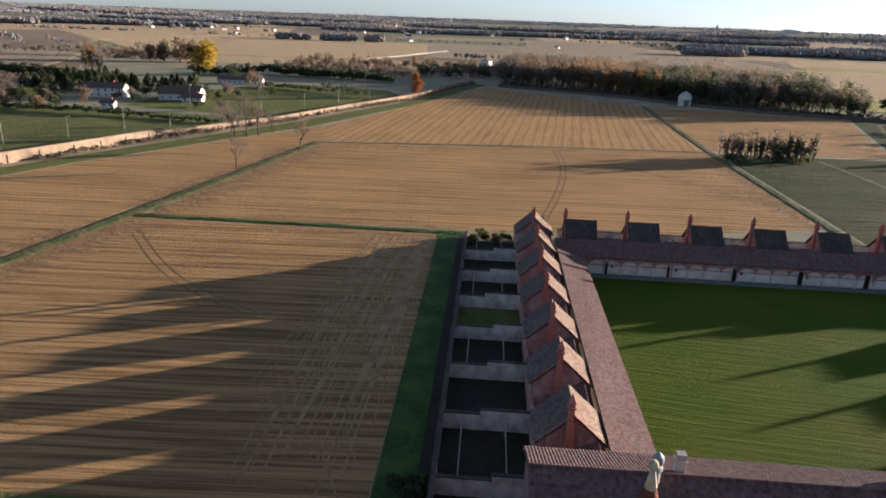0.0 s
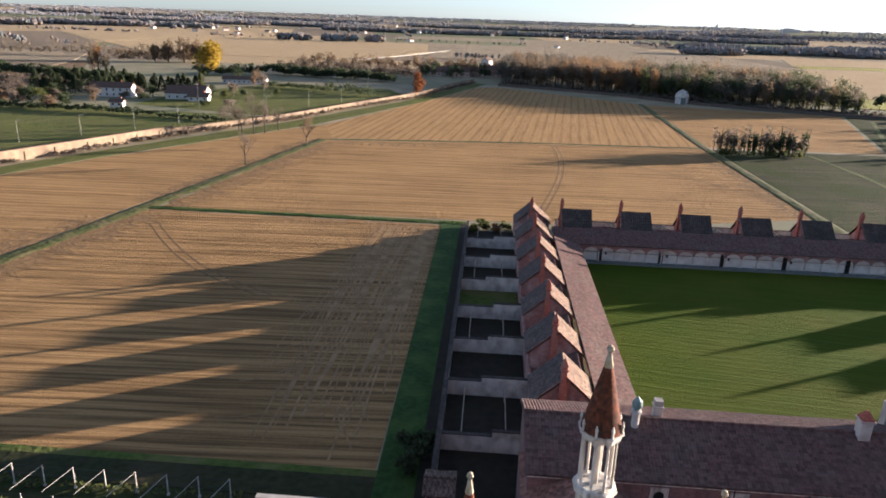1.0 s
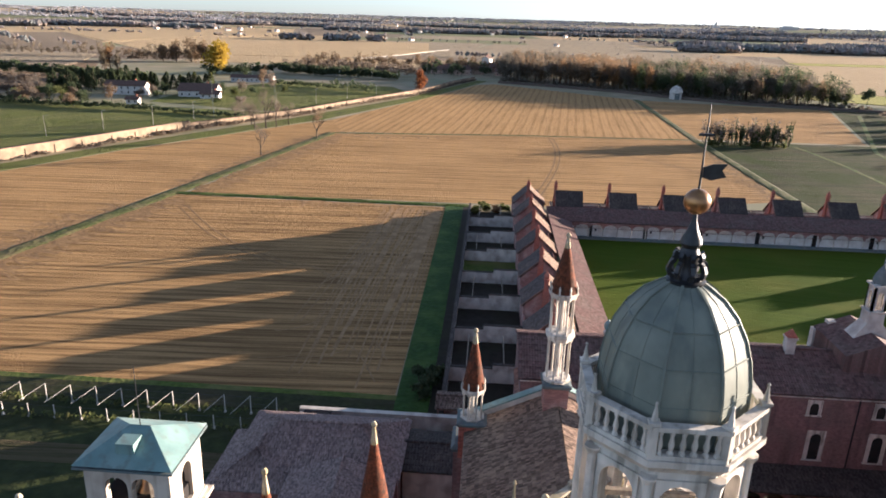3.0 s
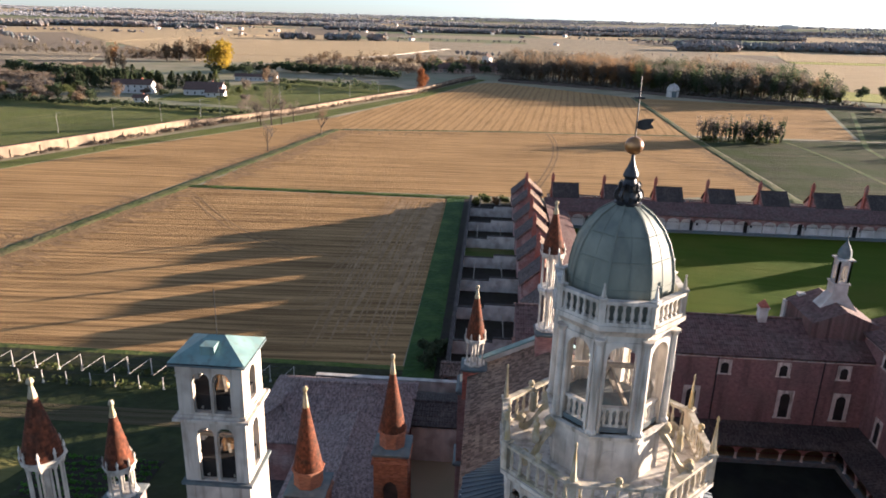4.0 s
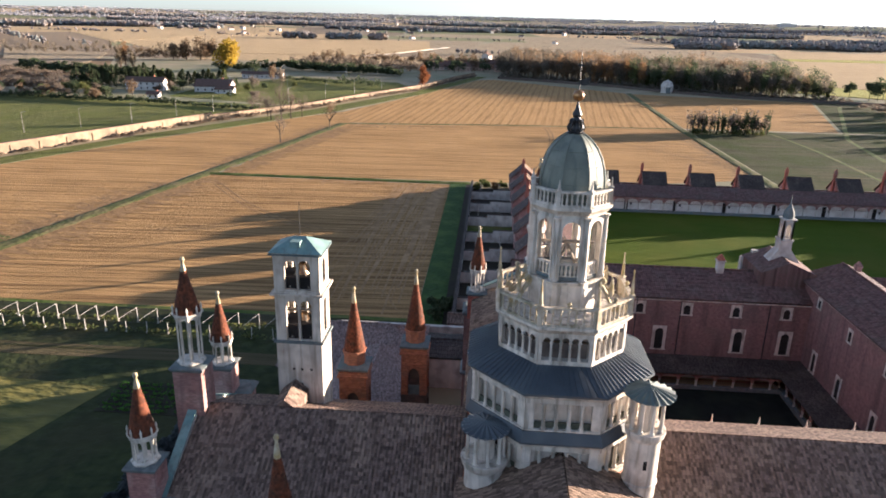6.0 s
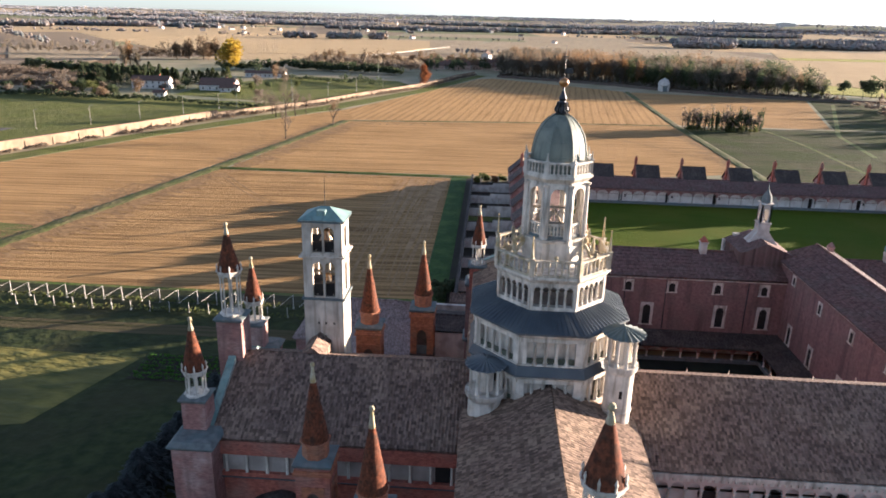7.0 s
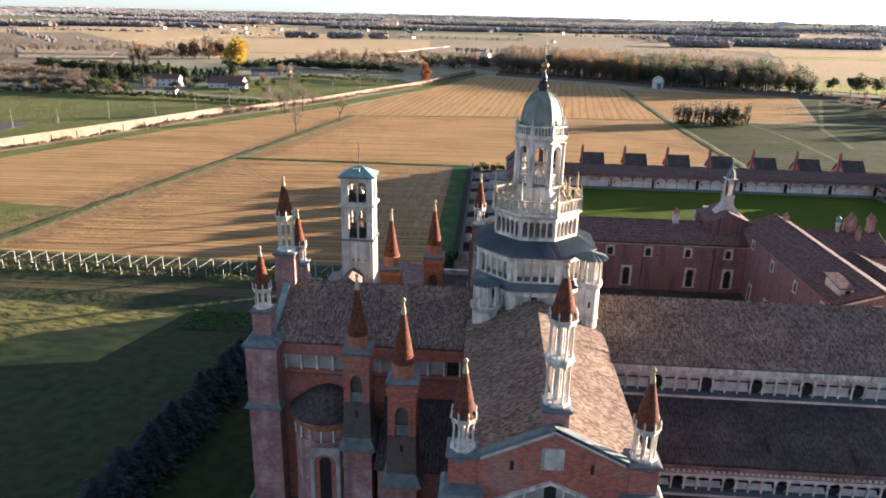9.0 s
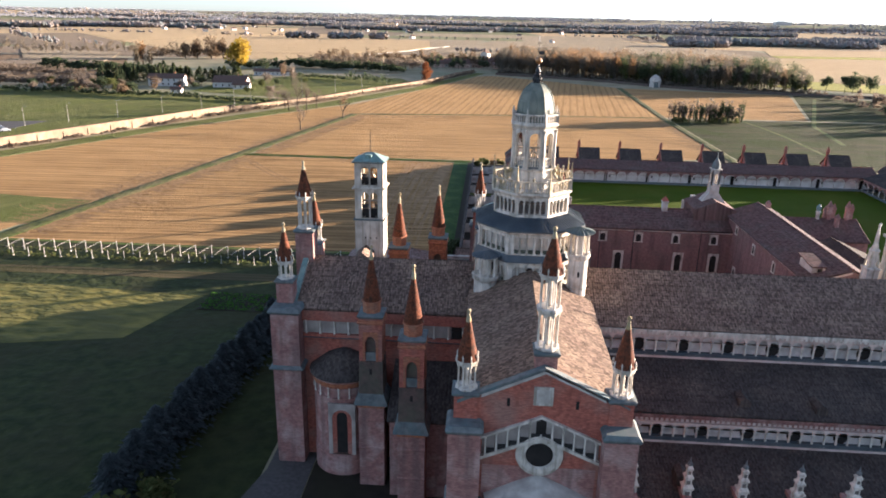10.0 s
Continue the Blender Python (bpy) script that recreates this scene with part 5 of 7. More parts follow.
# small cloister
def house(name, label, x0, x1, y0, y1, eave, ridge, axis, wall=BRICK, roof=TILE, seed=0, hip=False, over=0.5, pitch=0.34):
    """A block with a ridged tile roof. Returns the thing; parts are in world coordinates less its base."""
    cx, cy = (x0 + x1) / 2, (y0 + y1) / 2
    th = thing(name, label, "building", (cx, cy, 0))
    hx, hy = (x1 - x0) / 2, (y1 - y0) / 2
    s = Shape()
    if axis == "x":
        (gable_wall_x if not hip else lambda s, *a: s.box(a[0], a[1], a[2], a[3], a[4], a[5]))(s, -hx, hx, -hy, hy, 0, eave, ridge - 0.25)
        part("wall", s, wall, th)
        ex, ey, rx = hx + over * 0.6, hy + over, hx + over * 0.6 - (hy if hip else 0)
        part("roof", tiled_slope((-ex, -ey, eave), (ex, -ey, eave), (-rx, 0, ridge), (rx, 0, ridge), pitch, seed=seed), roof, th)
        part("roof", tiled_slope((-ex, ey, eave), (ex, ey, eave), (-rx, 0, ridge), (rx, 0, ridge), pitch, seed=seed + 1), roof, th)
        if hip:
            for sx in (-1, 1):
                part("roof", tiled_slope((sx * ex, -ey, eave), (sx * ex, ey, eave), (sx * rx, -0.05, ridge), (sx * rx, 0.05, ridge), pitch, seed=seed + 2), roof, th)
        part("ridge_tiles", Shape().lathe([(0.2, -rx), (0.2, rx)], 8, m=pose(0, 0, ridge + 0.05, 0, 90, 0)), roof, th)
    else:
        (gable_wall if not hip else lambda s, *a: s.box(a[0], a[1], a[2], a[3], a[4], a[5]))(s, -hx, hx, -hy, hy, 0, eave, ridge - 0.25)
        part("wall", s, wall, th)
        ex, ey, ry = hx + over, hy + over * 0.6, hy + over * 0.6 - (hx if hip else 0)
        part("roof", tiled_slope((-ex, -ey, eave), (-ex, ey, eave), (0, -ry, ridge), (0, ry, ridge), pitch, seed=seed), roof, th)
        part("roof", tiled_slope((ex, -ey, eave), (ex, ey, eave), (0, -ry, ridge), (0, ry, ridge), pitch, seed=seed + 1), roof, th)
        if hip:
            for sy in (-1, 1):
                part("roof", tiled_slope((-ex, sy * ey, eave), (ex, sy * ey, eave), (-0.05, sy * ry, ridge), (0.05, sy * ry, ridge), pitch, seed=seed + 2), roof, th)
        part("ridge_tiles", Shape().lathe([(0.2, -ry), (0.2, ry)], 8, m=pose(0, 0, ridge + 0.05, 90, 0, 0)), roof, th)
    return th


def window(th, x, y, z, w, h, turn=0.0, arched=True, frame=MARBLE):
    """A framed window on a wall that looks along -y, turned; world coordinates."""
    b = th.matrix_world.translation
    m = pose(x - b.x, y - b.y, z, 0, 0, turn)
    fr = part("window", Shape().arch(w, h, w * 0.58, h - w * 0.29 - 0.4 if arched else h - 0.45, 0.1, m=m @ pose(0, -0.1, 0), rise=1.0 if arched else 0.25), frame, th, "pale stone window surround")
    part("pane", Shape().box(-w * 0.29, w * 0.29, -0.03, -0.015, 0, h - 0.12 - (0.0 if arched else 0.15), m=m), DARK, fr)
    part("sill", Shape().box(-w * 0.55, w * 0.55, -0.16, 0, -0.16, 0, m=m), frame, fr)
    return fr


south = house("south_wing", "two-storey brick cloister wing with stone-framed windows", 5.0, 58.5, 49.5, 62.5, 13.8, 16.5, "x", BRICK_DULL, TILE_MAROON, 31)
for x0 in (29.2, 41.5, 48.7, 35.4, 22.5, 16):
    if x0 != 35.4:
        window(south, x0 - 0.6, 49.5, 4.9, 2.2, 4.0)
for x0 in (25.7, 33.0, 40.6, 48.3, 18.2):
    window(south, x0 - 0.6, 49.5, 11.0, 1.75, 2.0)
part("string_course", Shape().box(-26.8, 24.4, -6.62, -6.45, 13.25, 13.42), MARBLE, south)
for x, wd in ((31.4, 0.25), (45.0, 0.2), (24.5, 0.2)):
    part("downpipe", Shape().box(x - 31.75, x - 31.75 + 0.12, -6.62, -6.5, 3.5, 13.4), IRON, south)
east = house("east_wing", "brick wing with a tile roof beside the transept", 5.0, 15.5, 25.5, 56, 11.2, 14.3, "y", BRICK_DULL, TILE_RED, 41)
west = thing("west_wing", "tall brick cloister wing with a long tile roof", "building", (58.2, 35, 0))
PROFILE = [(-7.0, 0), (1.3, 0), (1.3, 17.75), (-0.5, 18.35), (-7.0, 16.25)]
part("wall", Shape().add([(x, y, z) for y in (-20.5, 20.5) for x, z in PROFILE], [(0, 1, 2, 3, 4), (9, 8, 7, 6, 5)] + [(i, 5 + i, 5 + (i + 1) % 5, (i + 1) % 5) for i in range(5)]), BRICK_DULL, west)
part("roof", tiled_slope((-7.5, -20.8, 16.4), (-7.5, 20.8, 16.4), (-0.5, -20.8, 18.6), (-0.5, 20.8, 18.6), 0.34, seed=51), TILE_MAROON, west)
# Paler tile than the near slope: the sunlight is put into its colour.
part("roof", tiled_slope((1.7, -20.8, 17.85), (1.7, 20.8, 17.85), (-0.5, -20.8, 18.6), (-0.5, 20.8, 18.6), 0.34, seed=52), TILE_MAUVE, west, "narrow slope behind the ridge, sunlight put into its paler tile")
part("ridge_tiles", Shape().lathe([(0.2, -20.8), (0.2, 20.8)], 8, m=pose(-0.5, 0, 18.65, 90, 0, 0)), TILE_MAROON, west)
for y0, z0, h in ((47.1, 14.1, 1.6), (37.3, 13.2, 1.9), (27.4, 13.2, 1.9), (17.8, 13.6, 1.9)):
    window(west, 51.2, y0, z0, 1.4, h, -90, False)
for y0 in (45.5, 37.6, 28.0):
    window(west, 51.2, y0, 4.2, 1.7, 3.4, -90)
part("eave_course", Shape().box(-7.12, -6.98, -20.5, 20.5, 15.9, 16.2), PINK_PLASTER, west)
part("raking_frieze", Shape().slab((-7.2, -20.72, 16.1), (-7.2, -20.5, 16.1), (-0.5, -20.5, 18.3), (-0.5, -20.72, 18.3), 0.35), PINK_PLASTER, west)
window(west, 57.2, 14.5, 14.9, 1.4, 1.6, 0, False)
b = part("roof_dormer", Shape().box(-5.7, -3.7, -18.6, -14.0, 15.2, 18.25), PLASTER, west, "white rendered dormer at the roof's end")
part("dormer_roof", Shape().slab((-5.9, -18.8, 18.27), (-3.5, -18.8, 18.27), (-3.5, -13.2, 18.8), (-5.9, -13.2, 18.8), 0.18), TILE_MAROON, b)
part("frame", Shape().box(-5.0, -4.1, -18.68, -18.6, 15.7, 18.0), WOOD, b)
part("pane", Shape().box(-4.88, -4.22, -18.72, -18.68, 15.8, 17.9), DARK, b)

# porticoes of the small cloister
def lean_to(name, label, p0, p1, wall_z, eave_z, depth, direction, cols, col_h, roof=TILE_DARK, seed=0, wall_colour=PLASTER, spring=None, back=0.06):
    """A portico along the line p0 p1; direction: the way its roof falls (unit x, y)."""
    th = thing(name, label, "portico", (*((Vector(p0) + Vector(p1)) / 2), 0))
    c = (Vector(p0) + Vector(p1)) / 2
    a, b, d = Vector(p0) - c, Vector(p1) - c, Vector(direction)
    part("roof", tiled_slope((*(a + d * (depth + 0.4)), eave_z), (*(b + d * (depth + 0.4)), eave_z), (*a, wall_z), (*b, wall_z), 0.5, seed=seed), roof, th)
    n = cols
    spring = spring or col_h * 0.62
    along = (b - a) / n
    ang = math.degrees(math.atan2(along.y, along.x))
    if d.x * -along.y + d.y * along.x > 0:
        a, b, along, ang = b, a, -along, ang + 180
    s = Shape()
    for i in range(n):
        q = a + along * (i + 0.5) + d * depth
        s.arch(along.length, eave_z - 0.1 - spring, along.length * 0.9, 0.05, 0.35, m=pose(q.x, q.y, spring, 0, 0, ang), n=8, rise=0.62)
    part("arcade", s, BRICK_PALE, th, "arcade of round brick arches")
    for i in range(n + 1):
        q = a + along * i + d * (depth - 0.15)
        part("column", lambda: column_shape(spring - 0.7, 0.16), MARBLE, th, local=place(q.x, q.y, 0.7), key="portico_column_%.1f" % col_h)
    s = Shape()
    q0, q1 = a + d * (depth + 0.05), b + d * (depth + 0.05)
    m = pose(*((q0 + q1) / 2), 0, 0, 0, ang)
    L = (b - a).length / 2
    part("parapet", Shape().box(-L, L, 0, 0.4, 0, 0.62, m=m).box(-L, L, -0.08, 0.48, 0.62, 0.72, m=m), STONE, th)
    m2 = pose(*((a + b) / 2 + d * back), 0, 0, 0, ang)
    part("back_wall", Shape().box(-L, L, 0, 0.12, 0, eave_z + 0.2, m=m2), wall_colour, th, "whitewashed back wall")
    return th


lean_to("portico", "low tiled portico of the small cloister", (20, 49.45), (51.2, 49.45), 3.9, 2.9, 4.0, (0, -1), 11, 2.7, seed=61)
lean_to("portico", "low tiled portico of the small cloister", (51.15, 12), (51.15, 49.4), 3.9, 2.9, 4.0, (-1, 0), 13, 2.7, seed=62)
flat("cloister_court", [(15.6, 12.5), (47, 12.5), (47, 45.5), (15.6, 45.5)], 0.05, COURT, "court of the small cloister, its shade put into the colour", "court")

# lantern and chimneys on the wings
lan = thing("roof_lantern", "tall stone lantern with a small domed cap on the roof", "lantern", (48.6, 57.3, 14.0))
part("base_block", gable_wall(Shape(), -4.6, 4.0, -4.6, 4.4, 0, 3.4, 5.2), TILE_MAROON, lan, "raised tiled roof under the lantern")
part("stepped_gable", Shape().box(-4.9, 4.3, 3.6, 4.6, 0, 3.2).box(-3.2, 2.6, 3.6, 4.6, 3.2, 4.4), PLASTER, lan)
part("shoulder", Shape().add([(-2.6, -1.3, 4.0), (2.6, -1.3, 4.0), (2.6, 1.3, 4.0), (-2.6, 1.3, 4.0), (-0.95, -0.95, 6.3), (0.95, -0.95, 6.3), (0.95, 0.95, 6.3), (-0.95, 0.95, 6.3)],
                             [(0, 1, 5, 4), (1, 2, 6, 5), (2, 3, 7, 6), (3, 0, 4, 7), (4, 5, 6, 7)]), PLASTER, lan)
part("shaft", Shape().square([(0.95, 5.4), (0.95, 7.6), (1.1, 7.7), (1.1, 7.9), (0.5, 7.9)]), PLASTER, lan)
for k in range(4):
    part("opening", Shape().arch(1.75, 3.1, 0.75, 2.1, 0.28, m=pose(0, 0, 7.9, 0, 0, 90 * k) @ pose(0, -0.875, 0), sill=0.2), PLASTER, lan)
part("cornice", Shape().square([(0.9, 11.0), (1.1, 11.1), (1.1, 11.3), (0.6, 11.35)]), PLASTER, lan)
part("cupola", Shape().octagon([(0.78, 11.3), (0.85, 11.8), (0.7, 12.5), (0.35, 13.2), (0.12, 13.6), (0.05, 14.6), (0.03, 15.1)]), STONE, lan, "small grey domed cap")


def chimney(x, y, z0, z1, w=0.45, mat=PLASTER, cap=BRICK, pointed=True):
    c = thing("chimney", "rendered chimney with a small tiled cap", "chimney", (x, y, z0), group="chimneys on the roofs")
    h = z1 - z0
    part("shaft", Shape().square([(w, -0.5), (w, h * 0.62), (w * 1.25, h * 0.64), (w * 1.25, h * 0.7)]), mat, c)
    part("cap", Shape().square([(w * 1.05, h * 0.7), (w * 1.1, h * 0.74), (w * 0.15, h)]) if pointed else Shape().square([(w, h * 0.7), (w, h)]), cap, c)
    return c


chimney(38.5, 55.6, 16.1, 19.3, 0.55)
chimney(18.6, 57.4, 15.9, 18.0, 0.42, cap=PLASTER, pointed=False)
for vx, vy, vz in ((15.9, 55.1, 15.9), (73.8, 63.0, 13.4)):
    ven = thing("roof_finial", "small pale vent shaft with a green copper ball", "finial", (vx, vy, vz))
    part("shaft", Shape().lathe([(0.42, -0.3), (0.4, 1.7), (0.55, 1.8), (0.55, 2.0), (0.3, 2.1)], 10), PLASTER, ven)
    part("ball", Shape().lathe([(0.25, 2.1), (0.5, 2.45), (0.55, 2.8), (0.45, 3.15), (0.2, 3.4), (0.05, 3.6)], 12), COPPER, ven, "weathered green copper ball")
for cx, cy, cz, ch, cw in ((76.1, 63.0, 13.4, 4.4, 0.55), (76.9, 60.5, 12.6, 3.0, 0.5), (77.2, 63.4, 13.4, 3.7, 0.42), (75.4, 63.4, 13.4, 3.2, 0.36), (80.0, 63.0, 13.4, 4.5, 0.5), (80.9, 63.2, 13.4, 3.9, 0.4), (59.0, 53.5, 17.2, 2.6, 0.5)):
    chimney(cx, cy, cz, cz + ch, cw * 0.8, BRICK_PALE, BRICK_DULL)
house("guest_house", "brick house with a tile roof beside the cloister", 66, 82.0, 56, 70, 10.7, 13.7, "x", BRICK_DULL, TILE_MAROON, 71)
house("refectory", "brick building with a tile roof", 66.5, 80, 12, 54, 9.0, 12.0, "y", BRICK_DULL, TILE_DARK, 75)

# service buildings south-east of the choir
house("service_house", "low brick service building with a hipped tile roof", -27.5, -8.5, 38.4, 49.6, 6.4, 9.2, "x", BRICK_PALE, TILE_MAUVE, 81, hip=True)
house("service_house", "low brick service building with a tile roof", -20.0, -9.0, 12.5, 38.2, 6.4, 8.6, "y", BRICK_PALE, TILE_MAUVE, 85)
house("service_house", "low hipped wing of the service buildings", -29.0, -20.3, 35.5, 46.5, 5.6, 8.2, "y", BRICK_PALE, TILE_MAUVE, 87, hip=True)
house("service_shed", "low shed with a dark tile roof", -8.3, -2.4, 41.5, 49.0, 5.4, 6.5, "x", PLASTER, TILE_DARK, 88)
tagged(part("yard_wall", Shape().box(-23.7, -0.8, 54.6, 55.0, 0, 4.2).box(-23.9, -0.7, 54.4, 55.2, 4.2, 4.4).box(-9.5, -9.1, 49.8, 54.5, 0, 4.0).box(-23.8, -23.4, 49.8, 54.5, 0, 4.0).box(-14.6, -14.3, 49.8, 54.5, 0, 3.6), PLASTER), "stained plaster yard wall with tile coping", "wall", "", "structure")
tagged(part("yard_shelter", tiled_slope((-23.2, 51.4, 3.6), (-19.5, 51.4, 3.6), (-23.2, 54.4, 4.2), (-19.5, 54.4, 4.2), seed=91).box(-23.1, -19.6, 54.0, 54.3, 0, 4.0), TILE_DARK), "low tiled lean-to along a yard wall", "shelter")
flat("yard", [(-23.4, 49.7), (-0.8, 49.7), (-0.8, 54.5), (-23.4, 54.5)], 0.16, EARTH, "dark earth yard behind the service buildings", "yard")
house("gate_shed", "small brick shed at a garden corner", -5.6, -2.4, 58.6, 62.4, 3.4, 4.2, "x", BRICK_PALE, TILE, 93)

# great cloister
WHITEWASH = material("bright_whitewash", (0.80, 0.77, 0.72), (0.7, 0.66, 0.61), 0.6, stain=(0.58, 0.53, 0.48), stain_scale=0.3)
CELL = 14.6


def hermit_cell(at, turn):
    """A monk's house: gabled block, ridge along its y, with a chimney on the gable."""
    c = thing("monk_cell", "small gabled brick cell house with tile roof", "house", at, turn, "monks' houses round the cloister")
    part("wall", lambda: gable_wall(Shape(), -4.2, 4.2, 0, 7.0, 0, 6.3, 10.1), BRICK_PALE, c, key="cell_wall")
    for k, sx in enumerate((-1, 1)):
        # The slope away from the sun gets a darker tile, its shade as colour.
        part("roof", lambda: tiled_slope((sx * 4.6, -0.35, 6.2), (sx * 4.6, 7.3, 6.2), (0, -0.35, 10.35), (0, 7.3, 10.35), 0.5, seed=101 + k), (TILE_Y if k else TILE_SHADED) if turn == 0 else TILE_DARK, c, key="cell_roof_%d_%d" % (k, turn))
    part("chimney_breast", lambda: Shape().box(-0.95, 0.15, -0.55, 0.05, 0, 9.6).box(-0.75, -0.05, -0.5, 0.25, 9.6, 11.2), BRICK, c, "brick chimney on the gable", key="cell_breast")
    part("chimney_top", lambda: Shape().square([(0.4, 11.2), (0.52, 11.3), (0.52, 11.5), (0.36, 11.55), (0.36, 12.0), (0.5, 12.05), (0.12, 12.9), (0.05, 13.2)], (-0.4, -0.1, 0)), BRICK, c, key="cell_pot")
    part("verge", lambda: Shape().slab((-4.7, -0.4, 6.25), (-4.7, -0.15, 6.25), (0, -0.15, 10.5), (0, -0.4, 10.5), 0.12).slab((0, -0.4, 10.5), (0, -0.15, 10.5), (4.7, -0.15, 6.25), (4.7, -0.4, 6.25), 0.12), TILE_RED, c, key="cell_verge")
    w = part("window", lambda: Shape().box(2.0, 3.0, -0.05, 0, 2.4, 3.9), DARK, c, key="cell_window")
    part("service_wall", lambda: Shape().box(-4.2, -3.8, 7.0, CELL, 0, 4.4).box(3.0, 3.3, 7.0, CELL, 0, 6.9).box(-3.8, 3.0, CELL - 0.5, CELL - 0.2, 0, 4.0), BRICK_PALE, c, key="cell_service")
    part("service_roof", lambda: tiled_slope((-1.8, 7.3, 4.4), (-1.8, CELL, 4.4), (3.2, 7.3, 7.0), (3.2, CELL, 7.0), 0.5, seed=108), TILE_MAROON, c, key="cell_service_roof")
    return c


def garden(at, turn, green, variant):
    """A walled garden behind a cell."""
    g = thing("cell_garden", "small walled garden with whitewashed stained walls" if not green else "small walled garden with a green lawn", "garden", at, turn, "gardens behind the cells")
    part("soil", lambda: Shape().box(-12.2, 0, 0.2, CELL, -0.2, 0.12), GRASS_RANK if green else EARTH, g, key="garden_soil_%d" % green)
    hi = 2.2 + 0.35 * ((variant * 37) % 3)
    part("wall", Shape().box(-12.3, -12.3 + hi * 2.4, -0.2, 0.2, 0, 2.6).box(-12.3 + hi * 2.4, 0.1, -0.2, 0.2, 0, 3.3), PLASTER, g, "stained whitewashed garden wall")
    part("coping", Shape().box(-12.4, -12.3 + hi * 2.4, -0.32, 0.32, 2.6, 2.75).box(-12.3 + hi * 2.4, 0.1, -0.32, 0.32, 3.3, 3.45), TILE_DARK, g)
    part("outer_wall", lambda: Shape().box(-12.6, -12.2, -0.2, CELL - 0.2, 0, 2.7), PLASTER, g, key="garden_outer")
    part("outer_coping", lambda: Shape().box(-12.75, -12.05, -0.2, CELL - 0.2, 2.7, 2.85), TILE_DARK, g, key="garden_outer_cop")
    if variant % 2:
        part("pergola", lambda: Shape().bar((-9.5, 1, 2.2), (-9.5, 13, 2.2), 0.14).bar((-3.5, 1, 2.2), (-3.5, 13, 2.2), 0.14).bar((-9.5, 1, 0), (-9.5, 1, 2.2), 0.14).bar((-3.5, 13, 0), (-3.5, 13, 2.2), 0.14).bar((-9.5, 13, 0), (-9.5, 13, 2.2), 0.14), WOOD, g, key="garden_pergola")
    return g


for i in range(-1, 7):
    y = 75.5 + CELL * i
    if i < 6:
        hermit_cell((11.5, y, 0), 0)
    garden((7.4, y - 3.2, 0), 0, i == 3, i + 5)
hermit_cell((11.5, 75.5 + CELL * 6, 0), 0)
for i in range(8):
    hermit_cell((18.4 + 0.4 + CELL * i, 163.5, 0), -90)
    garden((19 + CELL * i, 168, 0), -90, i % 3 == 1, i + 2)
for i in range(-1, 5):
    hermit_cell((139.5, 141.4 - CELL * i, 0), 180)
lean_to("cloister_portico", "long tiled cloister walk in front of the cells", (15.9, 66), (15.9, 152.3), 6.9, 4.6, 6.0, (1, 0), 24, 4.2, TILE_MAROON, 111)
lean_to("cloister_portico", "long cloister walk with white arcade under a tile roof", (16, 158.6), (134.5, 158.6), 7.0, 4.8, 6.0, (0, -1), 32, 4.3, TILE_MAROON, 112, WHITEWASH, 3.0, 3.4)
lean_to("cloister_portico", "long tiled cloister walk in front of the cells", (135, 66), (135, 152.3), 6.9, 4.6, 6.0, (-1, 0), 24, 4.2, TILE_DARK, 113)
for i in range(8):
    d = thing("cell_door", "dark doorway of a cell with a small hatch", "door", (27.8 + CELL * i, 155.15, 0), 0, "cell doors")
    part("leaf", lambda: Shape().box(-0.55, 0.55, -0.06, 0, 0, 3.2), DARK, d, key="cell_door_leaf")
    part("hatch", lambda: Shape().box(1.2, 1.7, -0.06, 0, 1.6, 2.3), DARK, d, key="cell_door_hatch")


# plants
def foliage_material(name, colours, through_light=0.55):
    """Leaf colours vary from clump to clump."""
    m = bpy.data.materials.new(name)
    m.use_nodes = True
    n, l = m.node_tree.nodes, m.node_tree.links
    bsdf = n["Principled BSDF"]
    bsdf.inputs["Roughness"].default_value = 0.85
    bsdf.inputs["Specular IOR Level"].default_value = 0.1
    geo = n.new("ShaderNodeNewGeometry")
    ramp = n.new("ShaderNodeValToRGB")
    el = ramp.color_ramp.elements
    while len(el) < len(colours):
        el.new(0.5)
    for i, c in enumerate(colours):
        el[i].position, el[i].color = i / max(1, len(colours) - 1), (*c, 1)
    l.new(geo.outputs["Random Per Island"], ramp.inputs["Fac"])
    l.new(ramp.outputs["Color"], bsdf.inputs["Base Color"])
    tr = n.new("ShaderNodeBsdfTranslucent")
    l.new(ramp.outputs["Color"], tr.inputs["Color"])
    mx = n.new("ShaderNodeMixShader")
    mx.inputs["Fac"].default_value = through_light
    l.new(bsdf.outputs["BSDF"], mx.inputs[1])
    l.new(tr.outputs["BSDF"], mx.inputs[2])
    l.new(mx.outputs["Shader"], n["Material Output"].inputs["Surface"])
    return m


L_DARK = foliage_material("dark_conifer_needles", [(0.04, 0.055, 0.03), (0.062, 0.08, 0.042), (0.088, 0.10, 0.052)])
L_BLUE = foliage_material("blue_grey_conifer_needles", [(0.05, 0.062, 0.065), (0.08, 0.095, 0.10), (0.13, 0.145, 0.15)])
L_GREEN = foliage_material("dull_green_leaves", [(0.06, 0.08, 0.028), (0.10, 0.115, 0.04), (0.14, 0.13, 0.05)])
L_AUTUMN = foliage_material("autumn_leaves", [(0.18, 0.125, 0.08), (0.225, 0.145, 0.085), (0.20, 0.15, 0.10), (0.145, 0.12, 0.08)])
L_ORANGE = foliage_material("orange_autumn_leaves", [(0.25, 0.14, 0.065), (0.28, 0.16, 0.075), (0.20, 0.13, 0.075)])
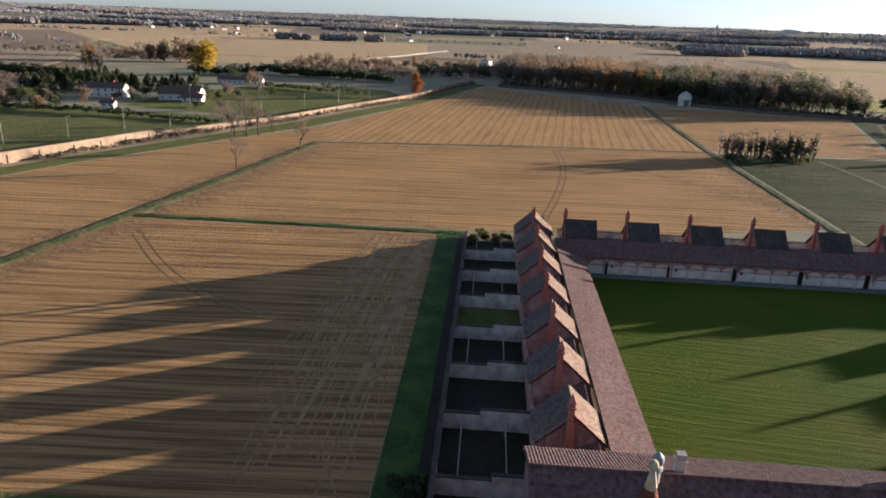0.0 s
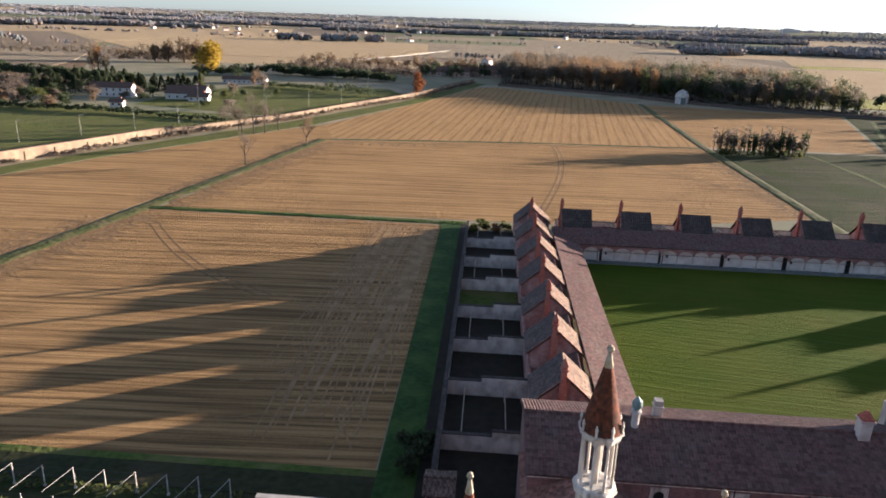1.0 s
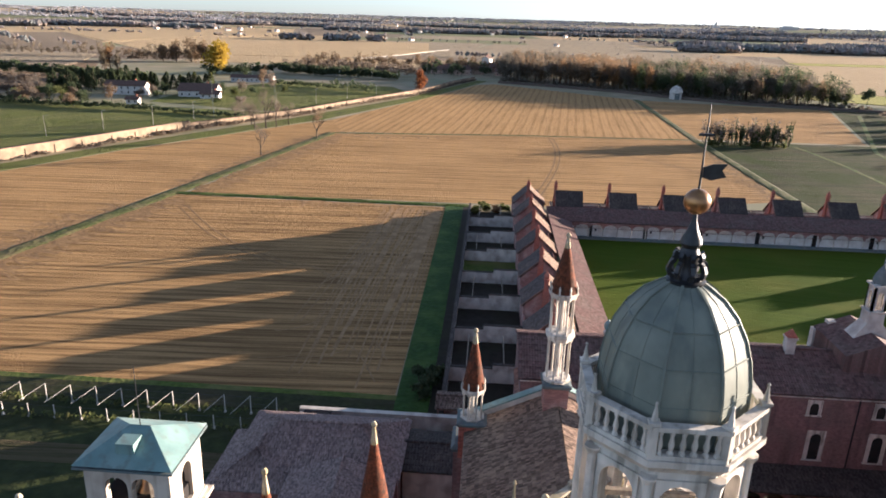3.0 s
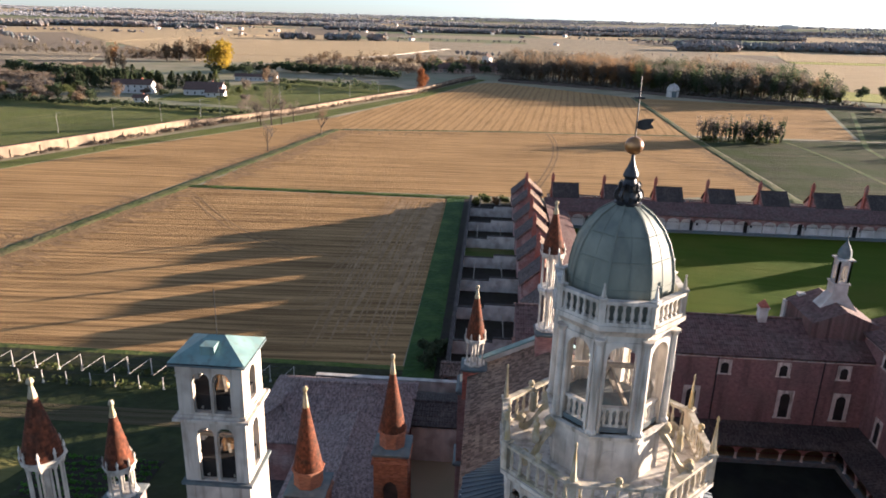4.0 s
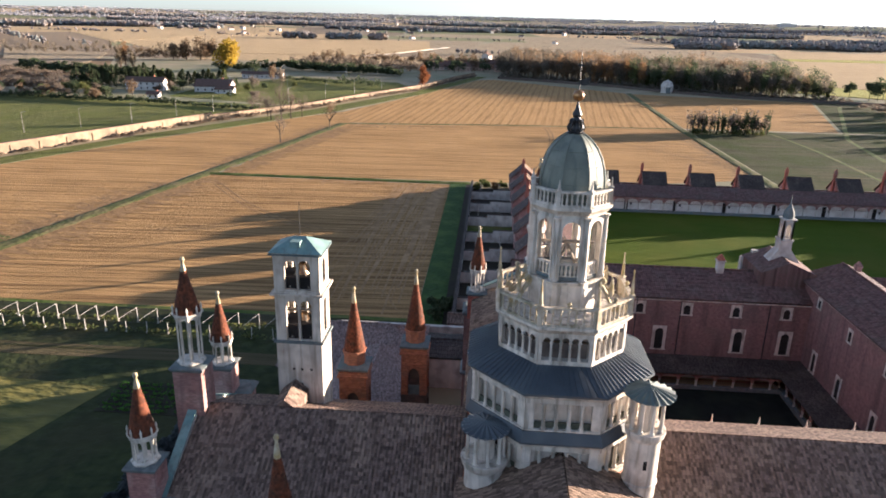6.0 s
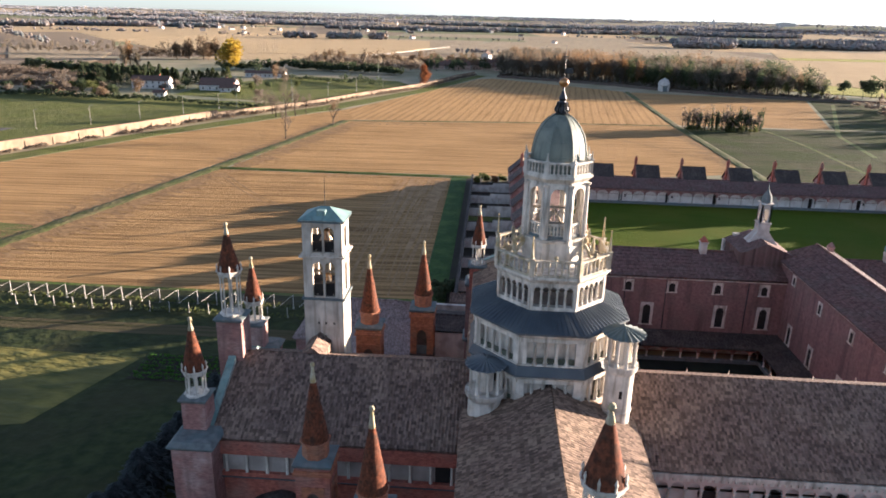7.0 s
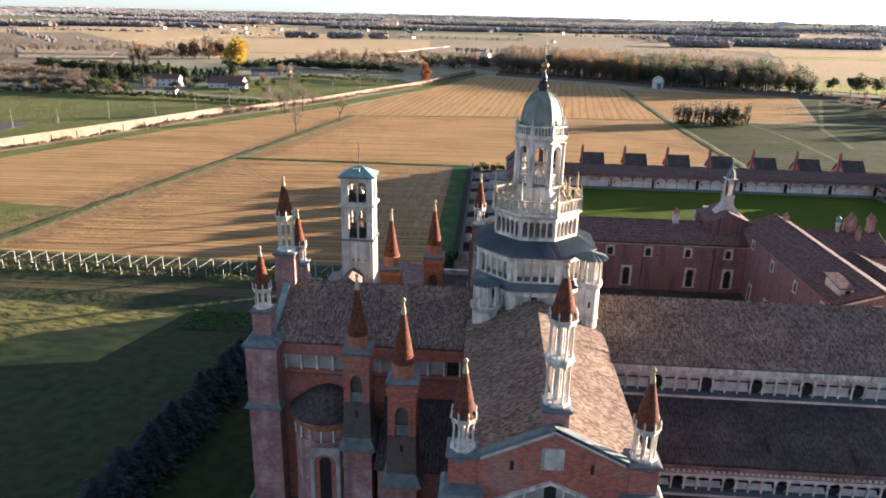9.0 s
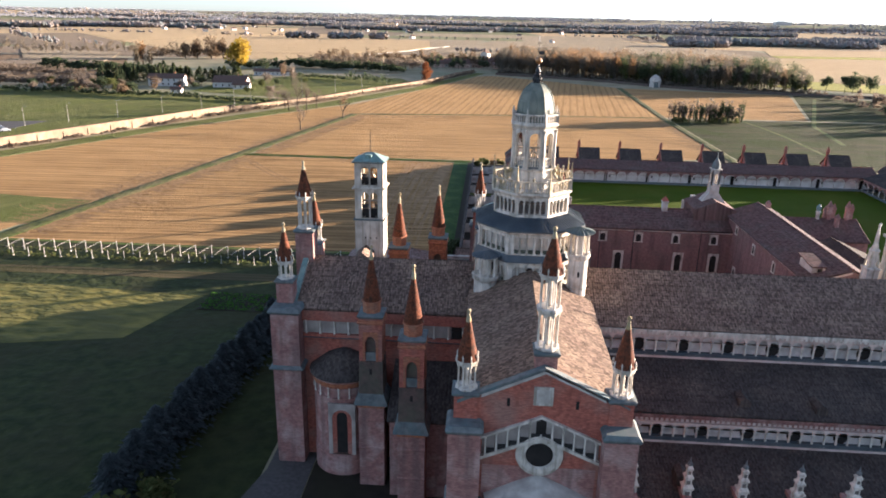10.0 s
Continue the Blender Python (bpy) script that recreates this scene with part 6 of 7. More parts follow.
L_YELLOW = foliage_material("yellow_autumn_leaves", [(0.36, 0.245, 0.03), (0.42, 0.30, 0.045), (0.28, 0.19, 0.03)])
L_RED = foliage_material("rust_red_leaves", [(0.20, 0.075, 0.03), (0.25, 0.10, 0.04), (0.15, 0.06, 0.03)])
L_TWIG = foliage_material("bare_grey_brown_twigs", [(0.17, 0.135, 0.105), (0.21, 0.165, 0.125), (0.155, 0.13, 0.10)])
L_WOOD = foliage_material("mixed_bare_woodland", [(0.15, 0.125, 0.10), (0.18, 0.145, 0.11), (0.12, 0.11, 0.09), (0.10, 0.10, 0.075)])
L_POPLAR = foliage_material("pale_poplar_twigs", [(0.22, 0.18, 0.13), (0.19, 0.155, 0.115), (0.26, 0.21, 0.13)])
BARK = material("brown_bark", (0.11, 0.085, 0.065), (0.07, 0.055, 0.045), 6.0)
DIM_PAVING = material("pale_gravel", (0.52, 0.47, 0.40), (0.42, 0.38, 0.32), 0.3)
WHITE_WALL = material("white_house_render", (0.60, 0.57, 0.52), (0.50, 0.47, 0.43), 0.8)
FAR_TILE = material("house_roof_tile", (0.135, 0.085, 0.066), (0.09, 0.06, 0.05), 0.8)


def clumps(s, rnd, c, rx, ry, rz, count, size, shell=0.45, lean=0.0):
    """Small irregular leaf sprays in an uneven ellipsoid about c."""
    lumps = [(rnd.uniform(-0.5, 0.5), rnd.uniform(-0.5, 0.5), rnd.uniform(-0.4, 0.6), rnd.uniform(0.35, 0.65)) for _ in range(7)]
    for _ in range(count):
        lx, ly, lz, lr = rnd.choice(lumps)
        while True:
            d = Vector((rnd.uniform(-1, 1), rnd.uniform(-1, 1), rnd.uniform(-1, 1)))
            if 0.01 < d.length < 1:
                break
        d = d.normalized() * (shell + (1 - shell) * rnd.random()) * lr
        p = Vector((c[0] + (lx + d.x) * rx, c[1] + (ly + d.y) * ry, c[2] + (lz + d.z) * rz))
        k = size * rnd.uniform(0.6, 1.4)
        a = Vector((rnd.uniform(-1, 1), rnd.uniform(-1, 1), rnd.uniform(-0.6, 0.6))).normalized() * k
        b = Vector((rnd.uniform(-1, 1), rnd.uniform(-1, 1), rnd.uniform(-1, 1))).normalized() * k * 0.7
        q = Vector((rnd.uniform(-1, 1), rnd.uniform(-1, 1), rnd.uniform(-1, 1))).normalized() * k * 0.5
        s.add([p - a, p + b, p + a, p - b + q], [(0, 1, 2), (0, 2, 3)])


def limb(s, a, b, r0, r1, n=5):
    a, b = Vector(a), Vector(b)
    turn = (b - a).to_track_quat("Z", "Y").to_matrix().to_4x4()
    s.lathe([(r0, 0), (r1, (b - a).length)], n, m=Matrix.Translation(a) @ turn)


def branches(s, rnd, p, d, length, r, depth):
    q = p + d * length
    limb(s, p, q, r, r * 0.6, 5 if depth > 1 else 3)
    if depth == 0:
        return
    for _ in range(3 if depth > 1 else 4):
        nd = (d + Vector((rnd.uniform(-0.75, 0.75), rnd.uniform(-0.75, 0.75), rnd.uniform(-0.1, 0.55)))).normalized()
        branches(s, rnd, p.lerp(q, rnd.uniform(0.55, 1.0)), nd, length * rnd.uniform(0.55, 0.8), r * 0.55, depth - 1)


def tree(x, y, h, w, leaf, label, seed, count=260, size=None, bare=False, name="tree", low=0.25, group=""):
    rnd = random.Random(seed)
    t = thing(name, label, "tree", (x, y, 0), group=group)
    s = Shape()
    r = h * 0.022
    if bare:
        branches(s, rnd, Vector((0, 0, 0)), Vector((rnd.uniform(-0.05, 0.05), 0, 1)).normalized(), h * 0.36, r, 4)
    else:
        limb(s, (0, 0, -0.2), (0, 0, h * 0.55), r * 1.3, r * 0.7, 7)
        for i in range(6):
            a = rnd.uniform(0, 6.28)
            limb(s, (0, 0, h * rnd.uniform(0.25, 0.5)), (w * 0.4 * math.cos(a), w * 0.4 * math.sin(a), h * rnd.uniform(0.5, 0.8)), r * 0.5, r * 0.15)
    part("trunk", s, BARK, t)
    c = Shape()
    clumps(c, rnd, (0, 0, h * (0.5 + low / 2)), w / 2, w / 2, h * (1 - low) / 2 * 1.1, count, size or w * 0.08, 0.3)
    part("crown", c, leaf, t)
    return t


def conifer(x, y, h, w, leaf, label, seed, count=420, group="", size=None):
    rnd = random.Random(seed)
    t = thing("conifer", label, "tree", (x, y, 0), group=group)
    s = Shape()
    limb(s, (0, 0, -0.2), (0, 0, h * 0.9), h * 0.02, h * 0.006, 6)
    part("trunk", s, BARK, t)
    c = Shape()
    k = size or w * 0.11
    for _ in range(count):
        u = rnd.random() ** 0.75
        z = h * (0.06 + 0.94 * u)
        rr = w / 2 * (1 - u) ** 0.75 * rnd.uniform(0.55, 1.12) * (0.85 + 0.3 * math.sin(u * 40))
        a = rnd.uniform(0, 6.28)
        p = Vector((rr * math.cos(a), rr * math.sin(a), z))
        out = Vector((math.cos(a), math.sin(a), rnd.uniform(-0.5, 0.1))).normalized() * k * rnd.uniform(0.8, 1.5)
        side = Vector((-math.sin(a), math.cos(a), 0)) * k * 0.55
        c.add([p - out * 0.4 + side, p - out * 0.4 - side, p + out], [(0, 1, 2)])
        c.add([p - out * 0.3 + Vector((0, 0, k * 0.5)), p + out * 0.9, p - out * 0.2 - Vector((0, 0, k * 0.4))], [(0, 1, 2)])
    part("crown", c, leaf, t)
    return t


def wood(name, label, spots, leaf, seed, size=1.4, count=70, category="woodland", trunk=True):
    """Many trees that nobody could count, as one mesh. spots: (x, y, height, width)."""
    rnd = random.Random(seed)
    s = Shape()
    for x, y, h, w in spots:
        if trunk:
            limb(s, (x, y, 0), (x, y, h * 0.7), h * 0.018, h * 0.008, 4)
        clumps(s, rnd, (x, y, h * 0.55), w / 2, w / 2, h * 0.46, count, size, 0.25)
    return tagged(part(name, s, leaf), label, category, "", "stuff")


# conifer row and bushes beside the church
rnd = random.Random(7)
for i in range(19):
    u = i / 18
    conifer(-36.2 - 4.6 * u + rnd.uniform(-0.5, 0.5), 21 - 48 * u + rnd.uniform(-0.4, 0.4), rnd.uniform(5.6, 7.4), rnd.uniform(5.6, 7.0), L_BLUE, "blue-grey conifer in a dense row", 200 + i, 900, "row of conifers beside the church", 0.5)
for i, (x, y) in enumerate(((-36, -27), (-33.5, -31), (-38.5, -31.5))):
    tree(x, y, 5.2, 6.0, L_GREEN, "rounded dark green garden shrub", 230 + i, 520, 0.4, name="shrub", low=0.0)

# rough grass, vegetable plot, worn strips
F_M = material("sunlit_tufted_meadow", (0.17, 0.145, 0.04), (0.06, 0.066, 0.02), 0.45, stain=(0.09, 0.085, 0.03), stain_scale=0.07, bump=1.0, deep=0.9, stretch=(0.45, 1, 1))
# Paler patch paints the sunlit part of the meadow; MEADOW around it holds shade.
flat("rough_meadow", [(-150, 4), (-80, 12), (-62, 16), (-55.5, 36), (-100, 39), (-150, 38)], 0.05, F_M, "rough tufted meadow patch, sunlight put into its yellower colour", "meadow")
flat("corner_grass", [(-79, 303), (-99, 333), (-86, 352), (-73, 312)], 0.02, F_C, "trodden stubble corner between the fields", "field")
for i, (x, y) in enumerate(((-3, 173), (0, 176), (3, 174), (5.5, 177), (-1, 178.5))):
    tree(x, y, 2.3, 4.2, L_ORANGE if i % 3 == 2 else L_GREEN, "overgrown garden shrub by a wall", 240 + i, 360, 0.35, name="shrub", low=0.0)
for i, (x, y) in enumerate(((-9.5, 71.5), (-7.6, 69.0), (-8.8, 66.5), (-6.8, 72.5))):
    tree(x, y, 2.6, 3.6, L_DARK, "dark leafy shrub at the foot of a grass strip", 260 + i, 300, 0.35, name="shrub", low=0.0)
flat("track", [(-150, 44), (-32, 45.5), (-32, 49.5), (-150, 48.5)], 0.05, field_material("worn_track", (0.105, 0.085, 0.05), (0.055, 0.055, 0.024), 1, 1.2, 0.9), "worn earth track beside the vine rows", "track")
veg = thing("vegetable_plot", "green vegetable plot in rows", "garden", (-47, 33.5, 0))
VEG = foliage_material("cabbage_leaves", [(0.05, 0.13, 0.02), (0.09, 0.20, 0.03), (0.05, 0.10, 0.03)])
part("soil", Shape().box(-7.5, 7.5, -4.2, 4.2, -0.2, 0.09), EARTH, veg)
for i in range(7):
    s = Shape()
    r2 = random.Random(300 + i)
    for k in range(70):
        clumps(s, r2, (-7.2 + 14.4 * r2.random(), -3.6 + 1.2 * i + r2.uniform(-0.15, 0.15), 0.25), 0.3, 0.3, 0.3, 3, 0.2)
    tagged(part("cabbage_bed", s, VEG, veg), kind="stuff")

# vine trellis
for i in range(24):
    x = -116.0 + 3.8 * i
    t = thing("trellis_frame", "pale concrete trellis posts with a slanting beam", "trellis", (x, 55.0, 0), group="rows of vine trellis")
    part("front_post", lambda: Shape().square([(0.065, -0.1), (0.05, 2.1)]), CONCRETE, t, key="trellis_front")
    part("back_post", lambda: Shape().square([(0.065, -0.1), (0.05, 2.9)], (0, 4.2, 0)), CONCRETE, t, key="trellis_back")
    part("beam", lambda: Shape().bar((0, 4.2, 2.85), (-1.6, 0.5, 2.1), 0.05), CONCRETE, t, key="trellis_beam")
    for fx, fy in ((0, 0), (0, 4.2)):
        part("foot", lambda: Shape().square([(0.17, -0.05), (0.14, 0.28)]), CONCRETE, t, local=place(fx, fy), key="trellis_foot")
    if i:
        for k, (wx, wy, wz) in enumerate(((-3.8, 4.2, 2.7), (-3.8, 4.2, 1.6), (-3.8, 0, 1.9))):
            part("wire", lambda: Shape().bar((wx, wy, wz), (wx + 3.8, wy, wz), 0.03), IRON, t, key="trellis_wire_%d" % k)
r2 = random.Random(17)
s = Shape()
for k in range(500):
    x = r2.uniform(-120, -27)
    clumps(s, r2, (x, r2.choice((55, 59.2)) + r2.uniform(-0.6, 0.6), 0.5), 0.8, 0.5, 0.5, 3, 0.3)
tagged(part("weeds", s, L_GREEN), "weeds and low vines along the trellis", "weeds", "", "stuff")

# perimeter wall
WALL_LINE = [(-248, 60), (-222, 120), (-197.5, 176), (-163, 255), (-144, 301), (-110, 361), (-86, 424), (-66, 470), (-52, 505), (-33, 585), (-17, 632)]
OCHRE = material("ochre_wall_render", (0.29, 0.215, 0.14), (0.195, 0.145, 0.098), 0.4, stain=(0.135, 0.10, 0.072), stain_scale=0.09)
for i, (a, b) in enumerate(zip(WALL_LINE, WALL_LINE[1:])):
    a, b = Vector(a), Vector(b)
    m = pose(*((a + b) / 2), 0, 0, 0, math.degrees(math.atan2(b.y - a.y, b.x - a.x)))
    L = (b - a).length / 2
    w = thing("perimeter_wall", "long ochre rendered boundary wall", "wall", m.translation, math.degrees(math.atan2(b.y - a.y, b.x - a.x)), "boundary wall runs", "structure")
    hw = 4.2 if i < 4 else 3.2
    part("wall", Shape().box(-L, L, -0.3, 0.3, -0.2, hw), OCHRE, w)
    part("coping", Shape().box(-L, L, -0.5, 0.5, hw, hw + 0.2), FAR_TILE, w)
    for k in range(int(L / 6)):
        part("pier", lambda: Shape().box(-0.5, 0.5, -0.6, 0.3, 0, 3.1), OCHRE, w, local=place(-L + 6 + 12 * k, 0), key="wall_pier")
flat("wall_verge", [(-248, 48), (-194, 170), (-160, 248), (-108, 352), (-60, 468), (-26, 590), (-14, 630), (-6, 626), (-48, 468), (-92, 350), (-150, 244), (-184, 164), (-238, 44)], 0.12, F_G, "green verge along the boundary wall", "grass")
spots = []
r2 = random.Random(23)
for a, b in zip(WALL_LINE, WALL_LINE[1:]):
    n = int((Vector(b) - Vector(a)).length / 1.8)
    for i in range(n):
        if r2.random() < (0.55 if a[1] < 255 or a[1] > 460 else 1.0):
            u = r2.random()
            spots.append((a[0] + (b[0] - a[0]) * u + 2.2, a[1] + (b[1] - a[1]) * u - 1.2, r2.uniform(0.7, 1.8) * (1.0 if a[1] < 230 else 1.5), r2.uniform(2, 5)))
wood("wall_scrub", "brown scrub at the foot of the boundary wall", spots, L_TWIG, 24, 0.45, 60, "scrub", False)

# trees standing alone
tree(-91.5, 246, 13, 6.0, L_TWIG, "bare slender poplar by a ditch", 401, 700, 0.17, True, low=0.35)
tree(-79.5, 289, 13, 9.0, L_AUTUMN, "nearly bare tree with rusty leaves", 402, 800, 0.22, True, low=0.4)
for i, (x, y, h, w) in enumerate(((-111, 314, 20, 11), (-107, 318, 16, 9), (-116, 312, 14, 10), (-121, 322, 12, 11), (-103, 326, 12, 9), (-128, 330, 13, 11), (-136, 341, 9, 9))):
    tree(x, y, h, w, L_TWIG, "bare brown tree beside the wall", 403 + 50 * i, 800, 0.2, True, low=0.25)
tree(-54.5, 503, 17, 13, L_RED, "rust-red autumn tree by the wall", 405, 900, 0.75, low=0.1)
tree(-251, 608, 30, 31, L_YELLOW, "large bright yellow autumn tree", 406, 1500, 1.3, low=0.1)
for i, (x, y, h, w) in enumerate(((-330, 742, 26, 24), (-318, 748, 24, 20), (-345, 738, 22, 18), (-306, 752, 20, 16), (-356, 730, 18, 14))):
    tree(x, y, h, w, L_AUTUMN, "russet autumn tree beyond a farm", 410 + i, 1100, 0.9, low=0.0)
for i, (x, y, h) in enumerate(((-336, 575, 24), (-343, 590, 20), (-328, 570, 26), (-320, 566, 20))):
    tree(x, y, h, 9, L_POPLAR if i != 2 else L_ORANGE, "slender pale autumn poplar tree", 420 + i, 420, 0.8, low=0.1)
# conifers and hedges round the farm
r2 = random.Random(31)
for i in range(34):
    x = -296 + 52 * r2.random()
    y = 428 + 42 * r2.random() + (x + 296) * 0.25
    conifer(x, y, r2.uniform(9, 16), r2.uniform(7, 10), L_DARK, "dark conifer behind a farmhouse", 430 + i, 300, "conifers round the farm", 0.9)
for i in range(16):
    conifer(-256 + 3.3 * i, 462 + 1.6 * i + r2.uniform(-3, 3), r2.uniform(8, 13), 8.0, L_DARK if i % 3 else L_GREEN, "evergreen tree in the screen behind the villa", 470 + i, 300, "conifers round the farm", 0.9)
for i in range(26):
    x = -322 + 95 * r2.random()
    tree(x, 372 + 50 * r2.random() - 0.12 * (x + 322), r2.uniform(5, 10), r2.uniform(7, 11), (L_TWIG, L_AUTUMN, L_GREEN, L_DARK)[i % 4], "bushy brown tree in a thicket by the farm", 1430 + i, 560, 0.5, low=0.05)
for i, (x, y, h, w, lf) in enumerate(((-222, 425, 8, 9, L_TWIG), (-218, 436, 10, 8, L_DARK), (-216, 420, 5, 8, L_DARK), (-231, 424, 5, 7, L_TWIG), (-186, 455, 8, 8, L_DARK), (-178, 470, 9, 9, L_TWIG), (-166, 500, 12, 10, L_TWIG), (-176, 512, 13, 11, L_AUTUMN), (-171, 402, 4, 9, L_GREEN), (-152, 392, 6, 9, L_TWIG), (-176, 450, 5, 6, L_GREEN), (-168, 462, 4, 6, L_DARK), (-150, 480, 4, 6, L_GREEN), (-190, 560, 11, 10, L_AUTUMN), (-212, 575, 10, 12, L_DARK))):
    tree(x, y, h, w, lf, "garden tree near the white villa", 1480 + i, 320, 0.6, low=0.08, group="garden trees round the villa")


def hedge(name, label, a, b, h, w, leaf, seed, step=2.0, size=0.8, count=26):
    r = random.Random(seed)
    n = max(2, int((Vector(b) - Vector(a)).length / step))
    wood(name, label, [(a[0] + (b[0] - a[0]) * i / n + r.uniform(-1, 1), a[1] + (b[1] - a[1]) * i / n + r.uniform(-1, 1), h * r.uniform(0.6, 1.25), w * r.uniform(0.8, 1.3)) for i in range(n)], leaf, seed, size, count, "hedge", False)


hedge("hedge", "dark clipped hedge along a green field", (-330, 372), (-187, 358), 4.5, 6, L_DARK, 501)
hedge("hedge", "dark clipped hedge along a meadow", (-187, 358), (-134, 348), 3.0, 5, L_DARK, 511)
hedge("hedge", "brown thicket beside a green field", (-420, 410), (-285, 412), 8, 12, L_TWIG, 502, 3, 0.65, 150)
hedge("hedge", "dark hedge across a meadow", (-174, 534), (-120, 512), 4, 6, L_DARK, 503)
hedge("hedge", "tall dark hedge across a meadow", (-122, 514), (-84, 494), 7, 9, L_DARK, 513)
hedge("hedge", "dark hedge behind the farms", (-202, 640), (-86, 606), 9, 14, L_DARK, 504, 2.0, 1.2, 70)
hedge("hedge", "brown trees behind the dark hedge", (-205, 668), (-70, 640), 13, 14, L_TWIG, 514, 3.0, 0.75, 150)
hedge("hedge", "autumn trees behind the farms", (-196, 715), (-60, 712), 16, 14, L_AUTUMN, 505, 5, 0.8, 240)
hedge("hedge", "dark trees behind the farms", (-420, 560), (-262, 500), 9, 13, L_DARK, 506, 3, 1.2, 80)
hedge("hedge", "evergreen screen behind the stable", (-256, 600), (-205, 640), 9, 13, L_DARK, 516, 3, 1.2, 80)
hedge("hedge", "brown thicket under russet trees", (-395, 726), (-305, 760), 12, 16, L_AUTUMN, 517, 4, 0.9, 120)
hedge("hedge", "bare poplar row", (-620, 760), (-380, 800), 16, 9, L_POPLAR, 507, 7, 0.8, 120)
hedge("hedge", "bare brown hedgerow", (-560, 520), (-330, 470), 9, 12, L_TWIG, 508, 4, 0.7, 150)
flat("field_8", [(-199, 190), (-124, 372), (-300, 386), (-420, 400), (-380, 230), (-250, 80)], 0.05, F_G, "green crop field in rows beyond the wall", "field")
flat("field_9", [(-132, 376), (-106, 380), (-60, 500), (-80, 545), (-170, 560), (-215, 470), (-212, 400)], 0.06, F_G, "green meadow round the farms", "field")
flat("field_10", [(-420, 402), (-300, 470), (-420, 720), (-760, 760), (-700, 470)], 0.05, field_material("ploughed", (0.19, 0.135, 0.085), (0.12, 0.085, 0.055), 10, 6, 0.6), "brown ploughed field", "field")
flat("parking", [(-252, 170), (-226, 200), (-222, 250), (-262, 240)], 0.09, GRAVEL, "grey parking ground behind the wall", "pavement")


def simple_house(name, label, x, y, w, d, h, ridge, turn, wall=WHITE_WALL, cols=4):
    """A far house: walls, gabled roof, rows of windows."""
    t = thing(name, label, "house", (x, y, 0), turn)
    part("wall", gable_wall_x(Shape(), -w / 2, w / 2, -d / 2, d / 2, 0, h, ridge - 0.3), wall, t)
    o = 0.7
    part("roof", Shape().slab((-w / 2 - o, -d / 2 - o, h - 0.25), (w / 2 + o, -d / 2 - o, h - 0.25), (w / 2 + o, 0, ridge), (-w / 2 - o, 0, ridge), 0.25).slab((-w / 2 - o, 0, ridge), (w / 2 + o, 0, ridge), (w / 2 + o, d / 2 + o, h - 0.25), (-w / 2 - o, d / 2 + o, h - 0.25), 0.25), FAR_TILE, t)
    for st in range(max(1, int(h / 2.9))):
        for i in range(cols):
            xx = -w / 2 + w * (i + 0.5) / cols
            part("window", lambda: Shape().box(-0.5, 0.5, -0.04, 0.03, 0, 1.3), DARK, t, local=pose(xx, -d / 2, 1.0 + 2.9 * st), key="far_window")
    part("chimney", Shape().box(w * 0.2, w * 0.2 + 0.8, 0.3, 1.1, h, ridge + 1.0), BRICK, t)
    return t


simple_house("farmhouse", "white two-storey farmhouse with a tile roof", -243, 434, 26, 9, 6.2, 9.0, 4, cols=6)
simple_house("villa", "white villa with a broad brown roof", -196, 440, 24, 18, 4.2, 8.2, 8, cols=5)
simple_house("villa_annex", "low white annex with a tile roof", -184, 428, 12, 8, 3.2, 5.2, 8, cols=3)
simple_house("garage", "small white outbuilding by a hedge", -215, 386, 7, 5, 3.2, 4.6, 6, cols=2)
simple_house("stable", "long low white building with dark openings", -196, 548, 34, 8, 3.8, 5.6, 4, cols=9)
simple_house("shed", "pale shed behind the hedge", -150, 640, 18, 9, 3.6, 5.2, 12, cols=2)
simple_house("white_house", "tall white house at the village edge", -8, 806, 11, 9, 11, 14, 70, cols=2)
r2 = random.Random(53)
BRICKY = material("village_render", (0.5, 0.38, 0.31), (0.42, 0.28, 0.22), 0.6)
for i in range(16):
    simple_house("village_house", "village house with a tile roof", -70 + 5.6 * i + r2.uniform(-3, 3), 690 + 70 * r2.random(), r2.uniform(9, 16), r2.uniform(7, 10), r2.uniform(3.5, 6.5), r2.uniform(7, 9.5), r2.uniform(-25, 25), WHITE_WALL if i % 3 == 0 else BRICKY, 3)


wood("village_trees", "dark trees among the village houses", [(-70 + 96 * r2.random(), 668 + 120 * r2.random(), r2.uniform(6, 14), r2.uniform(8, 14)) for _ in range(60)], L_DARK, 54, 0.9, 120, "trees")
wood("village_trees", "brown and yellow trees round the village", [(-75 + 110 * r2.random(), 700 + 110 * r2.random(), r2.uniform(8, 15), r2.uniform(8, 13)) for _ in range(40)], L_AUTUMN, 55, 0.8, 140, "trees")
LANE = [(-175, 905), (-155.75, 951), (-144.5, 990), (-125.9, 1053), (-105, 1145), (-80, 1240)]
tagged(part("country_road", Shape().prism([(x - 2.2, y) for x, y in LANE] + [(x + 2.2, y) for x, y in reversed(LANE)], -0.2, 0.7), DIM_PAVING), "pale gravel country road", "road", "", "structure")


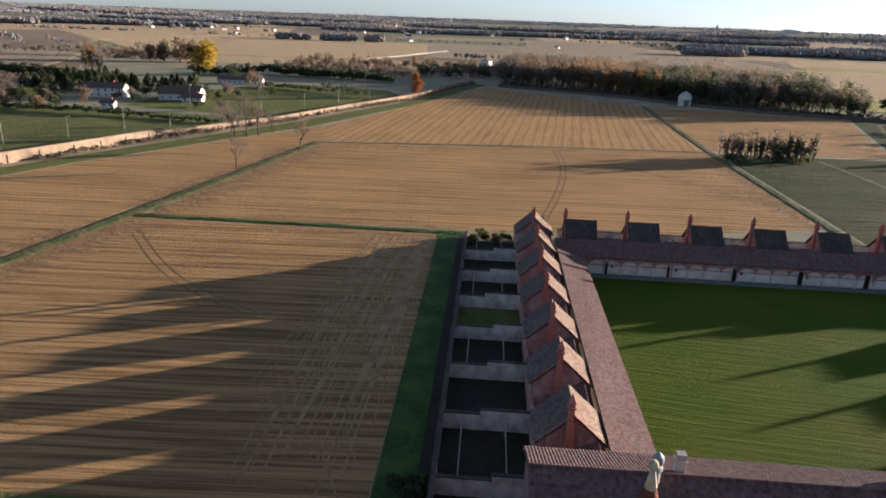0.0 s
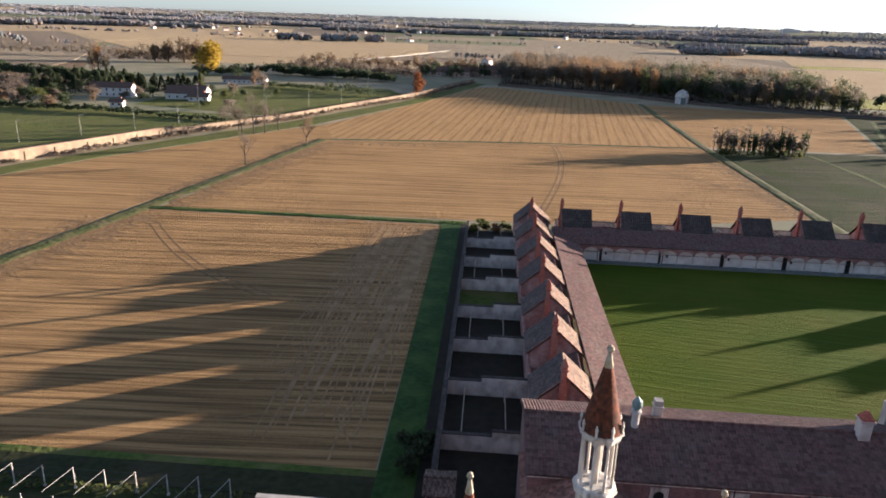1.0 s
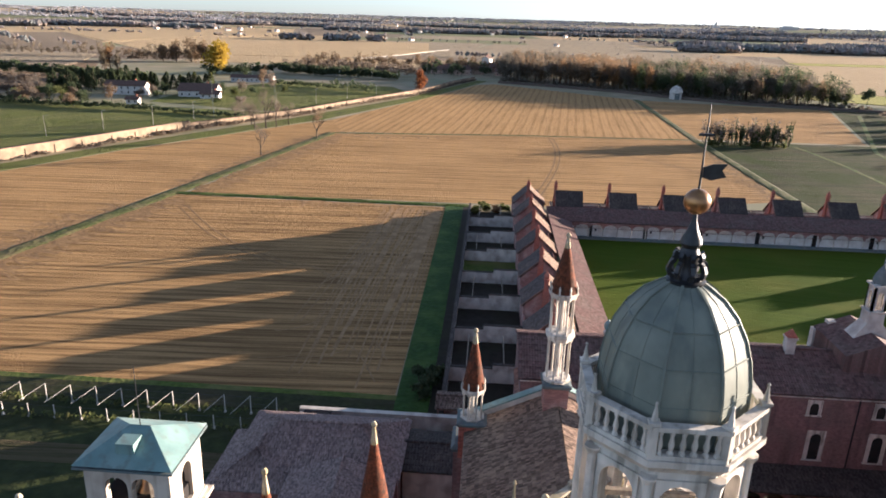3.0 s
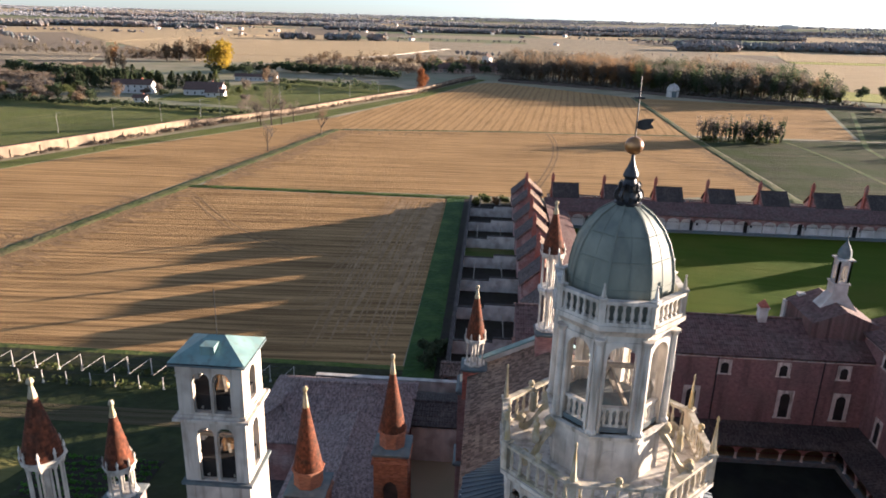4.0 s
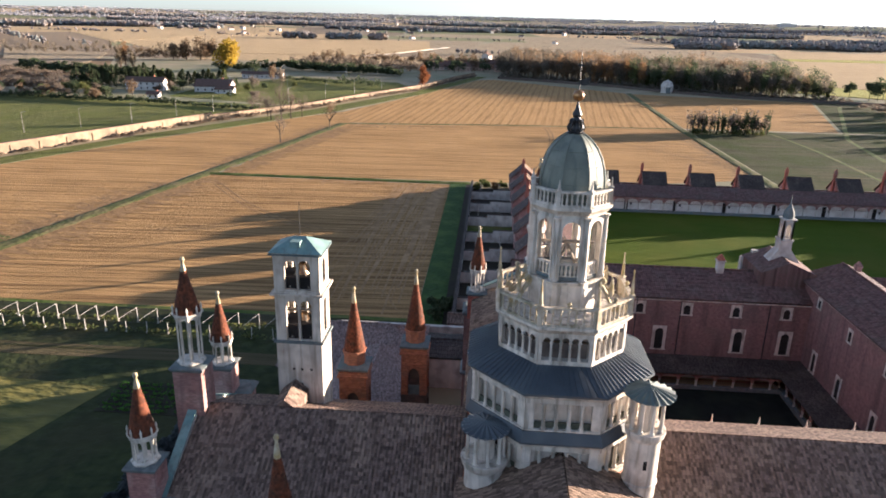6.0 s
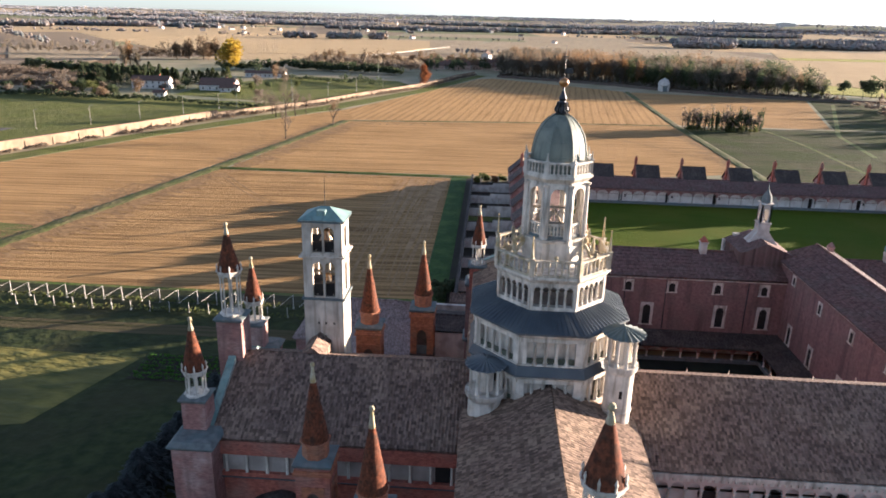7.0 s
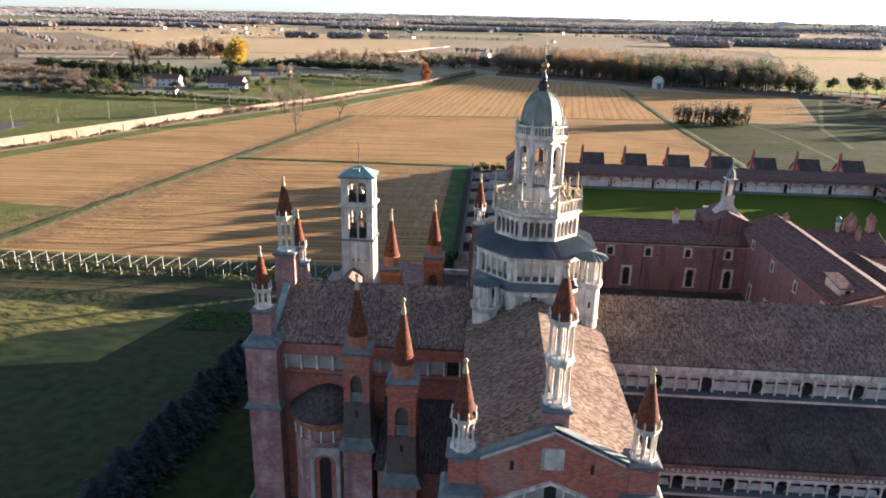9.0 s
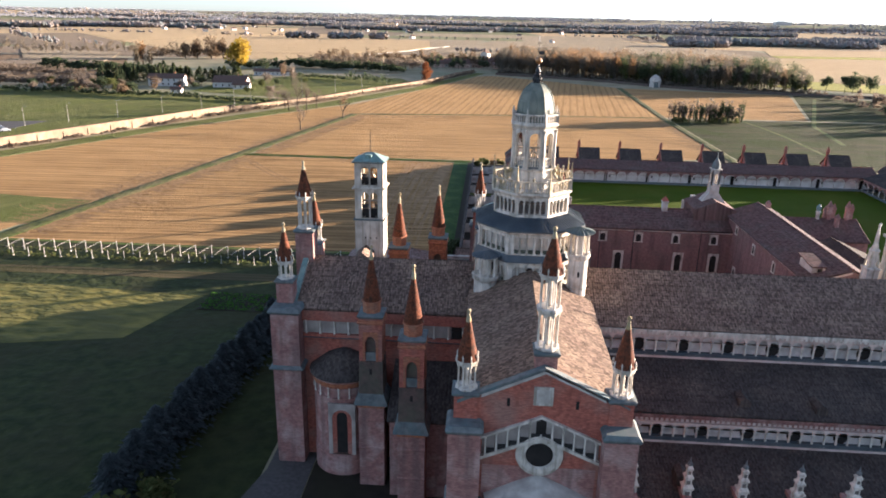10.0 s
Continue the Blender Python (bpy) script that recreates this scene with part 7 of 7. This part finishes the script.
def pole(x, y, h, lamp=True):
    p = thing("street_lamp" if lamp else "utility_pole", "slim grey street lamp beside the wall" if lamp else "tall pale utility pole", "lamp" if lamp else "pole", (x, y, 0), 60, "poles beyond the wall")
    part("pole", lambda: Shape().lathe([(0.12, 0), (0.06, h)], 6), CONCRETE if lamp else STONE, p, key="pole_%.0f" % h)
    if lamp:
        part("arm", lambda: Shape().bar((0, 0, h - 0.1), (1.6, 0, h + 0.2), 0.12).box(1.2, 2.0, -0.15, 0.15, h + 0.12, h + 0.28), STONE, p, key="lamp_arm")
    else:
        part("crossarm", lambda: Shape().bar((-0.9, 0, h - 0.8), (0.9, 0, h - 0.8), 0.14), STONE, p, key="crossarm")


for x, y in ((-223, 233), (-210, 248), (-195, 268), (-181, 290), (-168, 313), (-156, 334), (-140, 362), (-128, 388), (-112, 420), (-98, 450), (-84, 486)):
    pole(x, y, 9)
for x, y, h in ((-148, 341, 20), (-122, 366, 19), (-300, 405, 12), (-310, 440, 12), (-120, 530, 20), (-93, 520, 18), (-60, 620, 17), (12, 640, 18), (30, 660, 18)):
    pole(x, y, h, False)
PAINT = [material("car_paint_%s" % n, c, None, 3.0, rough=0.3) for n, c in (("white", (0.7, 0.7, 0.7)), ("grey", (0.12, 0.13, 0.15)), ("dark", (0.03, 0.03, 0.035)))]
for i, (x, y) in enumerate(((-221, 216), (-224.5, 219), (-228, 222), (-231.5, 225), (-226, 210))):
    c = thing("parked_car", "small parked car on the parking ground", "car", (x, y, 0.1), 35, "parked cars")
    part("body", lambda: Shape().prism([(-2.1, -0.85), (2.1, -0.85), (2.1, 0.85), (-2.1, 0.85)], 0.3, 0.85).add([(-1.5, -0.75, 0.85), (1.1, -0.75, 0.85), (1.1, 0.75, 0.85), (-1.5, 0.75, 0.85), (-1.1, -0.6, 1.45), (0.5, -0.6, 1.45), (0.5, 0.6, 1.45), (-1.1, 0.6, 1.45)], [(0, 1, 5, 4), (1, 2, 6, 5), (2, 3, 7, 6), (3, 0, 4, 7), (4, 5, 6, 7)]), PAINT[i % 3], c, key="car_body_%d" % (i % 3))
    for wx in (-1.3, 1.3):
        for wy in (-0.85, 0.85):
            part("wheel", lambda: Shape().lathe([(0.32, -0.1), (0.32, 0.1)], 12, m=pose(0, 0, 0.32, 90)), IRON, c, local=place(wx, wy), key="car_wheel")

# grove, woods and the white pavilion
r2 = random.Random(61)
s = Shape()
for i in range(44):
    x, y = 103 + 41 * r2.random(), 313 + 12 * r2.random()
    h = r2.uniform(7, 13)
    limb(s, (x, y, 0), (x + r2.uniform(-1.2, 1.2), y, h), 0.3, 0.1, 4)
    clumps(s, r2, (x, y, h * 0.5), 1.3, 1.3, h * 0.5, 60, 0.55, 0.2)
tagged(part("grove", s, L_DARK), "small dark grove of ivy-clad trunks", "grove", "", "stuff")
wood("grove_twigs", "bare twigs of a small grove", [(103 + 41 * r2.random(), 313 + 12 * r2.random(), r2.uniform(9, 15), 6) for _ in range(26)], L_TWIG, 62, 0.6, 60, "grove")
wood("grove_scrub", "green undergrowth of a small grove", [(103 + 40 * r2.random(), 311 + 4 * r2.random(), r2.uniform(1.5, 4), 4) for _ in range(26)], L_GREEN, 63, 0.5, 40, "scrub", False)


def front(x):
    """The southern edge of the wood."""
    pts = ((8, 622), (61, 592), (104, 568), (140, 534), (185, 505), (250, 486), (300, 478))
    for (x0, y0), (x1, y1) in zip(pts, pts[1:]):
        if x0 <= x <= x1:
            return y0 + (y1 - y0) * (x - x0) / (x1 - x0)
    return 478


def wood_spots(n, x0, x1, depth, h0, h1, seed):
    r = random.Random(seed)
    out = []
    for _ in range(n):
        x = r.uniform(x0, x1)
        h = r.uniform(h0, h1)
        out.append((x, front(x) + 8 + depth * r.random(), h, h * r.uniform(0.5, 0.8)))
    return out


wood("woodland", "dense bare brown woodland", wood_spots(430, 8, 250, 170, 15, 25, 71), L_WOOD, 72, 0.55, 560)
wood("woodland", "autumn woodland in brown and rust", wood_spots(170, 20, 245, 170, 17, 27, 73), L_AUTUMN, 74, 0.55, 520)
wood("woodland", "orange autumn trees in the woodland", wood_spots(34, 60, 125, 70, 18, 26, 75), L_ORANGE, 76, 0.55, 520)
wood("woodland", "dark evergreen trees in the woodland", wood_spots(120, 120, 262, 130, 16, 26, 77), L_DARK, 78, 0.6, 480)
wood("woodland", "leafy green trees at the wood's edge", wood_spots(60, 100, 262, 70, 10, 19, 79), L_GREEN, 80, 0.6, 480)
wood("wood_fringe", "low scrub along the wood's edge", [(x, front(x) + r2.uniform(-2, 8), r2.uniform(2, 6), r2.uniform(5, 9)) for x in [8 + 1.7 * i for i in range(150)]], L_WOOD, 81, 0.9, 45, "scrub", False)
wood("roadside_trees", "dark rounded evergreen trees by a field", [(280 + 9 * i + r2.uniform(-2, 2), 520 + r2.uniform(-6, 8), r2.uniform(14, 19), r2.uniform(12, 16)) for i in range(5)], L_DARK, 82, 0.8, 600, "trees")
wood("roadside_trees", "mixed dark trees beside a shaded field", [(248 + 95 * r2.random(), 300 + 90 * r2.random(), r2.uniform(7, 15), r2.uniform(7, 12)) for i in range(46)], L_DARK, 83, 0.6, 300, "trees")
wood("roadside_trees", "green and brown trees beside a shaded field", [(252 + 100 * r2.random(), 330 + 140 * r2.random(), r2.uniform(7, 14), r2.uniform(7, 12)) for i in range(46)], L_TWIG, 84, 0.6, 280, "trees")
wood("wood_fringe", "low scrub under roadside trees", [(250 + 95 * r2.random(), 296 + 170 * r2.random(), r2.uniform(2, 6), r2.uniform(6, 11)) for i in range(110)], L_TWIG, 85, 0.8, 60, "scrub", False)
pav = thing("garden_pavilion", "white domed garden pavilion at the wood's edge", "pavilion", (139.5, 528, 0))
part("drum", Shape().lathe([(4.6, 0), (4.6, 4.6), (5.0, 4.8), (5.0, 5.1)], 16), PLASTER, pav)
part("roof", Shape().lathe([(4.9, 5.1), (4.4, 7.0), (3.1, 8.8), (1.1, 9.8), (0.3, 10.1), (0.1, 11)], 16), PLASTER, pav)
part("doorway", Shape().arch(3.4, 4.6, 2.6, 2.6, 0.2, m=pose(0, -4.75, 0)).box(-1.3, 1.3, -4.65, -4.6, 0, 3.6), STONE, pav)
bw = thing("boundary_wall", "low grey brick wall along the wood", "wall", (150, 530, 0), 0, "", "structure")
WOOD_WALL = [(-145, 84), (-89, 57), (-46, 33), (-10, -1), (35, -29), (100, -48), (180, -58)]
for a, b in zip(WOOD_WALL, WOOD_WALL[1:]):
    part("run", Shape().bar((*a, 1.0), (*b, 1.0), 2.0), BRICK_SOOTY, bw)

# far plain: fields, woods, hedgerows, scattered houses
FAR = [field_material("far_straw", (0.40, 0.30, 0.175), (0.32, 0.24, 0.14), 5, 20, 0.5, tufts=0.6), field_material("far_tan", (0.29, 0.235, 0.16), (0.22, 0.18, 0.125), 80, 20, 0.5, tufts=0.6),
       field_material("far_green", (0.19, 0.19, 0.105), (0.15, 0.155, 0.085), 10, 20, 0.5), field_material("far_brown", (0.22, 0.175, 0.125), (0.17, 0.135, 0.10), 30, 20, 0.5, tufts=0.6)]


def far_flat(name, poly, lift, mat, label):
    """A thin sheet that follows the rise of the plain."""
    n = len(poly)
    c = (sum(x for x, y in poly) / n, sum(y for x, y in poly) / n)
    ring = [poly[i] for i in range(n)]
    mid = [((ring[i][0] + ring[(i + 1) % n][0]) / 2, (ring[i][1] + ring[(i + 1) % n][1]) / 2) for i in range(n)]
    loop = [q for i in range(n) for q in (ring[i], mid[i])]
    v = [(x, y, far_rise(x, y) + lift) for x, y in [c] + loop] + [(x, y, far_rise(x, y) - 1.0) for x, y in loop]
    m = len(loop)
    f = [(0, 1 + i, 1 + (i + 1) % m) for i in range(m)] + [(1 + m + i, 1 + m + (i + 1) % m, 1 + (i + 1) % m, 1 + i) for i in range(m)]
    return structure(name, Shape().add(v, f), mat, label, "field")


FAR.append(field_material("far_yellow_crop", (0.34, 0.32, 0.10), (0.27, 0.26, 0.09), 70, 20, 0.5, tufts=0.6))
WIDE = [([(-415, 859), (-302, 896), (-232, 892), (-146, 969), (-109, 1174), (-139, 1510), (-214, 1521), (-500, 1745), (-598, 1485), (-633, 1129)], 0, "wide pale stubble"),
        ([(-641, 1137), (-606, 1492), (-508, 1752), (-678, 2420), (-1230, 2540), (-1198, 1819), (-830, 1380)], 0, "wide pale stubble"),
        ([(-100, 990), (130, 1000), (430, 1010), (430, 1460), (160, 1500), (94, 1560), (-95, 1180)], 1, "tan fallow"),
        ([(-1100, 1240), (-930, 1500), (-835, 1375), (-640, 1122), (-480, 835), (-660, 890), (-700, 935)], 3, "dull brown"),
        ([(-660, 884), (-484, 826), (-425, 690), (-520, 680)], 1, "tan fallow"), ([(-524, 672), (-424, 682), (-405, 610), (-500, 590)], 3, "brown ploughed"),
        ([(465, 1156), (1000, 1240), (1000, 1520), (541, 1400)], 0, "wide pale stubble"), ([(455, 1090), (1000, 1150), (1000, 1232), (463, 1150)], 4, "yellow-green"),
        ([(300, 640), (345, 600), (470, 700), (1000, 1000), (1000, 1142), (453, 1084), (400, 960)], 0, "wide pale stubble"), ([(250, 560), (325, 515), (480, 655), (345, 596), (298, 634)], 4, "bright green")]
for k, (poly, i, nm) in enumerate(WIDE):
    far_flat("far_field_%d" % (k + 1), poly, 0.45, FAR[i], nm + " field far off")
r2 = random.Random(97)
y = 760.0
k = len(WIDE) + 1
hedges = []
while y < 4450:
    d = 90 + y * 0.12 * r2.uniform(0.6, 1.4)
    x = -y * 0.95
    while x < y * 0.95:
        w = (150 + y * 0.13) * r2.uniform(0.6, 1.7)
        sk = r2.uniform(-0.15, 0.15) * d
        i = r2.choices((0, 1, 2, 3), (3, 4, 2, 3))[0]
        if math.hypot(x + w / 2, y + d) < 4600:
            far_flat("far_field_%d" % k, [(x + 4, y), (x + w - 4, y + sk * 0.3), (x + w - 4 + sk, y + d - 5), (x + 4 + sk, y + d - 5)], 0.1 + 0.02 * (k % 5), FAR[i], ("pale stubble", "tan fallow", "green winter crop", "brown ploughed")[i] + " field far off")
        if r2.random() < 0.4 and y > 1600:
            hedges.append((x, x + w, y))
        x += w
        k += 1
    y += d
# The haze over the far woods is greyed and paled into these colours.
L_FAR = foliage_material("hazed_bare_woods", [(0.205, 0.18, 0.172), (0.23, 0.20, 0.186), (0.18, 0.163, 0.16)], 0.1)
L_FAR2 = foliage_material("hazed_autumn_woods", [(0.25, 0.192, 0.15), (0.225, 0.184, 0.15), (0.20, 0.173, 0.15)], 0.1)
L_FAR3 = foliage_material("hazed_evergreen_woods", [(0.145, 0.155, 0.155), (0.165, 0.175, 0.166), (0.185, 0.19, 0.18)], 0.1)


def far_tree(s, r, x, y, h, w, n=4):
    """One far crown: a few uneven faceted clumps standing on the plain."""
    z = far_rise(x, y)
    for i in range(n):
        px, py, pz = x + r.uniform(-0.3, 0.3) * w, y + r.uniform(-0.3, 0.3) * w, z + h * (0.3 + 0.45 * (i + r.random()) / n)
        k, q = 0.4 * min(w, h) * r.uniform(0.7, 1.25), r.uniform(0, 1.57)
        ring = [(px + math.cos(q + 1.257 * j) * k * r.uniform(0.75, 1.2), py + math.sin(q + 1.257 * j) * k * r.uniform(0.75, 1.2), pz + k * r.uniform(-0.3, 0.3)) for j in range(5)]
        s.add(ring + [(px, py, pz + k * r.uniform(0.8, 1.2)), (px, py, pz - k)], [(j, (j + 1) % 5, 5) for j in range(5)] + [((j + 1) % 5, j, 6) for j in range(5)])


# woods: middle, half length across, half depth, number of trees
WOODS = [(-1190, 2080, 190, 60, 420), (-1000, 2150, 160, 50, 300), (-1290, 1850, 90, 40, 160), (-1200, 2750, 330, 80, 520), (-700, 2850, 260, 70, 420), (-380, 2500, 220, 60, 420), (-150, 2480, 170, 50, 340), (60, 2560, 150, 40, 240),
         (330, 2620, 190, 50, 260), (520, 1800, 80, 40, 150), (600, 1640, 90, 45, 220), (730, 1660, 100, 40, 240), (800, 1600, 60, 30, 120), (1020, 2010, 130, 60, 260), (700, 2760, 180, 60, 260), (900, 2640, 200, 60, 280),
         (560, 3150, 260, 60, 260), (-1750, 3300, 420, 90, 460), (-900, 3500, 380, 80, 380), (0, 3300, 420, 80, 380), (1300, 3300, 400, 80, 380), (-420, 1480, 34, 12, 30), (-330, 1500, 40, 10, 34), (-250, 1510, 20, 8, 20), (440, 1500, 60, 30, 160), (760, 1740, 90, 50, 220)]
# bare rows along lanes and ditches: ends, number, height
ROWS_OF_TREES = [((-980, 1330), (-650, 960), 40, 13), ((-700, 1100), (-560, 930), 14, 9), ((-640, 1490), (-150, 1512), 12, 7), ((90, 1200), (430, 1240), 14, 6), ((-230, 1640), (120, 1620), 26, 8), ((-60, 1020), (140, 1040), 40, 9)]
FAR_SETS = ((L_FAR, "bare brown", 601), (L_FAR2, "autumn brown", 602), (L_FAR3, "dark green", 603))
for n, (leaf, nm, seed) in enumerate(FAR_SETS):
    r3 = random.Random(seed)
    s = Shape()
    for j, hd in enumerate(hedges):
        if j % 3 == n:
            a = r3.random() * 0.35
            b = min(1.2, a + r3.uniform(0.3, 1.0))
            x0, x1, y0 = hd
            far = 1.0 + hd[2] / 2500
            low = r3.choice((0.35, 0.5, 0.9))
            for q in range(int((x1 - x0) * (b - a) / (6.0 * far))):
                u = r3.uniform(a, b)
                x, y = x0 + (x1 - x0) * u, y0 + r3.uniform(-5, 5)
                if math.hypot(x, y) < 4600:
                    far_tree(s, r3, x, y, r3.uniform(4, 9) * low, r3.uniform(5, 9) * far)
    for j, (cx, cy, hx, hy, count) in enumerate(WOODS):
        for q in range(int(count * (0.8 if (j + n) % 3 == 0 else 0.35))):
            a, q2 = r3.uniform(0, 6.28), math.sqrt(r3.random())
            far_tree(s, r3, cx + hx * q2 * math.cos(a), cy + hy * q2 * math.sin(a), r3.uniform(10, 18), r3.uniform(9, 16))
    for (x0, y0), (x1, y1), count, h in ROWS_OF_TREES:
        for q in range(count // 3):
            u = r3.random()
            far_tree(s, r3, x0 + (x1 - x0) * u, y0 + (y1 - y0) * u, h * r3.uniform(0.7, 1.2), h * 0.5)
    for q in range(16):
        yy = 1750 * 2.45 ** r3.random()
        xx = r3.uniform(-0.75, 0.75) * yy
        for _ in range(r3.randint(2, 9)):
            x, y = xx + r3.gauss(0, 18 + yy * 0.012), yy + r3.gauss(0, 6)
            if math.hypot(x, y) < 4600:
                far_tree(s, r3, x, y, r3.uniform(6, 13), r3.uniform(7, 13))
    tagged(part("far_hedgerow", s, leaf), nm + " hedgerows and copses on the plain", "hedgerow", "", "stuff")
# belts before the horizon; their blue-grey base colours carry the haze
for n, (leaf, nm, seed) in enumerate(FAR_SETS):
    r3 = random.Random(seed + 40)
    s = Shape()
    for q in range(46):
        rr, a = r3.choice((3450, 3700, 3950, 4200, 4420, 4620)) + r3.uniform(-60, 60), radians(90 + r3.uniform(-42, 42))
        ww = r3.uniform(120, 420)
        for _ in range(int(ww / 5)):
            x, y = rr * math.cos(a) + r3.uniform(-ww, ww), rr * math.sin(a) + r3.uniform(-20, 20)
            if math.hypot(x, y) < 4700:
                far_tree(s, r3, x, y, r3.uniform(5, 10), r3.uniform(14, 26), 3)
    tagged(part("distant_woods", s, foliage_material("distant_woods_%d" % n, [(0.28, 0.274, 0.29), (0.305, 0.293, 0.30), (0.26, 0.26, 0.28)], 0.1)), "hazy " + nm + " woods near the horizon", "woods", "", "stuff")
DIM_WALL = material("weathered_house_render", (0.60, 0.56, 0.51), (0.48, 0.43, 0.39), 0.3)
for i in range(70):
    yy = r2.uniform(1500, 4300)
    xx = r2.uniform(-0.62, 0.1 if i % 3 else 0.6) * yy
    t = thing("far_house", "pale house far off on the plain", "house", (xx, yy, far_rise(xx, yy) - 0.5), r2.uniform(0, 90))
    w, d, h = r2.uniform(9, 16), r2.uniform(7, 11), r2.uniform(4, 8)
    part("wall", gable_wall_x(Shape(), -w / 2, w / 2, -d / 2, d / 2, 0, h, h + 2.6), DIM_WALL, t)
    part("roof", Shape().slab((-w / 2, -d / 2 - 1, h), (w / 2, -d / 2 - 1, h), (w / 2, 0, h + 3.2), (-w / 2, 0, h + 3.2), 0.3).slab((-w / 2, 0, h + 3.2), (w / 2, 0, h + 3.2), (w / 2, d / 2 + 1, h), (-w / 2, d / 2 + 1, h), 0.3), FAR_TILE, t)
sil = thing("grain_silo", "grey block of silos on the horizon", "silo", (1590, 4080, far_rise(1590, 4080) - 1))
part("block", Shape().box(-45, 45, -20, 20, 0, 18).box(-30, 15, -15, 15, 18, 22), DIM_WALL, sil)
cath = thing("far_dome", "domed church on the horizon", "church", (1245, 4230, far_rise(1245, 4230) - 1))
part("hall", Shape().box(-16, 16, -12, 12, 0, 14), DIM_WALL, cath)
part("dome", Shape().lathe([(8, 14), (8, 20), (6, 26), (2, 30), (0.6, 36)], 12), DIM_WALL, cath)


# wheel tracks and swaths left by the harvest
def track(s, pts, w):
    """A narrow strip along points, lying on the field."""
    pts = [Vector((x, y, 0.0)) for x, y in pts]
    v, f = [], []
    for i, p in enumerate(pts):
        d = (pts[min(i + 1, len(pts) - 1)] - pts[max(i - 1, 0)]).normalized()
        o = Vector((d.y, -d.x, 0)) * w / 2
        v += [p - o + Vector((0, 0, 0.045)), p + Vector((0, 0, 0.07)), p + o + Vector((0, 0, 0.045))]
    for i in range(len(pts) - 1):
        f += [(3 * i, 3 * i + 3, 3 * i + 4, 3 * i + 1), (3 * i + 1, 3 * i + 4, 3 * i + 5, 3 * i + 2)]
    s.add(v, f)


PALE_SWATH = material("pale_straw_swath", (0.31, 0.20, 0.10), (0.20, 0.122, 0.058), 0.35)
DARK_RUT = material("dark_wheel_rut", (0.145, 0.088, 0.042), (0.21, 0.13, 0.06), 0.5)
r4 = random.Random(811)
s = Shape()
for i in range(58):
    x1 = -13.6 - 15 * r4.random() ** 1.5
    x0 = x1 - 0.4 - 6.0 * r4.random() ** 2.2
    y1 = 177 - 6 * r4.random()
    y0 = max(68, y1 - r4.uniform(20, 105))
    bow = r4.uniform(-2.0, 1.2)
    pts = [(x0 + (x1 - x0) * u + bow * math.sin(3.1 * u), y0 + (y1 - y0) * u) for u in [k / 14 for k in range(15)]]
    if max(p[0] for p in pts) > -12.9:
        continue
    track(s, pts, r4.uniform(0.2, 0.42))
    if r4.random() < 0.5:
        track(s, [(x - 1.7, y) for x, y in pts], r4.uniform(0.15, 0.3))
for i in range(26):
    x = r4.uniform(-34, -15)
    y = r4.uniform(70, 165)
    track(s, [(x - 9 * u, y + (3.5 + 5 * (i % 3)) * math.sin(1.6 * u) * (1 if i % 2 else -1)) for u in [k / 12 for k in range(13)]], r4.uniform(0.15, 0.3))
tagged(part("straw_swaths", s, PALE_SWATH), "pale straw swaths crossing the stubble", "straw", "", "stuff")
s = Shape()
for off in (0, 1.9):
    track(s, [(-90 + 45 * u + off, 166 - 45 * u - 6 * math.sin(3.1 * u) + off * 0.6) for u in [k / 30 for k in range(31)]], 0.5)
    track(s, [(15 + off + 14 * math.sin(1.9 * u), 196 + 122 * u) for u in [k / 30 for k in range(31)]], 0.6)
    track(s, [(45 + off + 52 * u, 290 - 70 * u + 8 * math.sin(3 * u)) for u in [k / 30 for k in range(31)]], 0.5)


def headland(a, b, n, reach, seed):
    """Turning loops of the harvester along a field's edge."""
    r = random.Random(seed)
    a, b = Vector(a), Vector(b)
    d = (b - a).normalized()
    side = Vector((d.y, -d.x))
    for i in range(n):
        c = a.lerp(b, (i + r.random() * 0.6) / n) + side * r.uniform(3, reach * 0.5)
        rad, sweep, st = r.uniform(1.8, reach * 0.45), r.uniform(2.2, 4.2), r.uniform(-1, 1)
        ang = math.atan2(side.y, side.x) + math.pi
        pts = [(c.x + side.x * r.uniform(6, reach), c.y + side.y * r.uniform(6, reach))]
        arc = []
        for k in range(15):
            q = -sweep / 2 + st * 0.4 + sweep * k / 14
            p = c - side * rad * 1.25 * math.cos(q) + d * rad * 1.1 * math.sin(q)
            arc.append((p.x, p.y))
        track(s, arc, r.uniform(0.45, 0.85))
        if r.random() < 0.5:
            track(s, [(px + 1.9 * side.x, py + 1.9 * side.y) for px, py in arc], r.uniform(0.3, 0.6))


headland((-118, 76), (-97.5, 176), 46, 16, 821)
headland((-93, 186), (-75, 302), 40, 17, 822)
headland((-74, 300), (-10, 312), 10, 9, 823)
headland((-80, 296), (-100, 190), 22, 14, 824)
headland((-104, 160), (-121, 80), 26, 18, 825)
headland((98, 300), (99, 200), 26, 14, 826)
tagged(part("wheel_ruts", s, DARK_RUT), "dark curved wheel ruts in the stubble", "tracks", "", "stuff")
s = Shape()
headland((-118, 76), (-97.5, 176), 60, 20, 831)
headland((-93, 186), (-75, 302), 46, 20, 832)
headland((-80, 296), (-100, 190), 30, 16, 834)
headland((-104, 160), (-121, 80), 36, 24, 835)
headland((-60, 178), (-14, 178), 12, 9, 836)
tagged(part("straw_loops", s, material("turned_straw", (0.30, 0.185, 0.082), (0.19, 0.112, 0.05), 0.4)), "pale curved swaths of turned straw", "tracks", "", "stuff")
